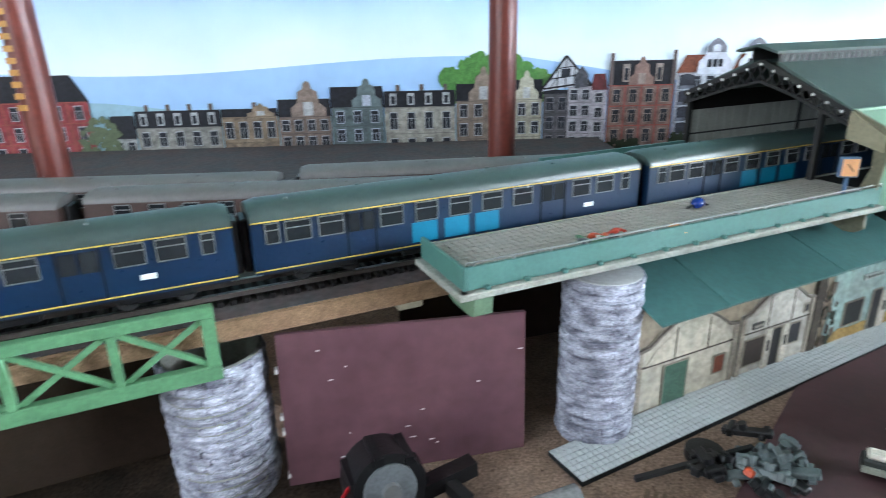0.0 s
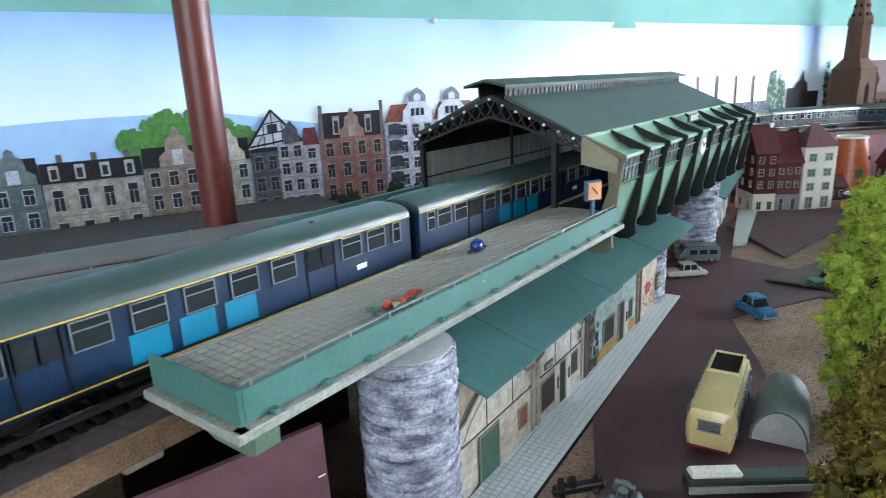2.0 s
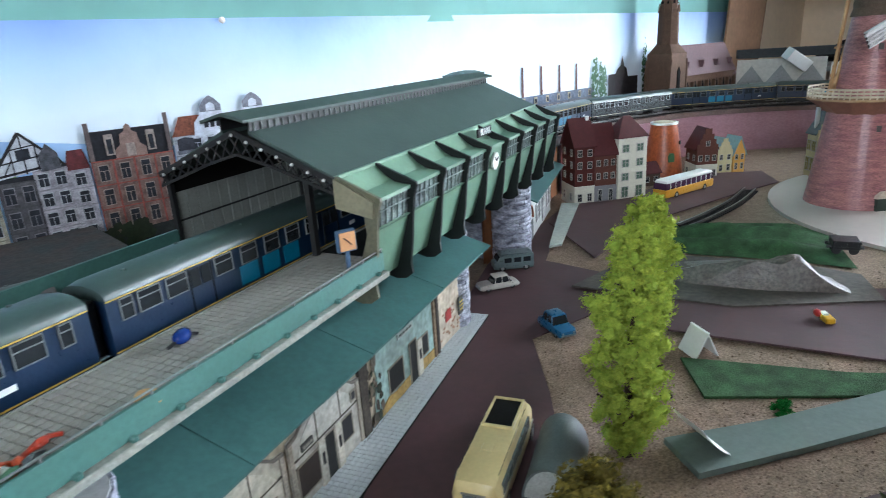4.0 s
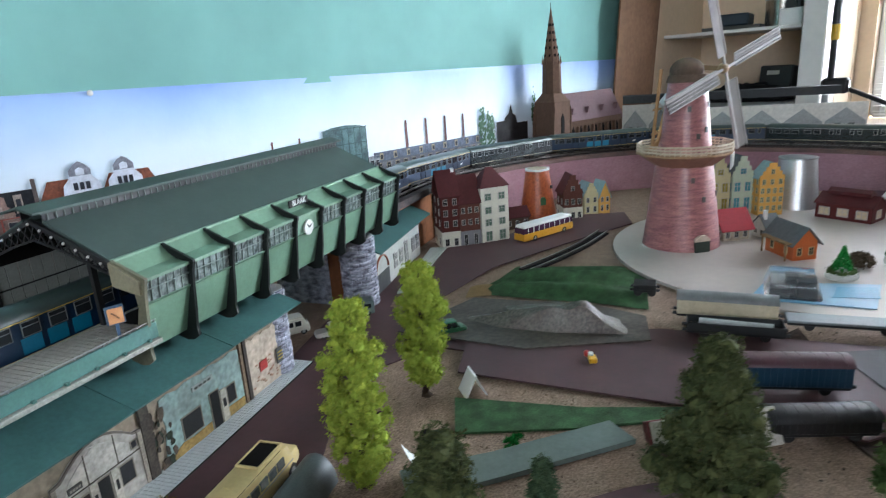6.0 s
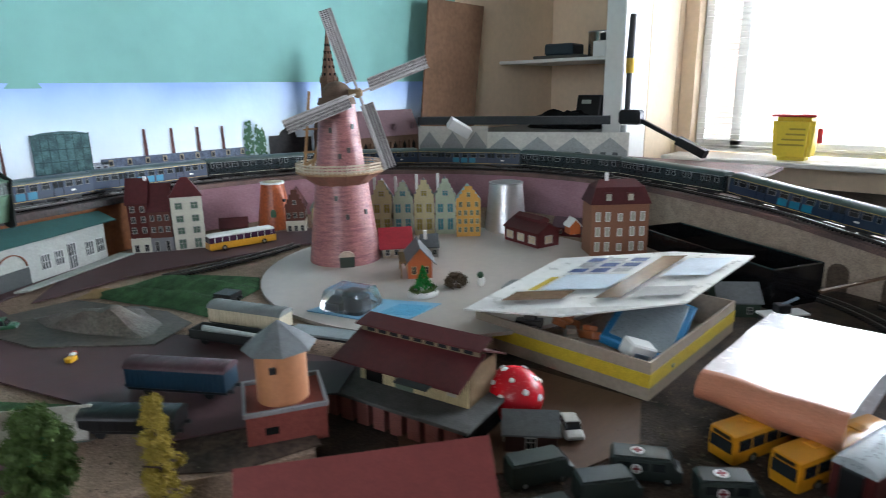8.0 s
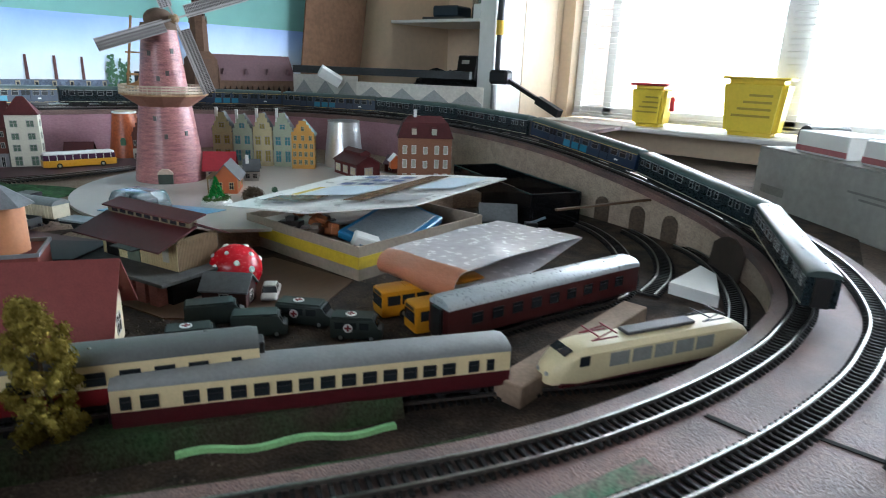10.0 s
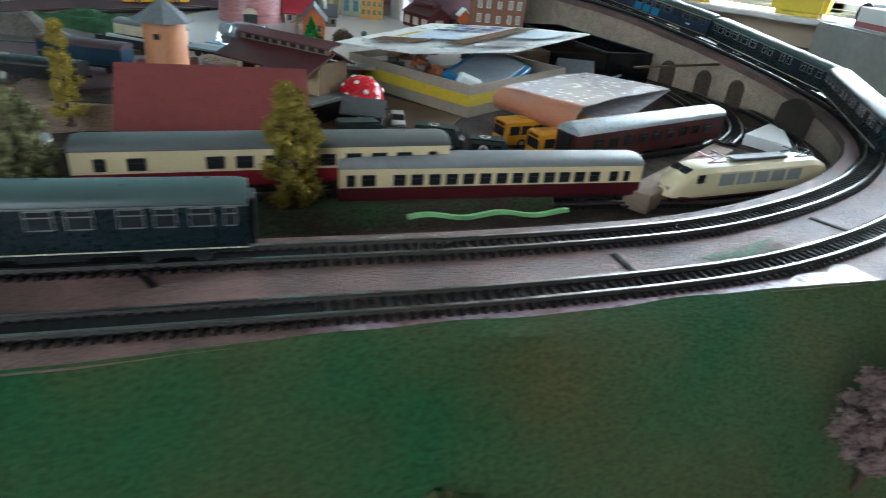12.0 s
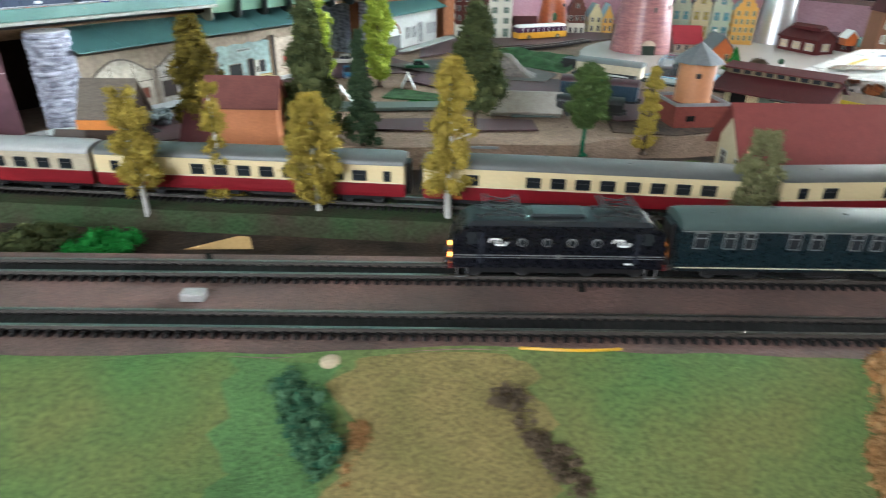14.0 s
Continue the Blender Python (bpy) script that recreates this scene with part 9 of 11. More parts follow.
# ---- mounds, cloth and small things on the sand ----
def mound(name, pts, hgt, material, label, seed, folds=3, top=None, fold=0.003):
    """A crumpled cloth or plaster mound over the given outline."""
    rng = random.Random(seed)
    c = Vector((sum(p[0] for p in pts) / len(pts), sum(p[1] for p in pts) / len(pts), 0))
    c = Vector((*top, 0)) if top else c
    bm = B()
    rings = []
    n = len(pts) * 6
    out = []
    for i in range(n):
        a, b = Vector((*pts[i // 6], 0)), Vector((*pts[(i // 6 + 1) % len(pts)], 0))
        out.append(a.lerp(b, (i % 6) / 6))
    for k in range(9):
        f = k / 9
        ring = []
        for i, o in enumerate(out):
            p = o.lerp(c, f)
            z = hgt * (f ** 1.5 if top else 1 - (1 - f) ** 2) * (0.75 + 0.35 * noise.noise(Vector((p.x * 26, p.y * 26, seed)))) + fold * math.sin(folds * p.x * 30 + p.y * 44) * min(1.0, f * 2.2)
            ring.append(bm.verts.new((p.x, p.y, 0.0012 + max(0.0, z))))
        rings.append(ring)
    for a, b in zip(rings, rings[1:]):
        for i in range(n):
            bm.faces.new((a[i], a[(i + 1) % n], b[(i + 1) % n], b[i]))
    bm.faces.new(rings[-1])
    return single(name, bm, material, None, label, "mound", "", "", True)


mound("grass_cloth", [(1.170, 0.885), (1.245, 0.890), (1.312, 0.905), (1.405, 0.758), (1.370, 0.700), (1.255, 0.640), (1.235, 0.720), (1.200, 0.800)], 0.016, GRASS_B, "crumpled green grass cloth lying on the ground", 2, fold=0.0065)
sheet("ground_grey_sheet", [(1.00, 0.865), (1.150, 0.862), (1.222, 0.70), (1.225, 0.630), (1.160, 0.592), (1.055, 0.70)], 0.0035, mat("grey_plaster_sheet", (0.13, 0.11, 0.095), 0.6, var=0.4, scale=25, bump=0.4), "grey plaster sheet under the rock mound", 0.002)
# the pale second colour paints the mound's glossy highlights as streaks
mound("rock_mound", [(1.075, 0.845), (1.155, 0.830), (1.215, 0.760), (1.215, 0.640), (1.165, 0.605), (1.110, 0.690), (1.070, 0.790)], 0.060, mat("rock_plaster", (0.11, 0.085, 0.07), 0.4, var=0.5, scale=45, second=(0.32, 0.30, 0.27), mix=0.35, bump=1.0), "grey brown plaster rock mound, highlights coloured in as pale streaks", 5, top=(1.135, 0.685))
mound("sand_cloth", [(1.150, 0.880), (1.190, 0.905), (1.225, 0.880), (1.185, 0.850)], 0.006, mat("sand_cloth", (0.32, 0.22, 0.11), 0.9), "small sand coloured patch of cloth", 9)
track("railway_track", Line([(1.285, 0.872, 0.0105), (1.36, 0.868, 0.0105), (1.46, 0.870, 0.0105), (1.57, 0.885, 0.0105)]), 0.005, 0.28, "loose length of track lying beside the street")
sheet("ground_grass_wedge", [(0.923, 0.694), (0.875, 0.650), (0.955, 0.560), (1.055, 0.468), (1.062, 0.478), (0.985, 0.580)], 0.0, GRASS_B, "long green grass mat wedge on the sand", 0.0024)
sheet("pavement_grey_board", [(0.780, 0.610), (0.852, 0.570), (0.962, 0.512), (0.975, 0.545), (0.870, 0.600), (0.800, 0.645)], 0.001, mat("grey_green_board", (0.17, 0.21, 0.19), 0.7, var=0.12, scale=40), "grey green board lying on the sand", 0.005)
sheet("pavement_grey_board_two", [(0.985, 0.500), (1.000, 0.515), (1.062, 0.455), (1.03, 0.42), (0.975, 0.455)], 0.001, mat("grey_green_board", (0, 0, 0)), "second grey green board lying on the sand", 0.004)
sheet("road_near_patch", [(0.80, 0.545), (0.90, 0.490), (0.985, 0.425), (0.96, 0.385), (0.84, 0.455), (0.74, 0.530)], 0.001, ROAD, "purple card patch near the board edge", 0.002)
sheet("pavement_side", [(1.094, 0.970), (1.112, 0.962), (1.318, 1.076), (1.300, 1.100)], 0.006, mat("pale_strip", (0.45, 0.48, 0.44), 0.7), "pale green grey pavement strip", 0.003)
wb = thing("card_tent", pose(0.945, 0.688, 0.001, 0, 0, -30), "small folded white card tent on the sand", "card")
part("left_flap", prism(B(), [(-0.012, 0.0), (0.0, 0.024), (0.0012, 0.024), (-0.0105, 0.0)], -0.013, 0.013, "y"), WHITE, wb)
part("right_flap", prism(B(), [(0.012, 0.0), (0.0, 0.024), (-0.0012, 0.024), (0.0105, 0.0)], -0.013, 0.013, "y"), WHITE, wb)
pc = B()
for k in range(10):
    a, b = k / 10, (k + 1) / 10
    poly(pc, [(0.04 * a, -0.016, 0.030 * (1 - a) ** 2), (0.04 * b, -0.016, 0.030 * (1 - b) ** 2), (0.04 * b, 0.016, 0.030 * (1 - b) ** 2), (0.04 * a, 0.016, 0.030 * (1 - a) ** 2)])
single("bent_card", pc, WHITE, pose(0.795, 0.628, 0.002, 0, 0, -25), "bent white card standing on the sand", "card", smooth=True)
ty = thing("toy_figure", pose(1.076, 0.623, 0.004, 0, 0, 40), "small yellow and red plastic bits on the road", "toy")
part("yellow_piece", box(B(), -0.010, 0.003, -0.005, 0.004, 0, 0.006, 0.001), mat("toy_yellow", (0.75, 0.42, 0.02), 0.35), ty)
part("red_piece", ball(B(), 0.0045, Matrix.Translation((0.008, 0.004, 0.0045)) @ Matrix.Diagonal((1.4, 0.8, 0.8, 1)), 2), mat("toy_red", (0.45, 0.03, 0.03), 0.35), ty, "", True)
part("white_piece", box(B(), -0.002, 0.006, -0.002, 0.003, 0.005, 0.008, 0.0006), WHITE, ty)
single("dark_hole", cyl(B(), 0.0055, 0.005, 0.0012, 14, pose(0.860, 0.675, -0.0004)), NIGHT, None, "small dark drill hole in the board", "hole", "", "structure")
gar = thing("roof_shell", pose(0.724, 0.682, 0.0, 0, 0, 28), "grey barrel roof shell with a white end lying on the ground", "model part")
arc = [(0.018 * math.cos(a), 0.026 * math.sin(a)) for a in [math.pi * k / 12 for k in range(13)]]
ins = [(0.0165 * math.cos(a), 0.0245 * math.sin(a)) for a in [math.pi * k / 12 for k in range(12, -1, -1)]]
part("shell", prism(B(), arc + ins, -0.03, 0.034, "x"), mat("shell_grey", (0.16, 0.18, 0.18), 0.5), gar, "grey barrel roof", True)
part("end_wall", prism(B(), [(0.0163 * math.cos(a), 0.0243 * math.sin(a)) for a in [math.pi * k / 12 for k in range(13)]], -0.0295, -0.028, "x"), mat("shell_white", (0.60, 0.62, 0.60), 0.5), gar, "pale end wall")

# ---- blister card, festive tree, bracket ----
bc = thing("blister_card", pose(1.355, 0.545, 0.0052, 0, 0, -72), "pale blue product card with a clear plastic blister", "packaging")
part("card", prism(B(), [(0.0, 0.0), (0.145, 0.0), (0.165, 0.100), (0.02, 0.075)], 0, 0.0012, "z"), mat("card_blue", (0.22, 0.42, 0.58), 0.35, var=0.1, scale=14), bc)
part("printed_panel", prism(B(), [(0.022, 0.010), (0.070, 0.010), (0.074, 0.060), (0.030, 0.060)], 0.0013, 0.0016, "z"), mat("card_blue_dark", (0.02, 0.12, 0.24), 0.3), bc, "dark blue printed panel")
part("printed_panel", prism(B(), [(0.100, 0.030), (0.155, 0.040), (0.158, 0.085), (0.110, 0.075)], 0.0013, 0.0016, "z"), mat("card_blue_mid", (0.10, 0.36, 0.56), 0.3), bc, "blue printed panel")
bl = loft([(0.018, 0.030, 0.002, 0.012, 0.8), (0.024, 0.033, 0.002, 0.032, 0.8), (0.078, 0.033, 0.002, 0.032, 0.8), (0.086, 0.030, 0.002, 0.010, 0.8)])
o = part("blister", bl, glass("blister_plastic", (0.55, 0.60, 0.63), 0.06), bc, "clear crumpled plastic blister", True)
o.matrix_local = pose(0, 0.036, 0)
o.visible_shadow = False
for k, (x, y) in enumerate(((0.036, 0.022), (0.055, 0.04), (0.068, 0.028))):
    part("black_piece", box(B(), x - 0.011, x + 0.013, y - 0.010, y + 0.012, 0.003, 0.014 + 0.004 * k, 0.001), BLACK, bc, "black plastic contents")
ft = thing("festive_tree", pose(1.515, 0.470, 0.005), "small green festive tree on a white snowy base", "tree")
part("snow_base", ball(B(), 0.024, Matrix.Translation((0, 0, 0.002)) @ Matrix.Diagonal((1.1, 0.9, 0.42, 1)), 3), mat("snow_white", (0.72, 0.72, 0.68), 0.7, bump=0.6), ft, "", True)
rngf = random.Random(77)
fb = B()
for k in range(60):
    f = k / 60
    a = k * 2.4
    clump(fb, Vector((0.012 * (1 - f) * math.cos(a), 0.012 * (1 - f) * math.sin(a), 0.010 + 0.036 * f)), 0.0042 * (1.1 - 0.7 * f), rngf, 6)
part("crown", fb, LEAF["green"], ft)
gb = B()
for k in range(30):
    a = k * 2.4
    clump(gb, Vector((0.019 * math.cos(a), 0.015 * math.sin(a), 0.009)), 0.005, rngf, 6)
part("green_skirt", gb, LEAF["mid"], ft)
pb = B()
for k in range(60):
    d = Vector((rngf.gauss(0, 1), rngf.gauss(0, 1), abs(rngf.gauss(0, 1)))).normalized()
    clump(pb, Vector((0, 0, 0.004)) + d * 0.015, 0.0055, rngf, 6)
single("pine_cone", pb, LEAF["brown"], pose(1.578, 0.458, 0.005), "brown pine cone lying on the grey card", "cone")
fg = thing("snow_figure", pose(1.603, 0.428, 0.005), "small white ornament with a green cap", "ornament")
part("body", ball(B(), 0.007, Matrix.Translation((0, 0, 0.009)) @ Matrix.Diagonal((0.9, 0.9, 1.35, 1)), 2), WHITE, fg, "", True)
part("cap", ball(B(), 0.0055, Matrix.Translation((-0.002, 0, 0.0195)), 2), mat("cap_green", (0.06, 0.12, 0.07), 0.6), fg, "", True)
br = B()
for p, q in (((1.612, 0.392, 0.006), (1.628, 0.385, 0.016)), ((1.628, 0.385, 0.016), (1.690, 0.318, 0.016)), ((1.690, 0.318, 0.016), (1.700, 0.303, 0.012))):
    bar(br, p, q, 0.006, 0.005)
single("grey_bracket", br, mat("bracket_grey", (0.30, 0.31, 0.30), 0.4), None, "bent grey plastic bracket", "bracket")

# ---- the carton with its raised lid, the rolled brick paper ----
cb = thing("carton", pose(1.490, 0.094, -0.030), "open brown carton with a yellow band full of model parts", "carton")
CW, CD, CH = 0.265, 0.250, 0.046
BOARD = mat("carton_board", (0.36, 0.30, 0.24), 0.75, var=0.15, scale=30)
for nm, q in (("near_side", (0, CW, 0, 0.003)), ("far_side", (0, CW, CD - 0.003, CD)), ("left_side", (0, 0.003, 0.003, CD - 0.003)), ("right_side", (CW - 0.003, CW, 0.003, CD - 0.003))):
    part(nm, box(B(), *q, 0, CH), BOARD, cb)
part("bottom", box(B(), 0.003, CW - 0.003, 0.003, CD - 0.003, 0, 0.003), BOARD, cb)
YT = mat("band_yellow", (0.62, 0.46, 0.04), 0.45)
part("yellow_band", box(B(), -0.0008, -0.0001, 0.0, CD, 0.016, 0.032), YT, cb, "yellow printed band")
part("yellow_band", box(B(), 0.0, CW, -0.0008, -0.0001, 0.016, 0.032), YT, cb, "yellow printed band")
lid = B()
lp = [(1.437, 0.318, 0.038), (1.500, 0.215, 0.036), (1.605, 0.105, 0.050), (1.818, 0.094, 0.066), (1.790, 0.20, 0.060), (1.665, 0.325, 0.054)]
v0 = [lid.verts.new(p) for p in lp]
v1 = [lid.verts.new((p[0], p[1], p[2] + 0.0022)) for p in lp]
lid.faces.new(v0[::-1])
lid.faces.new(v1)
for k in range(6):
    lid.faces.new((v0[k], v0[(k + 1) % 6], v1[(k + 1) % 6], v1[k]))
ld = thing("cover_sheet", None, "warped white printed board propped over the carton", "board")
part("board_sheet", lid, mat("lid_white", (0.76, 0.755, 0.73), 0.30, var=0.12, scale=10), ld)


def on_lid(u0, u1, v0_, v1_, m, label):
    a, b, c, d = Vector(lp[2]), Vector(lp[3]), Vector(lp[5]), Vector(lp[0])
    def at(u, v):
        return (a.lerp(b, u)).lerp(d.lerp(c, u), v) + Vector((0, 0, 0.0045))
    bb = B()
    poly(bb, [at(u0, v0_), at(u1, v0_), at(u1, v1_), at(u0, v1_)])
    part("printed_panel", bb, m, ld, label)


TAPE = mat("parcel_tape", (0.22, 0.15, 0.10), 0.15, var=0.2, scale=20, bump=0.3)
LID_PALE = mat("lid_print_pale", (0.62, 0.70, 0.78), 0.35, var=0.1, scale=40)
LID_BLUE = mat("lid_print_blue", (0.10, 0.16, 0.36), 0.35, var=0.4, scale=120)
on_lid(0.10, 0.99, 0.33, 0.45, TAPE, "brown shiny tape")
on_lid(0.10, 0.26, 0.60, 0.88, TAPE, "brown shiny tape")
on_lid(0.12, 0.30, 0.06, 0.30, mat("lid_print_grey", (0.40, 0.40, 0.40), 0.4), "grey printed strip")
on_lid(0.28, 0.58, 0.47, 0.78, LID_PALE, "pale blue printed label")
on_lid(0.52, 0.92, 0.07, 0.30, LID_PALE, "pale blue printed sheet")
on_lid(0.28, 0.54, 0.80, 0.84, YT, "yellow printed strip")
for k in range(3):
    for q in range(3):
        on_lid(0.63 + 0.12 * q, 0.71 + 0.12 * q, 0.50 + 0.11 * k, 0.58 + 0.11 * k, LID_BLUE if (k + q) % 3 else mat("lid_print_grey", (0, 0, 0)), "small printed picture")
cs = thing("plastic_case", pose(1.600, 0.150, 0.004, 14, -9, 12), "flat blue plastic case with a grey lid in the carton", "case")
part("tray", box(B(), -0.065, 0.085, -0.045, 0.045, 0.0, 0.012, 0.002), mat("case_blue", (0.03, 0.20, 0.40), 0.3), cs)
part("lid", box(B(), -0.055, 0.075, -0.036, 0.036, 0.0125, 0.0145, 0.0008), mat("case_lid_grey", (0.24, 0.27, 0.29), 0.3), cs)
pk = thing("paper_packet", pose(1.535, 0.135, -0.006, 8, 20, -35), "white paper packet with faded print in the carton", "packet")
part("packet", box(B(), -0.018, 0.018, -0.012, 0.012, 0, 0.022, 0.002), WHITE, pk)
part("print_bar", box(B(), -0.010, 0.010, -0.0126, -0.0119, 0.006, 0.012), mat("print_bluegrey", (0.25, 0.32, 0.42), 0.5), pk)
rngc = random.Random(4)
for k in range(16):
    x, y = 1.51 + rngc.random() * 0.20, 0.16 + rngc.random() * 0.16
    c = rngc.choice(((0.30, 0.10, 0.03), (0.05, 0.04, 0.035), (0.16, 0.12, 0.09), (0.10, 0.07, 0.05)))
    b = box(B(), -0.018, 0.018, -0.008, 0.008, -0.004, 0.006, 0.001)
    box(b, -0.010, 0.006, -0.006, 0.006, 0.006, 0.013, 0.001)
    single("spare_part", b, mat("spare_%d" % int(c[0] * 100), c, 0.5), pose(x, y, -0.002 + rngc.random() * 0.012, rngc.uniform(-25, 25), rngc.uniform(-25, 25), rngc.random() * 360), "dull brown model part lying in the carton", "model part", "parts in the carton")
# rolled paper: a sheet folded into a drop shaped loop, copper brick outside and white inside
rp = thing("rolled_paper", pose(1.482, 0.036, -0.012), "loop of copper coloured brick paper, white inside", "paper roll")


def drop_profile(inset):
    """The loop's outline from the tip along the top, round the fold and back below."""
    r = 0.0190 - inset
    pts = [(0.004 + r * math.cos(a), 0.0255 + r * math.sin(a)) for a in [math.radians(84 + 192 * k / 18) for k in range(19)]]
    top = [(0.235 + (pts[0][0] - 0.235) * f, 0.0400 + (pts[0][1] - 0.0400) * f + 0.002 * math.sin(math.pi * f) - inset * f) for f in [k / 10 for k in range(10)]]
    low = [(pts[-1][0] + (0.234 - pts[-1][0]) * f, pts[-1][1] + (0.0385 - pts[-1][1]) * f - 0.006 * math.sin(math.pi * f)) for f in [k / 10 for k in range(1, 11)]]
    return top + pts + low


COPPER = mat("copper_brick_paper", (0.52, 0.22, 0.13), 0.30, var=0.25, scale=150, aniso=(1, 1, 5), bump=0.1, coat=0.4)
PAPERW = mat("paper_white_and_glare", (0.64, 0.61, 0.62), 0.25, var=0.12, scale=14, bump=0, coat=0.6)
# the top of the copper sheet is painted pale as glare; the inside is white
for nm, inset, q0, q1, m, lab in (("outer_sheet", 0.0, 10, 38, COPPER, "copper brick printed fold"), ("upper_sheet", 0.0, 0, 10, PAPERW, "glossy upper face, coloured pale for the glare on it"), ("inner_sheet", 0.0009, 0, 38, PAPERW, "white inner face")):
    bm = B()
    rings = []
    for k in range(9):
        f = k / 8
        rings.append([bm.verts.new((x - 0.018 * f + 0.002 * math.sin(9 * f), 0.0015 - 0.132 * f * (1 + 0.10 * x / 0.2), 0.024 + (z - 0.024) * (0.78 + 0.27 * f) + 0.003 * f + 0.0008 * math.sin(x * 50 + 4 * f))) for x, z in drop_profile(inset)])
    for a, b in zip(rings, rings[1:]):
        for q in range(q0, q1):
            bm.faces.new((a[q], a[q + 1], b[q + 1], b[q]))
    bmesh.ops.delete(bm, geom=[v for v in bm.verts if not v.link_faces], context="VERTS")
    part(nm, bm, m, rp, lab, True)

# ---- other things round the yard ----
single("cardboard_strip", box(B(), 0, 0.252, -0.014, 0.014, 0, 0.021, 0.001), mat("strip_card", (0.30, 0.22, 0.16), 0.8, scale=40), pose(1.372, -0.216, -0.030, 0, 0, -1), "long brown cardboard strip box between the tracks", "cardboard")
tray = thing("black_tray", pose(2.002, 0.205, -0.030, 0, 0, 63) @ Matrix.Diagonal((1.10, 1.05, 1.40, 1)), "glossy black plastic tray below the ramp", "tray")
TR = mat("tray_black", (0.010, 0.010, 0.011), 0.12, var=0.2, scale=14, bump=0.2)
part("base", box(B(), -0.15, 0.15, -0.05, 0.05, 0, 0.004), TR, tray)
for q in ((-0.15, 0.15, -0.05, -0.046), (-0.15, 0.15, 0.046, 0.05), (-0.15, -0.146, -0.046, 0.046), (0.146, 0.15, -0.046, 0.046)):
    part("rim", box(B(), *q, 0.004, 0.046, 0.001), TR, tray)
house("cottage", pose(1.800, 0.130, -0.030, 0, 0, -52), 0.06, 0.05, 0.024, 0.022, mat("wall_dkgreen", (0.05, 0.075, 0.055), 0.7), GREYROOF, [(0.006, 2, 0.009)], "dark green shed with a grey roof", gable="side", side_cols=1)
ldr = thing("loading_gauge", pose(1.845, 0.055, -0.030, 0, 0, -40), "small black and white wagon with a crane", "wagon")
part("deck", box(B(), -0.035, 0.035, -0.013, 0.013, 0.010, 0.013, 0.0006), WHITE, ldr)
part("frame", box(B(), -0.032, 0.032, -0.010, 0.010, 0.0, 0.010, 0.0008), BLACK, ldr)
part("cabin", box(B(), -0.012, 0.008, -0.008, 0.008, 0.013, 0.026, 0.001), BLACK, ldr)
part("crane_arm", bar(B(), (-0.004, 0, 0.024), (0.022, 0, 0.034), 0.003), mat("crane_blue", (0.25, 0.33, 0.40), 0.4), ldr)
bs = B()
bar(bs, (1.84, 0.010, 0.026), (2.062, -0.100, 0.034), 0.006, 0.003)
single("loose_plank", bs, TIMBER, None, "narrow brown strip lying across the ramp", "plank")
for ax, ay in ((2.072, 0.02), (2.042, -0.065), (2.010, -0.135)):
    s = RING.near(ax, ay)
    c, sd = RING.at(s), RING.side(s)
    w, hgt = 0.017, min(0.046, c.z + 0.006)
    arcp = [(-w, 0), (w, 0)] + [(w * math.cos(a), hgt - w + w * math.sin(a)) for a in [math.pi * q / 8 for q in range(9)]]
    ang = math.degrees(math.atan2(-sd.x, sd.y)) 
    o = single("arch_recess", prism(B(), arcp, -0.0014, 0.0014, "y"), mat("arch_print", (0.13, 0.095, 0.07), 0.8, var=0.4, scale=60), Matrix.Translation((c.x - sd.x * 0.0255, c.y - sd.y * 0.0255, -0.0295)) @ pose(0, 0, 0, 0, 0, ang), "brown arch printed on the stone wall", "arch", "arches of the wall", "structure")
single("white_wedge", prism(B(), [(1.742, -0.216), (1.846, -0.222), (1.822, -0.250), (1.735, -0.280)], -0.0295, -0.0140, "z"), WHITE, None, "white card wedge lying between the yard tracks", "card")
dk = RING.near(1.86, -0.305)
dkp = [RING.at(dk + 0.02 * k) - RING.side(dk + 0.02 * k) * 0.036 for k in range(6)]
leaf = B()
lo = [leaf.verts.new((p.x, p.y, -0.0298)) for p in dkp]
hi = [leaf.verts.new((p.x + 0.004, p.y - 0.003, -0.004 + 0.030 * math.sin(0.5 + k * 0.45))) for k, p in enumerate(dkp)]
lo2 = [leaf.verts.new((p.x - 0.002, p.y + 0.002, -0.0298)) for p in dkp]
hi2 = [leaf.verts.new((p.x + 0.002, p.y - 0.001, -0.004 + 0.030 * math.sin(0.5 + k * 0.45))) for k, p in enumerate(dkp)]
for k in range(5):
    leaf.faces.new((lo[k], lo[k + 1], hi[k + 1], hi[k]))
    leaf.faces.new((lo2[k], hi2[k], hi2[k + 1], lo2[k + 1]))
    leaf.faces.new((hi[k], hi[k + 1], hi2[k + 1], hi2[k]))
single("leaning_card", leaf, mat("card_dark_brown", (0.07, 0.052, 0.042), 0.6, var=0.3, scale=30), None, "dark brown curved card leaning against the ramp", "card", smooth=True)
gcl = B()
pp = None
for i in range(30):
    f = i / 29
    x, y = 1.134 + 0.118 * f, -0.122 - 0.080 * f
    q = [gcl.verts.new((x + 0.003, y + 0.004, -0.003 + 0.002 * math.sin(f * 14))), gcl.verts.new((x + 0.001, y + 0.002, -0.0005 + 0.002 * math.sin(f * 14))), gcl.verts.new((x - 0.001, y - 0.002, 0.0 + 0.002 * math.sin(f * 14))), gcl.verts.new((x - 0.0015, y - 0.003, -0.003 + 0.002 * math.sin(f * 14)))]
    if pp:
        for j in range(4):
            gcl.faces.new((pp[j], pp[(j + 1) % 4], q[(j + 1) % 4], q[j]))
    pp = q
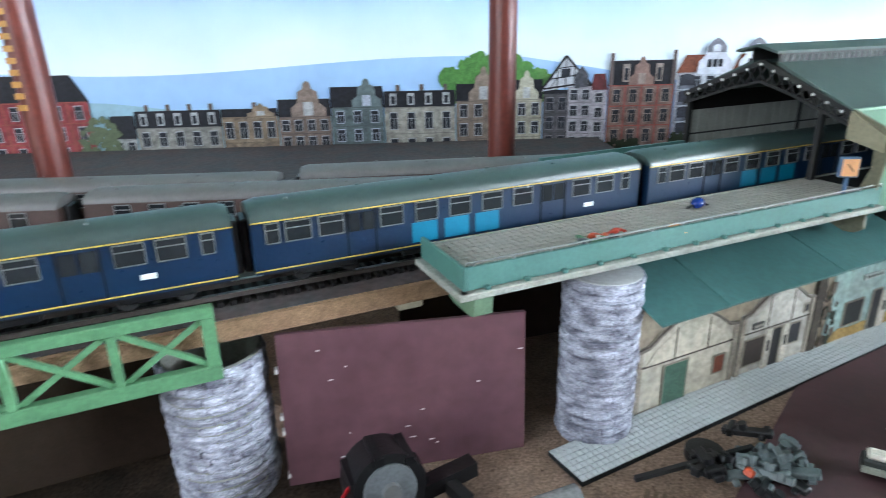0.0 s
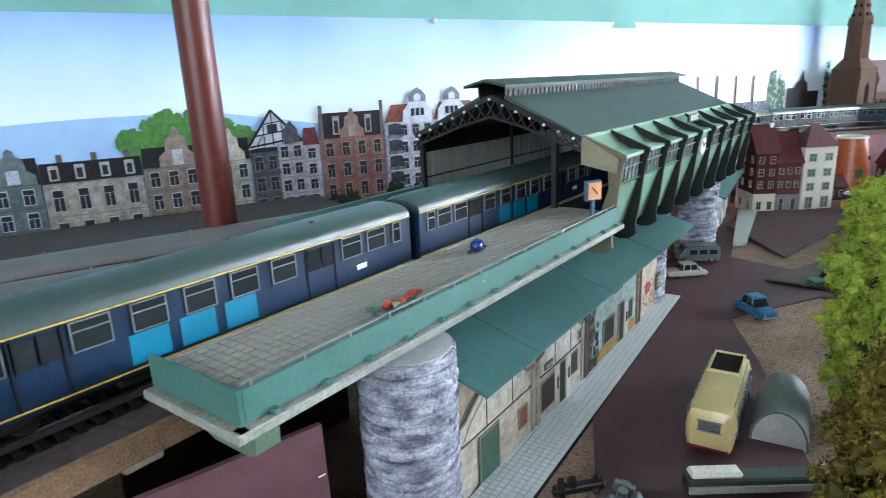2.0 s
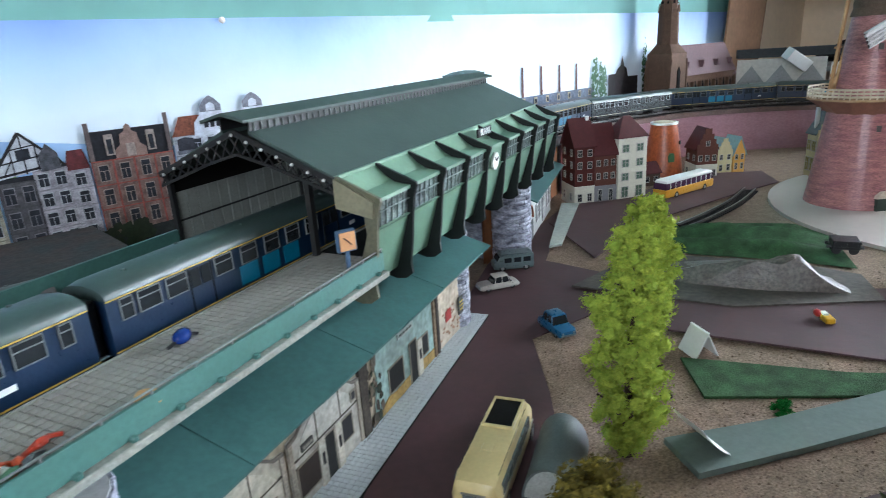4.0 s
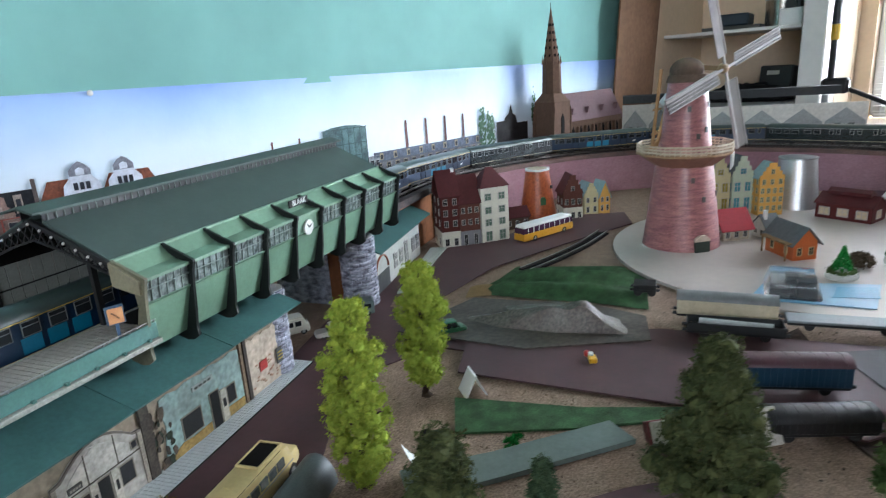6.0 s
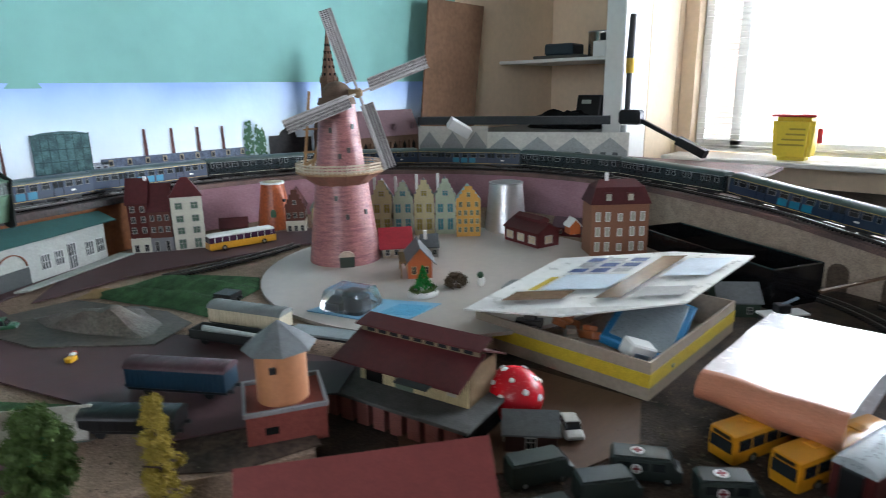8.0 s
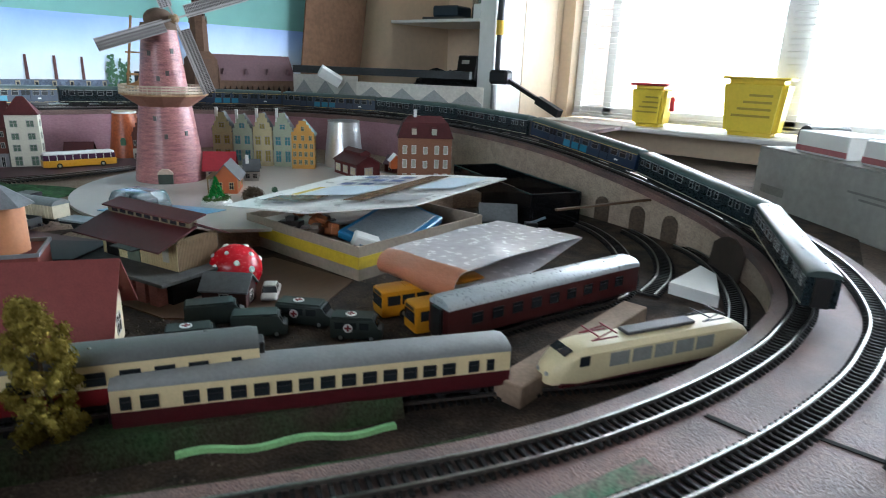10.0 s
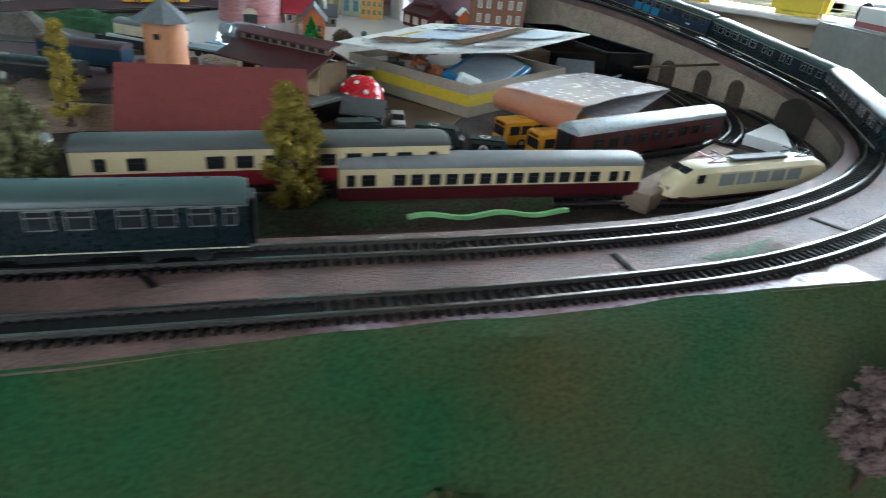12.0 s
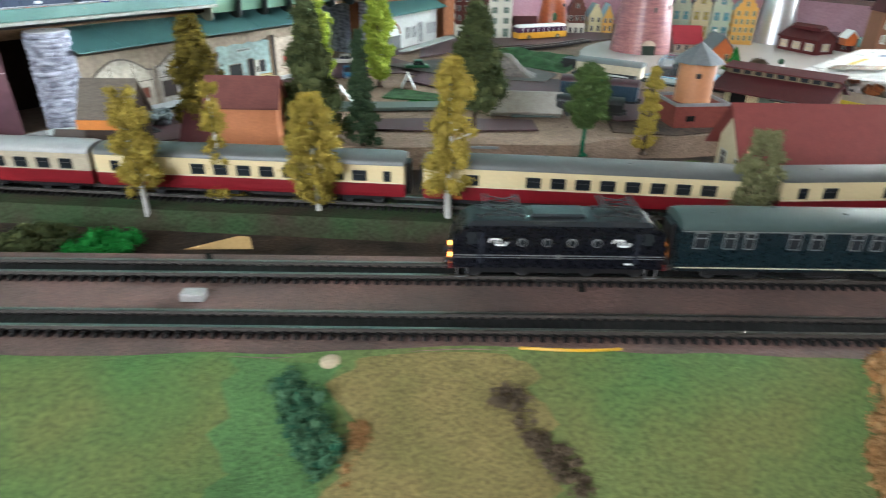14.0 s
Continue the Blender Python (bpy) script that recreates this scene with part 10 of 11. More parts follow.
single("green_trim", gcl, mat("green_foam", (0.24, 0.44, 0.20), 0.8, scale=80, bump=0.6), None, "pale green foam strip along the bed", "trim", smooth=True)
lying = thing("overturned_wagon", pose(1.010, 0.470, 0.004, 58, 0, -38), "overturned white and red card wagon", "wagon")
part("body", box(B(), -0.05, 0.05, -0.016, 0.016, 0.0, 0.034, 0.001), mat("wagon_dirtywhite", (0.46, 0.43, 0.38), 0.6, var=0.2), lying)
part("red_base", box(B(), -0.052, 0.052, -0.017, 0.017, -0.010, 0.0, 0.001), BARNRED, lying, "dark red base")
shl = thing("grey_shelter", pose(0.790, 0.455, -0.024, 0, 0, -38), "low grey roofed platform shelter", "shelter")
part("roof", box(B(), 0, 0.125, -0.012, 0.026, 0.018, 0.021, 0.0006), mat("shelter_roof", (0.26, 0.29, 0.30), 0.5), shl)
part("wall", box(B(), 0.004, 0.121, 0.0, 0.022, 0, 0.018), mat("shelter_wall", (0.09, 0.045, 0.04), 0.7), shl)

# dark earth of the depot yard, loose stones and debris
sheet("ground_brown_board", [(1.245, 0.235), (1.30, 0.30), (1.47, 0.25), (1.485, 0.10), (1.405, 0.062), (1.335, 0.080), (1.26, 0.15)], -0.0300, mat("brown_board", (0.27, 0.19, 0.135), 0.7, var=0.25, scale=24, second=(0.17, 0.12, 0.09), mix=0.8), "smooth brown board in front of the depot")
sheet("ground_depot_yard", [(1.04, 0.33), (1.10, 0.275), (1.17, 0.255), (1.205, 0.36), (1.235, 0.43), (1.30, 0.47), (1.20, 0.50), (1.10, 0.40)], 0.0, mat("depot_earth", (0.12, 0.082, 0.062), 0.9, var=0.5, scale=28, second=(0.05, 0.04, 0.034), mix=0.9, bump=0.8), "dark trodden earth round the goods depot", 0.0012)


def scatter(name, zone, n, z, size, material, label, seed, keep=None):
    """Loose grains lying on the ground, joined into one mesh."""
    rng = random.Random(seed)
    verts, faces = [], []
    for k in range(n):
        x, y = rng.uniform(zone[0], zone[1]), rng.uniform(zone[2], zone[3])
        if keep and not keep(x, y):
            continue
        r = size * rng.uniform(0.4, 1.0) ** 1.5
        a = rng.random() * math.tau
        b = len(verts)
        for q in range(4):
            rr = r * rng.uniform(0.7, 1.3)
            verts.append((x + rr * math.cos(a + q * 1.57), y + rr * math.sin(a + q * 1.57), z))
        verts.append((x, y, z + r * rng.uniform(0.5, 1.1)))
        faces += [(b, b + 1, b + 4), (b + 1, b + 2, b + 4), (b + 2, b + 3, b + 4), (b + 3, b, b + 4)]
    me = bpy.data.meshes.new(name)
    me.from_pydata(verts, [], faces)
    me.materials.append(material)
    ob = new(name, me)
    return tagged(ob, label, "gravel", "", "stuff")


def on_town(x, y):
    return 0.566 * x + 0.824 * y > float(np.interp(x, [a for a, _ in EDGE], [b for _, b in EDGE])) + 0.012


scatter("gravel", (0.55, 1.20, 0.42, 0.80), 5200, -0.0006, 0.0016, mat("gravel_tan", (0.34, 0.25, 0.18), 0.9, var=0.5, scale=200, second=(0.16, 0.11, 0.08), mix=1.0), "loose tan gravel on the sandy ground", 61, on_town)
scatter("gravel", (1.00, 1.60, 0.15, 0.62), 1500, 0.0010, 0.0018, mat("debris_dark", (0.07, 0.055, 0.045), 0.9, var=0.5, scale=150, second=(0.20, 0.16, 0.12), mix=0.8), "loose dark grit round the goods depot", 62, on_town)
scatter("gravel", (1.00, 1.55, -0.12, 0.18), 1500, -0.0300, 0.0024, mat("debris_dark", (0, 0, 0)), "loose dark grit in the goods yard", 63)
scatter("gravel", (0.30, 0.62, 0.55, 0.72), 900, -0.0006, 0.0016, mat("gravel_tan", (0, 0, 0)), "loose tan gravel below the station", 64)
paint = [RING.near(1.02, -0.13) + k * 0.0125 for k in range(32)]
paint_out = [RING.at(v) + RING.side(v) * (bed_edge(v) + 0.0004) for v in paint]
paint_in = [RING.at(v) + RING.side(v) * (0.0800 + 0.0008 * math.sin(k * 1.9) + 0.0016 * max(0.0, k - 20) * (k % 3) * 0.3) for k, v in enumerate(paint)]
structure("ground_lilac_paint", prism(B(), [(p.x, p.y) for p in paint_in] + [(p.x, p.y) for p in paint_out[::-1]], 0.0052, 0.0064, "z"), mat("lilac_board", (0.40, 0.31, 0.36), 0.30, var=0.5, scale=26, second=(0.20, 0.115, 0.125), mix=1.0, bump=0.8, fine=9), "shiny lilac paint along the ragged outer edge of the bed")
structure("ground_green_paint", prism(B(), [(1.245, -0.322), (1.328, -0.350), (1.318, -0.366), (1.280, -0.350), (1.246, -0.338)], 0.0058, 0.0062, "z"), mat("green_dust", (0.10, 0.20, 0.12), 0.9, var=0.5, scale=60, second=(0.22, 0.16, 0.14), mix=1.0), "faint green dust between the tracks")

# two houses standing behind the express coaches, a card and a low green heap by the bed
house("model_house", pose(0.575, 0.491, -0.031, 0, 0, -34.5), 0.074, 0.036, 0.095, 0.024, mat("house_orange", (0.62, 0.27, 0.14), 0.7, var=0.15, scale=70), mat("house_roof_dull_red", (0.20, 0.070, 0.06), 0.6, var=0.2, scale=90), [], "orange rendered house with a dull red roof behind the coaches", gable="side", overhang=0.004)
brown_house = house("model_house", pose(0.459, 0.535, -0.031, 0, 0, -34.5), 0.052, 0.040, 0.088, 0.032, mat("house_dark_timber", (0.07, 0.05, 0.04), 0.7, var=0.2, scale=70), mat("house_roof_grey_brown", (0.20, 0.17, 0.14), 0.7, var=0.3, scale=160, aniso=(1, 1, 4)), [], "dark timber house with a grey brown roof and orange eaves board", gable="side", overhang=0.004)
part("eaves_board", box(B(), -0.003, 0.055, -0.0062, -0.0046, 0.0745, 0.0845), mat("eaves_orange", (0.62, 0.22, 0.03), 0.5), brown_house, "bright orange eaves board")
single("ochre_card", prism(B(), [(0.0, 0.0), (0.056, 0.0), (0.053, 0.0105), (0.044, 0.0112)], 0.0, 0.0014, "y"), mat("ochre_card", (0.46, 0.31, 0.14), 0.8, var=0.15, scale=60), pose(0.494, 0.3000, -0.0062, -40, 0, -32), "small ochre triangular card on the edge of the bed", "card")
mound("grass_tuft", [(0.535, 0.395), (0.560, 0.396), (0.590, 0.372), (0.612, 0.345), (0.590, 0.340), (0.560, 0.358), (0.540, 0.376)], 0.012, GRASS, "low green heap of grass flock on the yard bank", 17).matrix_world = Matrix.Translation((-0.004, 0.008, -0.0325))
# ---- things by the walls ----
cd = B()
prism(cd, [(2.30, 0.10), (2.56, 0.10), (2.63, 0.58), (2.36, 0.585)], 1.268, 1.274, "y")
single("cardboard_sheet", cd, mat("kraft_card", (0.22, 0.13, 0.08), 0.8, scale=12), pose(0, 0, 0), "tall brown cardboard sheet leaning against the wall", "cardboard")
pot = thing("metal_pot", pose(2.95, 0.985, 0.4042), "steel pot standing on the shelf", "pot")
part("pot_body", cyl(B(), 0.052, 0.052, 0.088, 28), mat("pot_steel", (0.42, 0.40, 0.37), 0.25, metal=0.9, var=0.15), pot, "", True)
part("pot_rim", cyl(B(), 0.0535, 0.0535, 0.004, 28, Matrix.Translation((0, 0, 0.086))), SILVER, pot)
part("pot_inside", cyl(B(), 0.049, 0.049, 0.0006, 24, Matrix.Translation((0, 0, 0.0902))), NIGHT, pot)
bxw = thing("storage_box", pose(2.90, 0.888, 0.4042), "low white storage box on the shelf", "box")
part("box_body", box(B(), -0.06, 0.16, 0.0, 0.075, 0, 0.052, 0.003), WHITE, bxw)
cam_s = thing("small_camera", pose(2.90, 0.905, 0.456), "small black camera lying on the white box", "camera")
part("camera_body", box(B(), -0.03, 0.03, 0, 0.05, 0.0005, 0.028, 0.003), BLACK, cam_s)
part("camera_lens", cyl(B(), 0.011, 0.011, 0.012, 16, Matrix.Translation((-0.04, 0.025, 0.014)) @ pose(0, 0, 0, 0, 90, 0)), DARK, cam_s)
bgt = thing("paper_bag", pose(3.02, 1.00 - 0.08, 0.4042), "brown paper packet on the shelf", "packet")
part("packet_body", box(B(), -0.03, 0.03, 0.03, 0.075, 0, 0.075, 0.004), mat("packet_brown", (0.34, 0.26, 0.18), 0.8), bgt)
bb = thing("blue_case", pose(2.93, 1.13, 0.4042, 0, 0, 8), "dark blue case lying on the shelf", "case")
part("case_body", box(B(), -0.05, 0.06, -0.05, 0.06, 0.014, 0.055, 0.006), mat("case_navy", (0.03, 0.055, 0.075), 0.5), bb)
part("case_base", box(B(), -0.06, 0.08, -0.09, 0.10, 0, 0.014, 0.002), mat("case_grey", (0.13, 0.13, 0.12), 0.6), bb)
# lower ledge with black bags and printed paper fronts
structure("trim_ledge", box(B(), 2.50, 3.155, 0.874, 1.30, 0.150, 0.166), mat("ledge_grey", (0.28, 0.28, 0.27), 0.7), "grey ledge below the shelf")
bag = ball(B(), 1.0, Matrix(), 4)
for v in bag.verts:
    a = math.atan2(v.co.y, v.co.x)
    k = 1 + 0.16 * math.sin(a * 3 + 1) + 0.10 * math.sin(a * 7 + v.co.z * 6) + 0.06 * math.sin(v.co.z * 17 + a * 5)
    v.co = Vector((2.80 + 0.075 * v.co.x * k, 1.03 + 0.125 * v.co.y * k, 0.166 + max(0.0, 0.010 + 0.046 * v.co.z * k)))
single("black_bag", bag, mat("black_cloth", (0.010, 0.010, 0.011), 0.8, scale=40), None, "crumpled black cloth bag on the ledge", "bag", smooth=True)
bk = thing("camera_case", pose(2.85, 0.905, 0.166, 0, 8, -10), "black box shaped camera case with a grey label", "case")
part("case_body", box(B(), -0.07, 0.07, -0.02, 0.085, 0.008, 0.105, 0.004), BLACK, bk)
part("case_label", box(B(), -0.0708, -0.0701, 0.02, 0.06, 0.075, 0.088), mat("label_grey", (0.45, 0.43, 0.38), 0.5), bk, "grey label")


def printed_strip(x0, y0, x1, y1, z0, z1, peaks, tone, label, lean=0.0):
    """A long strip of paper printed with pale house fronts."""
    d = Vector((x1 - x0, y1 - y0, 0))
    L = d.length
    th = thing("printed_paper_strip", pose(x0, y0, 0, 0, 0, math.degrees(math.atan2(d.y, d.x))), label, "paper")
    part("sheet", box(B(), 0, L, 0, 0.0015, z0, z1), mat("strip_white_%d" % int(tone * 100), (tone, tone * 0.96, tone * 0.88), 0.6, var=0.15, scale=20), th)
    n = peaks
    for k in range(n):
        w = L / n
        x = w * k
        part("house_front", prism(B(), [(x + 0.003, z0 + 0.002), (x + w - 0.003, z0 + 0.002), (x + w - 0.003, z0 + (z1 - z0) * 0.45), (x + w / 2, z0 + (z1 - z0) * 0.85), (x + 0.003, z0 + (z1 - z0) * 0.45)], -0.0008, -0.0002, "y"), mat("strip_house_%d" % int(tone * 100), (tone * 0.55, tone * 0.56, tone * 0.55), 0.6, var=0.2), th)
        for i in range(2):
            part("window", box(B(), x + w * (0.25 + 0.32 * i), x + w * (0.40 + 0.32 * i), -0.0014, -0.0008, z0 + (z1 - z0) * 0.16, z0 + (z1 - z0) * 0.40), mat("strip_window", (0.10, 0.11, 0.11), 0.5), th)
    return th


printed_strip(2.30, 0.985, 2.46, 0.62, 0.095, 0.185, 4, 0.74, "white curled paper strip printed with grey gabled houses")
printed_strip(2.22, 1.19, 2.32, 1.00, 0.092, 0.200, 3, 0.58, "pale paper strip printed with a white terrace")
dkr = B()
bar(dkr, (2.24, 1.20, 0.215), (2.50, 0.70, 0.215), 0.05, 0.022)
single("rolled_mat", dkr, mat("mat_darkgrey", (0.07, 0.075, 0.078), 0.8), None, "dark grey rolled mat behind the printed strips", "mat")
single("white_carton", box(B(), -0.035, 0.035, -0.015, 0.015, 0, 0.03, 0.001), WHITE, pose(2.25, 1.06, 0.185, 20, 30, -30), "small white carton lying on the paper strips", "carton")
# tripod hanging beside the post
tp = thing("tripod", pose(2.745, 0.775, 0.0), "folded black tripod with a yellow grip hanging on the post", "tripod")
part("upper_tube", cyl(B(), 0.012, 0.010, 0.13, 14, Matrix.Translation((0, 0, 0.39)) @ pose(0, 0, 0, 0, 3, 0)), BLACK, tp, "", True)
part("yellow_grip", cyl(B(), 0.0135, 0.0135, 0.045, 14, Matrix.Translation((0, -0.002, 0.345))), mat("grip_yellow", (0.65, 0.42, 0.02), 0.4), tp, "yellow grip", True)
part("lower_tube", cyl(B(), 0.009, 0.009, 0.115, 14, Matrix.Translation((0, 0, 0.232))), BLACK, tp)
part("head", box(B(), -0.022, 0.022, -0.052, 0.022, 0.188, 0.234, 0.008), BLACK, tp, "black pan head")
part("pan_handle", bar(B(), (0, -0.05, 0.20), (-0.03, -0.235, 0.125), 0.012), BLACK, tp, "black handle")
part("handle_grip", bar(B(), (-0.022, -0.18, 0.147), (-0.036, -0.27, 0.11), 0.024), BLACK, tp)
part("leg", cyl(B(), 0.010, 0.010, 0.225, 10, Matrix.Translation((0, 0.01, -0.04))), SILVER, tp)
# yellow containers on the sill


def bin_(m, w, d, h, label, red):
    th = thing("yellow_container", m, label, "container", "yellow containers")
    YC = mat("container_yellow", (0.85, 0.66, 0.07), 0.4, var=0.06, scale=20)
    bm = B()
    lo = [bm.verts.new(p) for p in ((-w * 0.42, -d * 0.42, 0), (w * 0.42, -d * 0.42, 0), (w * 0.42, d * 0.42, 0), (-w * 0.42, d * 0.42, 0))]
    hi = [bm.verts.new(p) for p in ((-w / 2, -d / 2, h), (w / 2, -d / 2, h), (w / 2, d / 2, h), (-w / 2, d / 2, h))]
    for k in range(4):
        bm.faces.new((lo[k], lo[(k + 1) % 4], hi[(k + 1) % 4], hi[k]))
    bm.faces.new(lo[::-1])
    bm.faces.new(hi)
    bmesh.ops.bevel(bm, geom=list(bm.edges), offset=min(w, d) * 0.14, segments=3, affect="EDGES")
    part("bucket", bm, YC, th, "", True)
    part("lid", box(B(), -w * 0.52, w * 0.52, -d * 0.52, d * 0.52, h, h + 0.008, 0.003), mat("lid_red", (0.60, 0.04, 0.05), 0.4) if red else YC, th, "red lid" if red else "yellow lid")
    if red:
        part("handle", box(B(), -0.005, 0.005, -d * 0.62, -d * 0.5, h * 0.4, h * 0.75, 0.003), mat("lid_red", (0, 0, 0)), th)
    for k in range(4):
        part("print_bar", box(B(), -w * 0.47 - 0.0014, -w * 0.47, -d * 0.3, d * (0.3 - 0.08 * k), h * (0.35 + 0.12 * k), h * (0.39 + 0.12 * k)), mat("print_brown", (0.50, 0.37, 0.05), 0.5), th)
    return th


bin_(pose(3.135, 0.382, 0.0632), 0.10, 0.126, 0.138, "yellow waste container with a red lid on the sill", True)
bin_(pose(3.125, 0.046, 0.0632), 0.11, 0.186, 0.172, "large yellow waste container on the sill", False)
# carton at the end of the layout
gc = thing("grey_carton", None, "large grey board carton standing behind the curve", "carton")
gc.matrix_world = Matrix.Translation((2.200, -0.440, -0.034)) @ pose(0, 0, 0, 0, 0, 45)
part("box_body", box(B(), 0, 0.45, -0.30, 0.0, 0, 0.126, 0.002), mat("grey_board", (0.38, 0.365, 0.345), 0.75, var=0.14, scale=9, second=(0.31, 0.295, 0.275), mix=0.8), gc)
for y0, y1 in ((-0.2995, -0.1512), (-0.1488, -0.0005)):
    part("top_flap", box(B(), 0.0005, 0.4495, y0, y1, 0.1265, 0.1285, 0.0006), mat("grey_board", (0, 0, 0)), gc, "grey closed top flap")
part("tape_strip", box(B(), -0.0004, 0.4504, -0.166, -0.134, 0.1286, 0.1290), mat("clear_tape", (0.40, 0.36, 0.29), 0.22, var=0.15, scale=30), gc, "shiny strip of parcel tape")
for k, (x0, x1, z0, z1) in enumerate(((0.06, 0.16, 0.080, 0.084), (0.06, 0.13, 0.070, 0.074), (0.34, 0.42, 0.030, 0.048))):
    part("print_bar", box(B(), x0, x1, 0.0001, 0.0006, z0, z1), mat("carton_print", (0.24, 0.23, 0.22), 0.7), gc)
for k, (x, w) in enumerate(((0.03, 0.15), (0.22, 0.15))):
    sb = thing("small_carton", Matrix.Translation((2.200, -0.440, 0.0945)) @ pose(0, 0, 0, 0, 0, 45) @ Matrix.Translation((x, -0.13, 0)), "white and red small carton on the grey carton", "carton", "small cartons")
    part("box_body", box(B(), 0, w, 0, 0.10, 0, 0.045, 0.002), WHITE, sb)
    part("red_band", box(B(), 0.0, w, 0.1001, 0.1008, 0.004, 0.015), mat("carton_red", (0.46, 0.16, 0.17), 0.4), sb, "red printed band")
rl = cyl(B(), 0.026, 0.026, 0.09, 20, Matrix.Translation((2.200, -0.440, 0.121)) @ pose(0, 0, 0, 0, 0, 45) @ Matrix.Translation((0.39, -0.06, 0)) @ pose(0, 0, 0, 90, 0, 0))
single("tape_roll", rl, BLACK, None, "black roll lying on the grey carton", "roll", smooth=True)
# lamp signal at the edge of the bed
sg = thing("yard_lamp", pose(1.424, -0.470, -0.006, 4, 3, -35), "leaning dark yard lamp with a box head", "lamp")
part("mast", box(B(), -0.0022, 0.0022, -0.0016, 0.0016, 0, 0.082), DARK, sg)
part("head", box(B(), -0.0065, 0.0065, -0.0045, 0.0045, 0.080, 0.101, 0.001), mat("lamp_head", (0.16, 0.15, 0.14), 0.6), sg)
part("base", box(B(), -0.016, 0.016, -0.012, 0.012, -0.010, 0.003, 0.001), BLACK, sg)
wc = tube(B(), [Vector((1.45 + 0.10 * f, -0.49 - 0.10 * f, 0.004 + 0.02 * math.sin(f * 7) * (1 - f))) for f in [k / 29 for k in range(30)]], 0.0007)
single("loose_wire", wc, BLACK, None, "thin dark wire hanging over the board edge", "wire")
single("tin_plate", box(B(), -0.030, 0.030, -0.019, 0.019, 0, 0.004, 0.001), mat("tin_bright", (0.80, 0.81, 0.82), 0.22, metal=0.6), pose(1.440, -0.494, -0.004, 0, 3, -24), "bright metal plate beside the lamp", "plate")
# lilac paper along the outer edge of the curve, clutter beyond
lilac = mat("lilac_paper", (0.62, 0.60, 0.70), 0.5, var=0.5, scale=24, second=(0.36, 0.33, 0.42), mix=0.9, bump=0.8)
hang = B()
grid = []
for i in range(15):
    f = i / 14
    row = []
    for j in range(7):
        g = j / 6
        base = Vector((float(np.interp(f, (0, 0.3, 0.7, 1), (1.800, 1.680, 1.545, 1.462))), float(np.interp(f, (0, 0.3, 0.7, 1), (-0.452, -0.476, -0.490, -0.497))), 0.0075 - 0.003 * f))
        wide = float(np.interp(f, (0, 0.2, 0.5, 0.75, 1), (0.006, 0.034, 0.056, 0.058, 0.040)))
        row.append(hang.verts.new(base + Vector((-0.10, -0.82, -0.52)) * wide * g + Vector((0, 0, 0.010 * math.sin(g * 3.0) + 0.003 * math.sin(f * 9 + g * 4)))))
    grid.append(row)
for u, v in zip(grid, grid[1:]):
    for j in range(6):
        hang.faces.new((u[j], u[j + 1], v[j + 1], v[j]))
single("hanging_paper", hang, lilac, None, "lilac grey paper sheet hanging over the board edge", "paper", smooth=True)
hang = B()
grid = []
for i in range(9):
    f = i / 8
    grid.append([hang.verts.new(Vector((1.462, -0.520, -0.012)).lerp(Vector((1.395, -0.560, -0.105)), f) + Vector((0.070, -0.046, -0.010)) * (j / 4) + Vector((0, 0, 0.006 * math.sin(f * 6 + j)))) for j in range(5)])
for u, v in zip(grid, grid[1:]):
    for j in range(4):
        hang.faces.new((u[j], u[j + 1], v[j + 1], v[j]))
single("hanging_paper", hang, lilac, None, "pale lilac paper strip hanging down the slope", "paper", smooth=True)
for pts, m, lab in (([(1.745, -0.500), (1.812, -0.586), (1.622, -0.596), (1.588, -0.528)], WHITE, "white sheet lying on the board beyond the curve"),
                    ([(1.600, -0.600), (1.540, -0.632), (1.515, -0.575), (1.560, -0.556)], lilac, "small lilac sheet on the board beside the white one"),
                    ([(1.90, -0.50), (1.99, -0.56), (1.90, -0.63), (1.83, -0.57)], CREAM, "crumpled cream paper on the board beyond the curve")):
    single("loose_sheet", prism(B(), pts, -0.0335, -0.0318, "z"), m, None, lab, "paper", "loose sheets beyond the curve")
structure("ground_corner_board", prism(B(), [(1.22, -0.42), (1.30, -0.40), (1.48, -0.56), (1.64, -0.79), (1.30, -0.74)], -0.110, -0.092, "z"), mat("dusty_board", (0, 0, 0)), "dusty brown lower board at the corner")
# added sheet: its white stands in for the brightly lit floor here
single("loose_sheet", prism(B(), [(1.405, -0.605), (1.465, -0.590), (1.555, -0.715), (1.445, -0.722)], -0.0915, -0.0900, "z"), WHITE, None, "white sheet added on the lower corner board for a bright floor", "paper", "loose sheets beyond the curve")
rngj = random.Random(12)
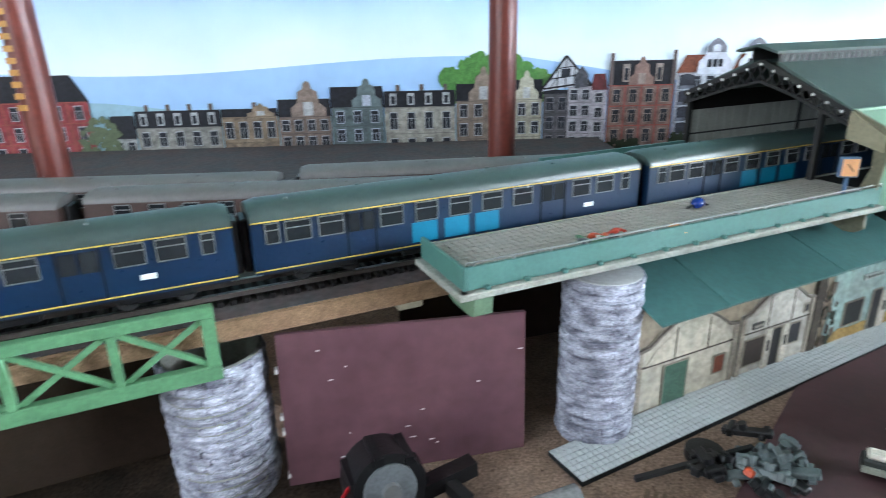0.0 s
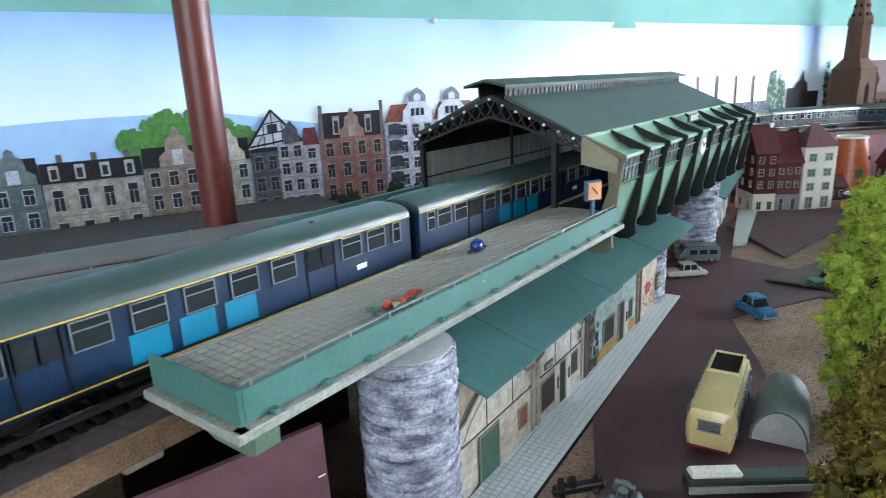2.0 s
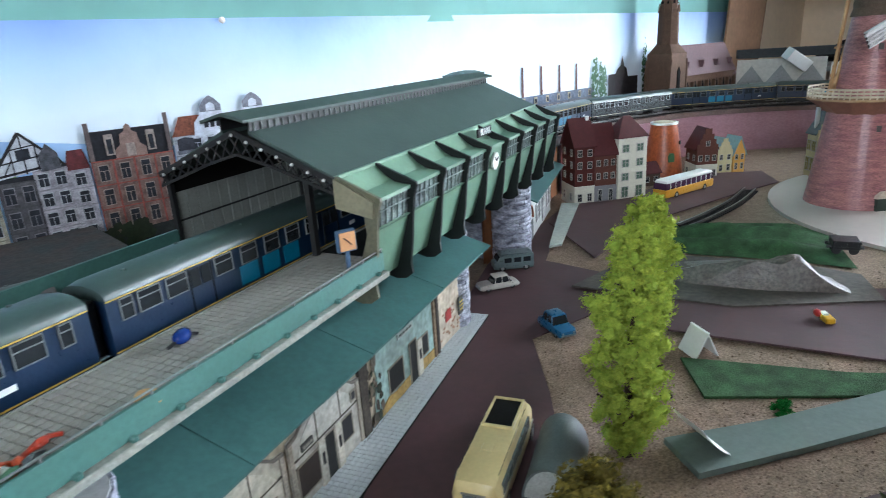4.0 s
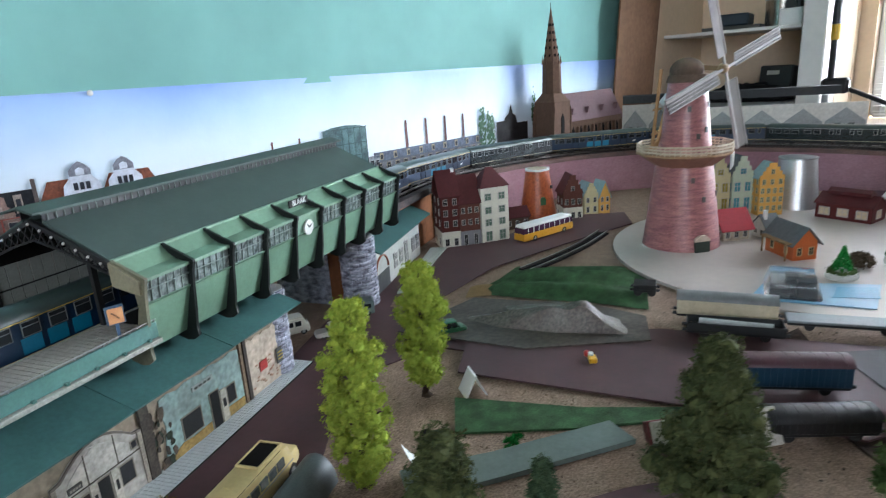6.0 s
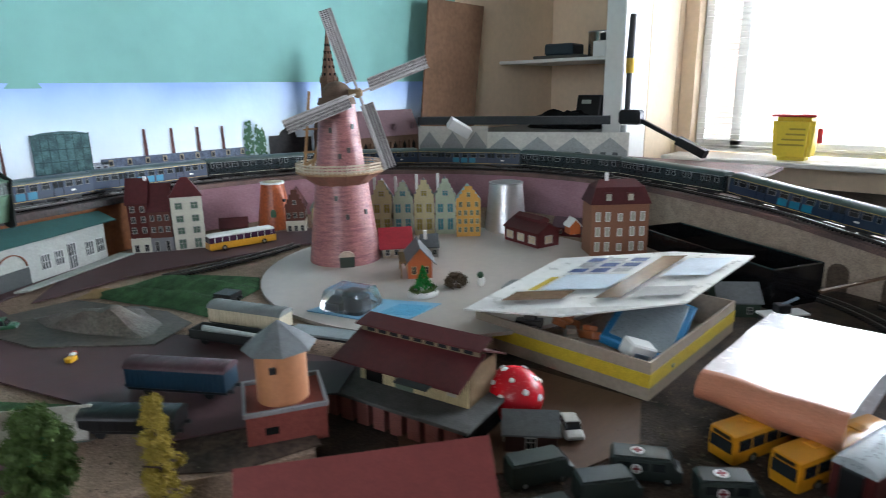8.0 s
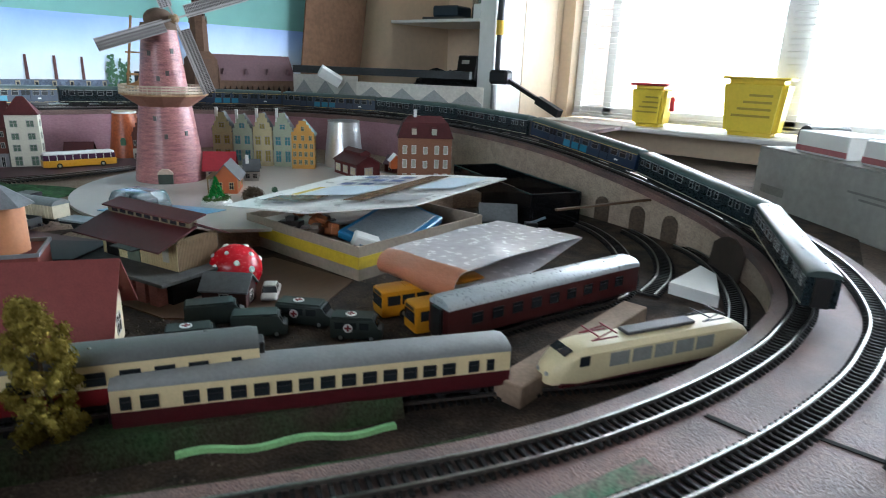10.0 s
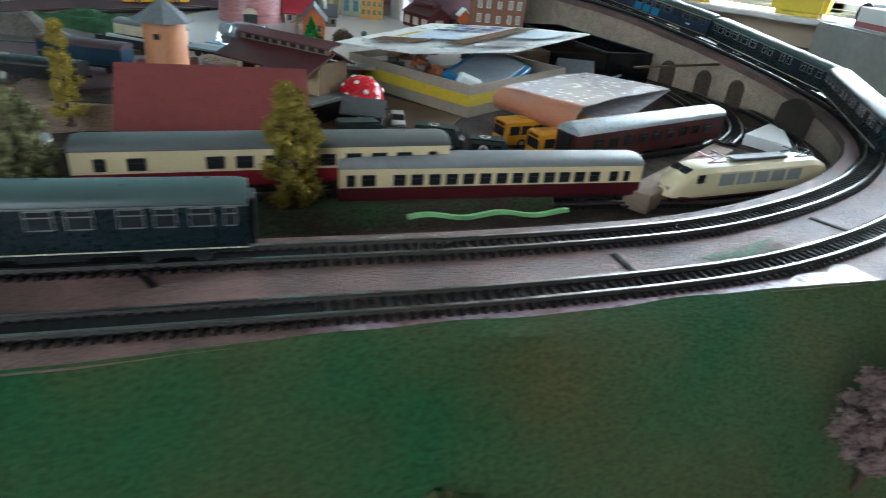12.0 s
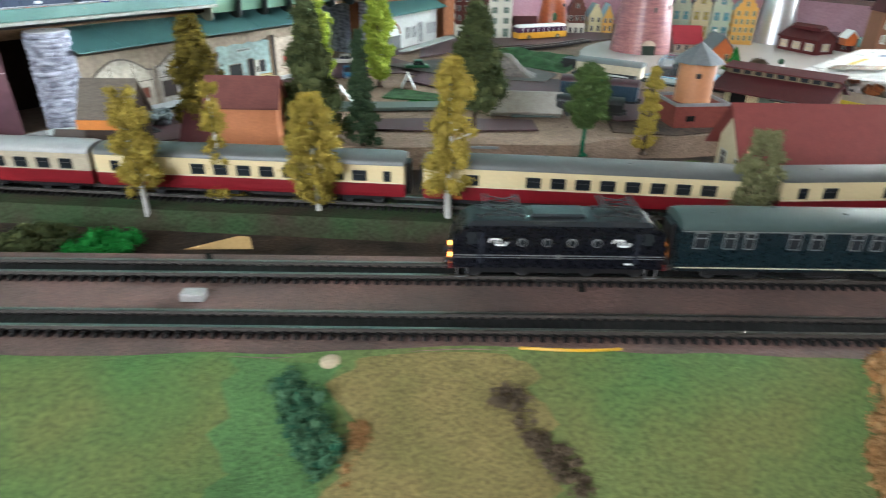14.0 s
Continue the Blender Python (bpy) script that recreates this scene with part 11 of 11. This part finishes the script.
for k in range(22):
    x, y = 1.84 + rngj.random() * 0.45, -0.60 - rngj.random() * 0.12 + 0.10 * rngj.random()
    kind = k % 4
    b = B()
    if kind == 0:
        box(b, -0.03, 0.03, -0.02, 0.02, 0, 0.012, 0.002)
        box(b, -0.018, 0.010, -0.012, 0.012, 0.012, 0.020, 0.002)
        m, lab, cat = BLACK, "black plastic model part among the clutter", "model part"
    elif kind == 1:
        box(b, -0.045, 0.045, -0.03, 0.03, 0, 0.0015)
        box(b, -0.040, 0.010, -0.025, 0.02, 0.0015, 0.0035)
        m, lab, cat = WHITE, "white sheets of paper among the clutter", "paper"
    elif kind == 2:
        for q in range(5):
            bar(b, (-0.05, -0.012 + q * 0.006, 0.004), (0.05, -0.010 + q * 0.005, 0.008), 0.0022)
        bar(b, (-0.03, -0.016, 0.004), (-0.03, 0.016, 0.004), 0.003)
        m, lab, cat = DARK, "dark track pieces among the clutter", "track piece"
    else:
        cyl(b, 0.014, 0.011, 0.022, 14)
        cyl(b, 0.009, 0.009, 0.006, 14, Matrix.Translation((0, 0, 0.022)))
        m, lab, cat = mat("clutter_tin", (0.36, 0.36, 0.35), 0.35, metal=0.5), "small metal pot among the clutter", "pot"
    single("clutter_piece", b, m, pose(x, y, -0.033, 0, 0, rngj.random() * 360), lab, cat, "clutter at the corner")

# ---- below the station: boards, motor, heap of parts ----
pn = thing("purple_board", ST @ Matrix.Translation((-0.096, 0.052, 0.0)) @ pose(0, 0, 0, 0, 0, -12), "purple painted board standing under the track", "board")
part("board_sheet", prism(B(), [(0.0, 0.0), (0.152, 0.0), (0.150, 0.100), (0.002, 0.104)], -0.0015, 0.0015, "y"), mat("purple_board_paint", (0.165, 0.085, 0.098), 0.38, var=0.22, scale=14, second=(0.12, 0.06, 0.075), mix=0.9), pn)
rngs = random.Random(21)
for k in range(14):
    x, z = 0.006 + rngs.random() * 0.14, 0.012 + rngs.random() * 0.085
    part("chip", box(B(), x, x + rngs.uniform(0.0008, 0.004), -0.0018, -0.0014, z, z + 0.0007), WHITE, pn, "pale chip in the paint")
for k in (0, 3, 4, 7):
    part("edge_chip", box(B(), -0.0004, 0.0012, -0.0018, 0.0018, 0.006 + k * 0.0105, 0.009 + k * 0.0105), WHITE, pn)
single("cardboard_strut", box(B(), 0, 0.16, -0.002, 0.002, 0, 0.10), mat("strut_brown", (0.05, 0.034, 0.024), 0.8), ST @ Matrix.Translation((0.02, 0.16, 0.0)) @ pose(0, 0, 0, 0, 0, -6), "brown cardboard strut under the station", "cardboard")
single("cardboard_strut", box(B(), 0, 0.20, -0.002, 0.002, 0, 0.085), mat("strut_brown", (0, 0, 0)), ST @ Matrix.Translation((-0.36, 0.12, 0.0)), "brown cardboard strut below the bridge", "cardboard")
single("white_block", box(B(), 0, 0.017, 0, 0.016, 0, 0.016, 0.001), mat("block_cream", (0.52, 0.46, 0.34), 0.8), ST @ Matrix.Translation((-0.016, 0.062, 0.096)), "small cream wooden block under the track board", "block")
mo = thing("electric_motor", pose(0.316, 0.653, 0.0, 0, 0, 20) @ Matrix.Scale(1.25, 4), "black round toy motor with a silver face and red wire", "motor")
part("housing", cyl(B(), 0.0175, 0.0165, 0.020, 28, Matrix.Translation((0, 0.010, 0.020)) @ pose(0, 0, 0, 78, 0, 0)), BLACK, mo, "", True)
part("face_plate", cyl(B(), 0.0120, 0.0120, 0.0016, 24, Matrix.Translation((0, -0.0092, 0.0242)) @ pose(0, 0, 0, 78, 0, 0)), mat("motor_silver", (0.35, 0.38, 0.40), 0.35, metal=0.6), mo, "silver face plate")
part("shaft_collar", cyl(B(), 0.0042, 0.0042, 0.003, 14, Matrix.Translation((0, -0.0108, 0.0245)) @ pose(0, 0, 0, 78, 0, 0)), SILVER, mo)
for k in range(7):
    a = k * math.tau / 7
    part("rib", box(B(), 0.0165 * math.cos(a) - 0.002, 0.0165 * math.cos(a) + 0.002, -0.008, 0.010, 0.022 + 0.0165 * math.sin(a) - 0.002, 0.022 + 0.0165 * math.sin(a) + 0.002), BLACK, mo)
part("gear_arm", bar(bar(B(), (0.015, 0.0, 0.010), (0.046, 0.004, 0.012), 0.008), (0.030, 0.002, 0.010), (0.036, -0.012, 0.006), 0.006), BLACK, mo, "black gear arm")
wr = B()
prev = None
for k in range(16):
    f = k / 15
    p = Vector((-0.014 - 0.008 * math.sin(f * 3.1), -0.004, 0.030 - 0.028 * f))
    if prev:
        bar(wr, prev, p, 0.0012)
    prev = p
part("red_wire", wr, mat("wire_red", (0.45, 0.02, 0.03), 0.4), mo, "red wire")
tn = thing("glass_tube", pose(0.386, 0.638, 0.008, 0, 88, 18), "short clear plastic tube lying on the ground", "tube")
part("tube", cyl(B(), 0.0085, 0.0085, 0.042, 20), mat("tube_grey", (0.36, 0.37, 0.37), 0.15, var=0.3, scale=60), tn, "", True)
part("end_cap", cyl(B(), 0.0092, 0.0092, 0.005, 20), BLACK, tn, "dark end cap")
rngh = random.Random(9)
heap = []
for k in range(20):
    x, y = 0.548 + rngh.gauss(0, 0.016), 0.672 + rngh.gauss(0, 0.012)
    b = box(B(), -0.016, 0.016, -0.003, 0.003, 0, 0.005, 0.0008)
    box(b, -0.013, -0.009, -0.007, 0.007, 0.001, 0.004, 0.0006)
    box(b, 0.008, 0.012, -0.006, 0.006, 0.001, 0.007, 0.0006)
    cyl(b, 0.003, 0.003, 0.006, 10, Matrix.Translation((0.002, 0, 0.003)))
    single("wheelset_frame", b, mat("part_greygreen", (0.13, 0.16, 0.16), 0.5) if k % 3 else BLACK, pose(x, y, 0.001 + 0.014 * rngh.random(), rngh.uniform(-28, 28), rngh.uniform(-28, 28), rngh.random() * 360), "grey green plastic bogie frame in a heap", "model part", "heap of bogie frames")
single("orange_bit", box(B(), -0.006, 0.006, -0.003, 0.003, 0, 0.005, 0.001), mat("bit_orange", (0.60, 0.10, 0.03), 0.4), pose(0.532, 0.662, 0.010, 10, 20, 40), "small orange plastic bit on the heap", "model part")
single("thin_rod", bar(B(), (0.465, 0.668, 0.006), (0.545, 0.684, 0.012), 0.003), DARK, None, "dark thin rod lying by the heap", "rod")
single("black_disc", cyl(B(), 0.012, 0.012, 0.006, 22, pose(0.518, 0.690, 0.001)), BLACK, None, "black rubber wheel lying by the heap", "wheel", smooth=True)
lt = thing("light_strip", pose(0.632, 0.655, 0.004, 0, 0, -32), "dark lighting strip with a white diffuser end", "light strip")
part("strip_body", box(B(), -0.03, 0.05, -0.006, 0.006, 0, 0.010, 0.0012), mat("strip_dark", (0.06, 0.07, 0.065), 0.4), lt)
part("diffuser", box(B(), -0.028, 0.002, -0.0052, 0.0052, 0.0095, 0.0135, 0.0015), mat("diffuser_white", (0.80, 0.77, 0.68), 0.4), lt, "white diffuser")
part("side_rail", box(B(), -0.03, 0.05, -0.0075, -0.006, 0.002, 0.006), mat("strip_pale", (0.42, 0.44, 0.38), 0.4), lt)
tray2 = thing("grating", pose(0.480, 0.640, 0.0, 0, 0, -30), "brown plastic grating lying on the ground", "grating")
for k in range(9):
    part("grating_bar", box(B(), -0.02 + k * 0.005, -0.0175 + k * 0.005, -0.014, 0.014, 0, 0.004), mat("grating_brown", (0.20, 0.15, 0.10), 0.7), tray2)
# bits lying on the platform
kb = thing("blue_toy", ST @ Matrix.Translation((0.198, 0.033, 0.1408)) @ pose(0, 0, 0, 0, 0, 20), "small shiny blue toy lying on the platform", "toy")
part("toy_body", ball(B(), 0.005, Matrix.Translation((0, 0, 0.0042)) @ Matrix.Diagonal((1.3, 0.9, 0.8, 1)), 2), mat("toy_blue", (0.015, 0.05, 0.25), 0.2), kb, "", True)
part("toy_arm", bar(bar(B(), (-0.004, 0, 0.004), (-0.010, 0.003, 0.002), 0.0014), (0.004, 0, 0.004), (0.010, -0.003, 0.001), 0.0014), BLACK, kb)
cols = (("red", (0.45, 0.05, 0.02)), ("green", (0.10, 0.22, 0.12)), ("grey", (0.10, 0.11, 0.12)), ("orange", (0.60, 0.22, 0.05)), ("pale", (0.50, 0.52, 0.46)))
rngp = random.Random(2)
for k in range(9):
    nm, c = cols[k % 5]
    b = ball(B(), 0.0028, Matrix.Translation((0, 0, 0.0026)) @ Matrix.Diagonal((1.5, 0.8, 0.75, 1)), 1)
    bar(b, (-0.003, 0, 0.003), (-0.008, 0.002, 0.001), 0.0016)
    single("plastic_bit", b, mat("bit_" + nm, c, 0.4), ST @ Matrix.Translation((0.096 + rngp.uniform(-0.014, 0.016), 0.008 + rngp.uniform(-0.004, 0.008), 0.1408)) @ pose(0, 0, 0, 0, 0, rngp.random() * 360), "tiny coloured plastic bit lying on the platform", "toy", "bits on the platform")
single("wooden_disc", cyl(B(), 0.0062, 0.0062, 0.0016, 20, ST @ Matrix.Translation((0.152, 0.004, 0.1410)) @ pose(0, 0, 0, 12, 8, 0)), mat("disc_wood", (0.66, 0.38, 0.18), 0.6), None, "small pale wooden disc on the platform", "disc")
# odds and ends on the near bed
single("clear_box", box(B(), -0.008, 0.008, -0.005, 0.005, 0, 0.006, 0.0006), mat("clear_grey", (0.42, 0.40, 0.39), 0.2), pose(0.478, 0.195, 0.006, 0, 0, -34), "small clear plastic box between the tracks", "box")
bend = [math.sin(math.pi * k / 23) for k in range(24)]
yw = tube(B(), [Vector((0.625 + 0.050 * k / 23 - 0.00566 * q, 0.030 - 0.034 * k / 23 - 0.00824 * q, 0.0078 + 0.006 * q)) for k, q in enumerate(bend)], 0.0010)
single("yellow_wire", yw, mat("wire_yellow", (0.62, 0.36, 0.02), 0.4), None, "yellow wire looped beside the outer track", "wire")
for x, y, a in ((0.50, 0.235, 10), (0.72, 0.075, -20), (0.935, -0.085, 15), (1.183, -0.292, -12), (1.405, -0.385, 12), (1.432, -0.452, 18)):
    single("bed_gap", box(B(), -0.0025, 0.0025, -0.022, 0.022, 0, 0.0006), NIGHT, pose(x, y, 0.0058, 0, 0, a - 20), "dark joint between the bed boards", "joint", "joints of the bed", "structure")

# papers, a black case and wires beyond the corner of the bed
GLOSS = mat("gloss_paper", (0.72, 0.74, 0.76), 0.2, var=0.06, scale=20)
# beside the papers lying here, some sheets are added to brighten the dark board
for x, y, a, w, d in ((1.665, -0.535, -40, 0.05, 0.035), (1.740, -0.560, -35, 0.06, 0.045), (1.800, -0.600, -52, 0.05, 0.040), (1.700, -0.640, 20, 0.06, 0.04), (1.870, -0.590, -30, 0.075, 0.05), (1.560, -0.615, 12, 0.075, 0.04), (1.480, -0.680, -8, 0.06, 0.05), (1.620, -0.700, 30, 0.07, 0.05)):
    sh_ = box(B(), -w, w, -d, d, 0, 0.0014)
    box(sh_, -w * 0.8, w * 0.4, -d * 0.9, d * 0.7, 0.0014, 0.0026)
    single("paper_sheet", sh_, GLOSS, pose(x, y, -0.0335, 0, 0, a), "glossy white papers beyond the bed, some added to reflect the window", "paper", "papers at the corner")
bc = thing("black_case", pose(1.945, -0.515, -0.033, 0, 0, 38), "open black plastic case with a bright edge", "case")
part("case_floor", box(B(), -0.06, 0.06, -0.03, 0.03, 0, 0.004), BLACK, bc)
for q in ((-0.06, 0.06, -0.03, -0.027), (-0.06, 0.06, 0.027, 0.03), (-0.06, -0.057, -0.027, 0.027), (0.057, 0.06, -0.027, 0.027)):
    part("case_side", box(B(), *q, 0.004, 0.030), BLACK, bc)
part("case_strip", box(B(), -0.05, 0.05, -0.010, 0.004, 0.0045, 0.012, 0.001), SILVER, bc, "bright metal strip")
for k, (c, lab) in enumerate(((BLACK, "black"), (BLACK, "black"), (mat("wire_ochre", (0.30, 0.22, 0.08), 0.5), "ochre"))):
    wb = B()
    prev = None
    for q in range(36):
        f = q / 35
        p = Vector((1.50 + 0.02 * k + 0.24 * f + 0.02 * math.sin(f * 6 + k), -0.475 - 0.010 * k - 0.10 * f + 0.03 * math.sin(f * 5 + 2 * k), max(-0.032, 0.006 - 0.07 * f + 0.018 * math.sin(f * 4 + k))))
        if prev:
            bar(wb, prev, p, 0.0014)
        prev = p
    single("loose_wire", wb, c, None, "thin %s wire trailing over the board edge" % lab, "wire", "wires at the corner")
# ---- tiles: last, cheap, sharing one mesh a kind ----
def tile_field(parent, mesh_name, material, m, nx, ny, px_, py, size, gap, z, th, singles):
    me = mesh_of(box(B(), 0, px_ - gap, 0, py - gap, 0, th), mesh_name, material)
    rest = []
    faces = []
    for i in range(nx):
        for j in range(ny):
            x, y = i * px_, j * py
            if i < singles:
                ob = new("tile", me)
                ob.parent = parent
                ob.matrix_local = m @ Matrix.Translation((x, y, z + 0.00003 * ((i * 7 + j * 13) % 5)))
            else:
                k = len(rest)
                t = z + th + 0.00003 * ((i * 7 + j * 13) % 5)
                for u, v, w in ((0, 0, z), (1, 0, z), (1, 1, z), (0, 1, z), (0, 0, t), (1, 0, t), (1, 1, t), (0, 1, t)):
                    rest.append(m @ Vector((x + u * (px_ - gap), y + v * (py - gap), w)))
                faces += [(k + 4, k + 5, k + 6, k + 7), (k, k + 1, k + 5, k + 4), (k + 1, k + 2, k + 6, k + 5), (k + 2, k + 3, k + 7, k + 6), (k + 3, k, k + 4, k + 7)]
    if rest:
        me2 = bpy.data.meshes.new(mesh_name + "_rest")
        me2.from_pydata([tuple(v) for v in rest], [], faces)
        me2.materials.append(material)
        ob = new("tile_field", me2)
        ob.parent = parent
        ob["kind"] = "stuff"


tile_field(plat, "platform_tile", PLAT_TILE, Matrix(), 66, 10, 0.00522, 0.00528, 0, 0.0006, 0.1400, 0.0011, 30)
pav = thing("pavement_station", pose(0.434, 0.670, 0.0, 0, 0, 26), "white grey tiled pavement along the warehouse", "pavement", "", "structure")
part("pavement_base", box(B(), 0, 0.497, 0, 0.0335, 0, 0.0035), JOINT, pav, "dark joints of the pavement")
tile_field(pav, "pavement_tile", PAVE, Matrix.Translation((0.0003, 0.0003, 0)), 110, 7, 0.00451, 0.0047, 0, 0.0006, 0.0035, 0.0008, 42)
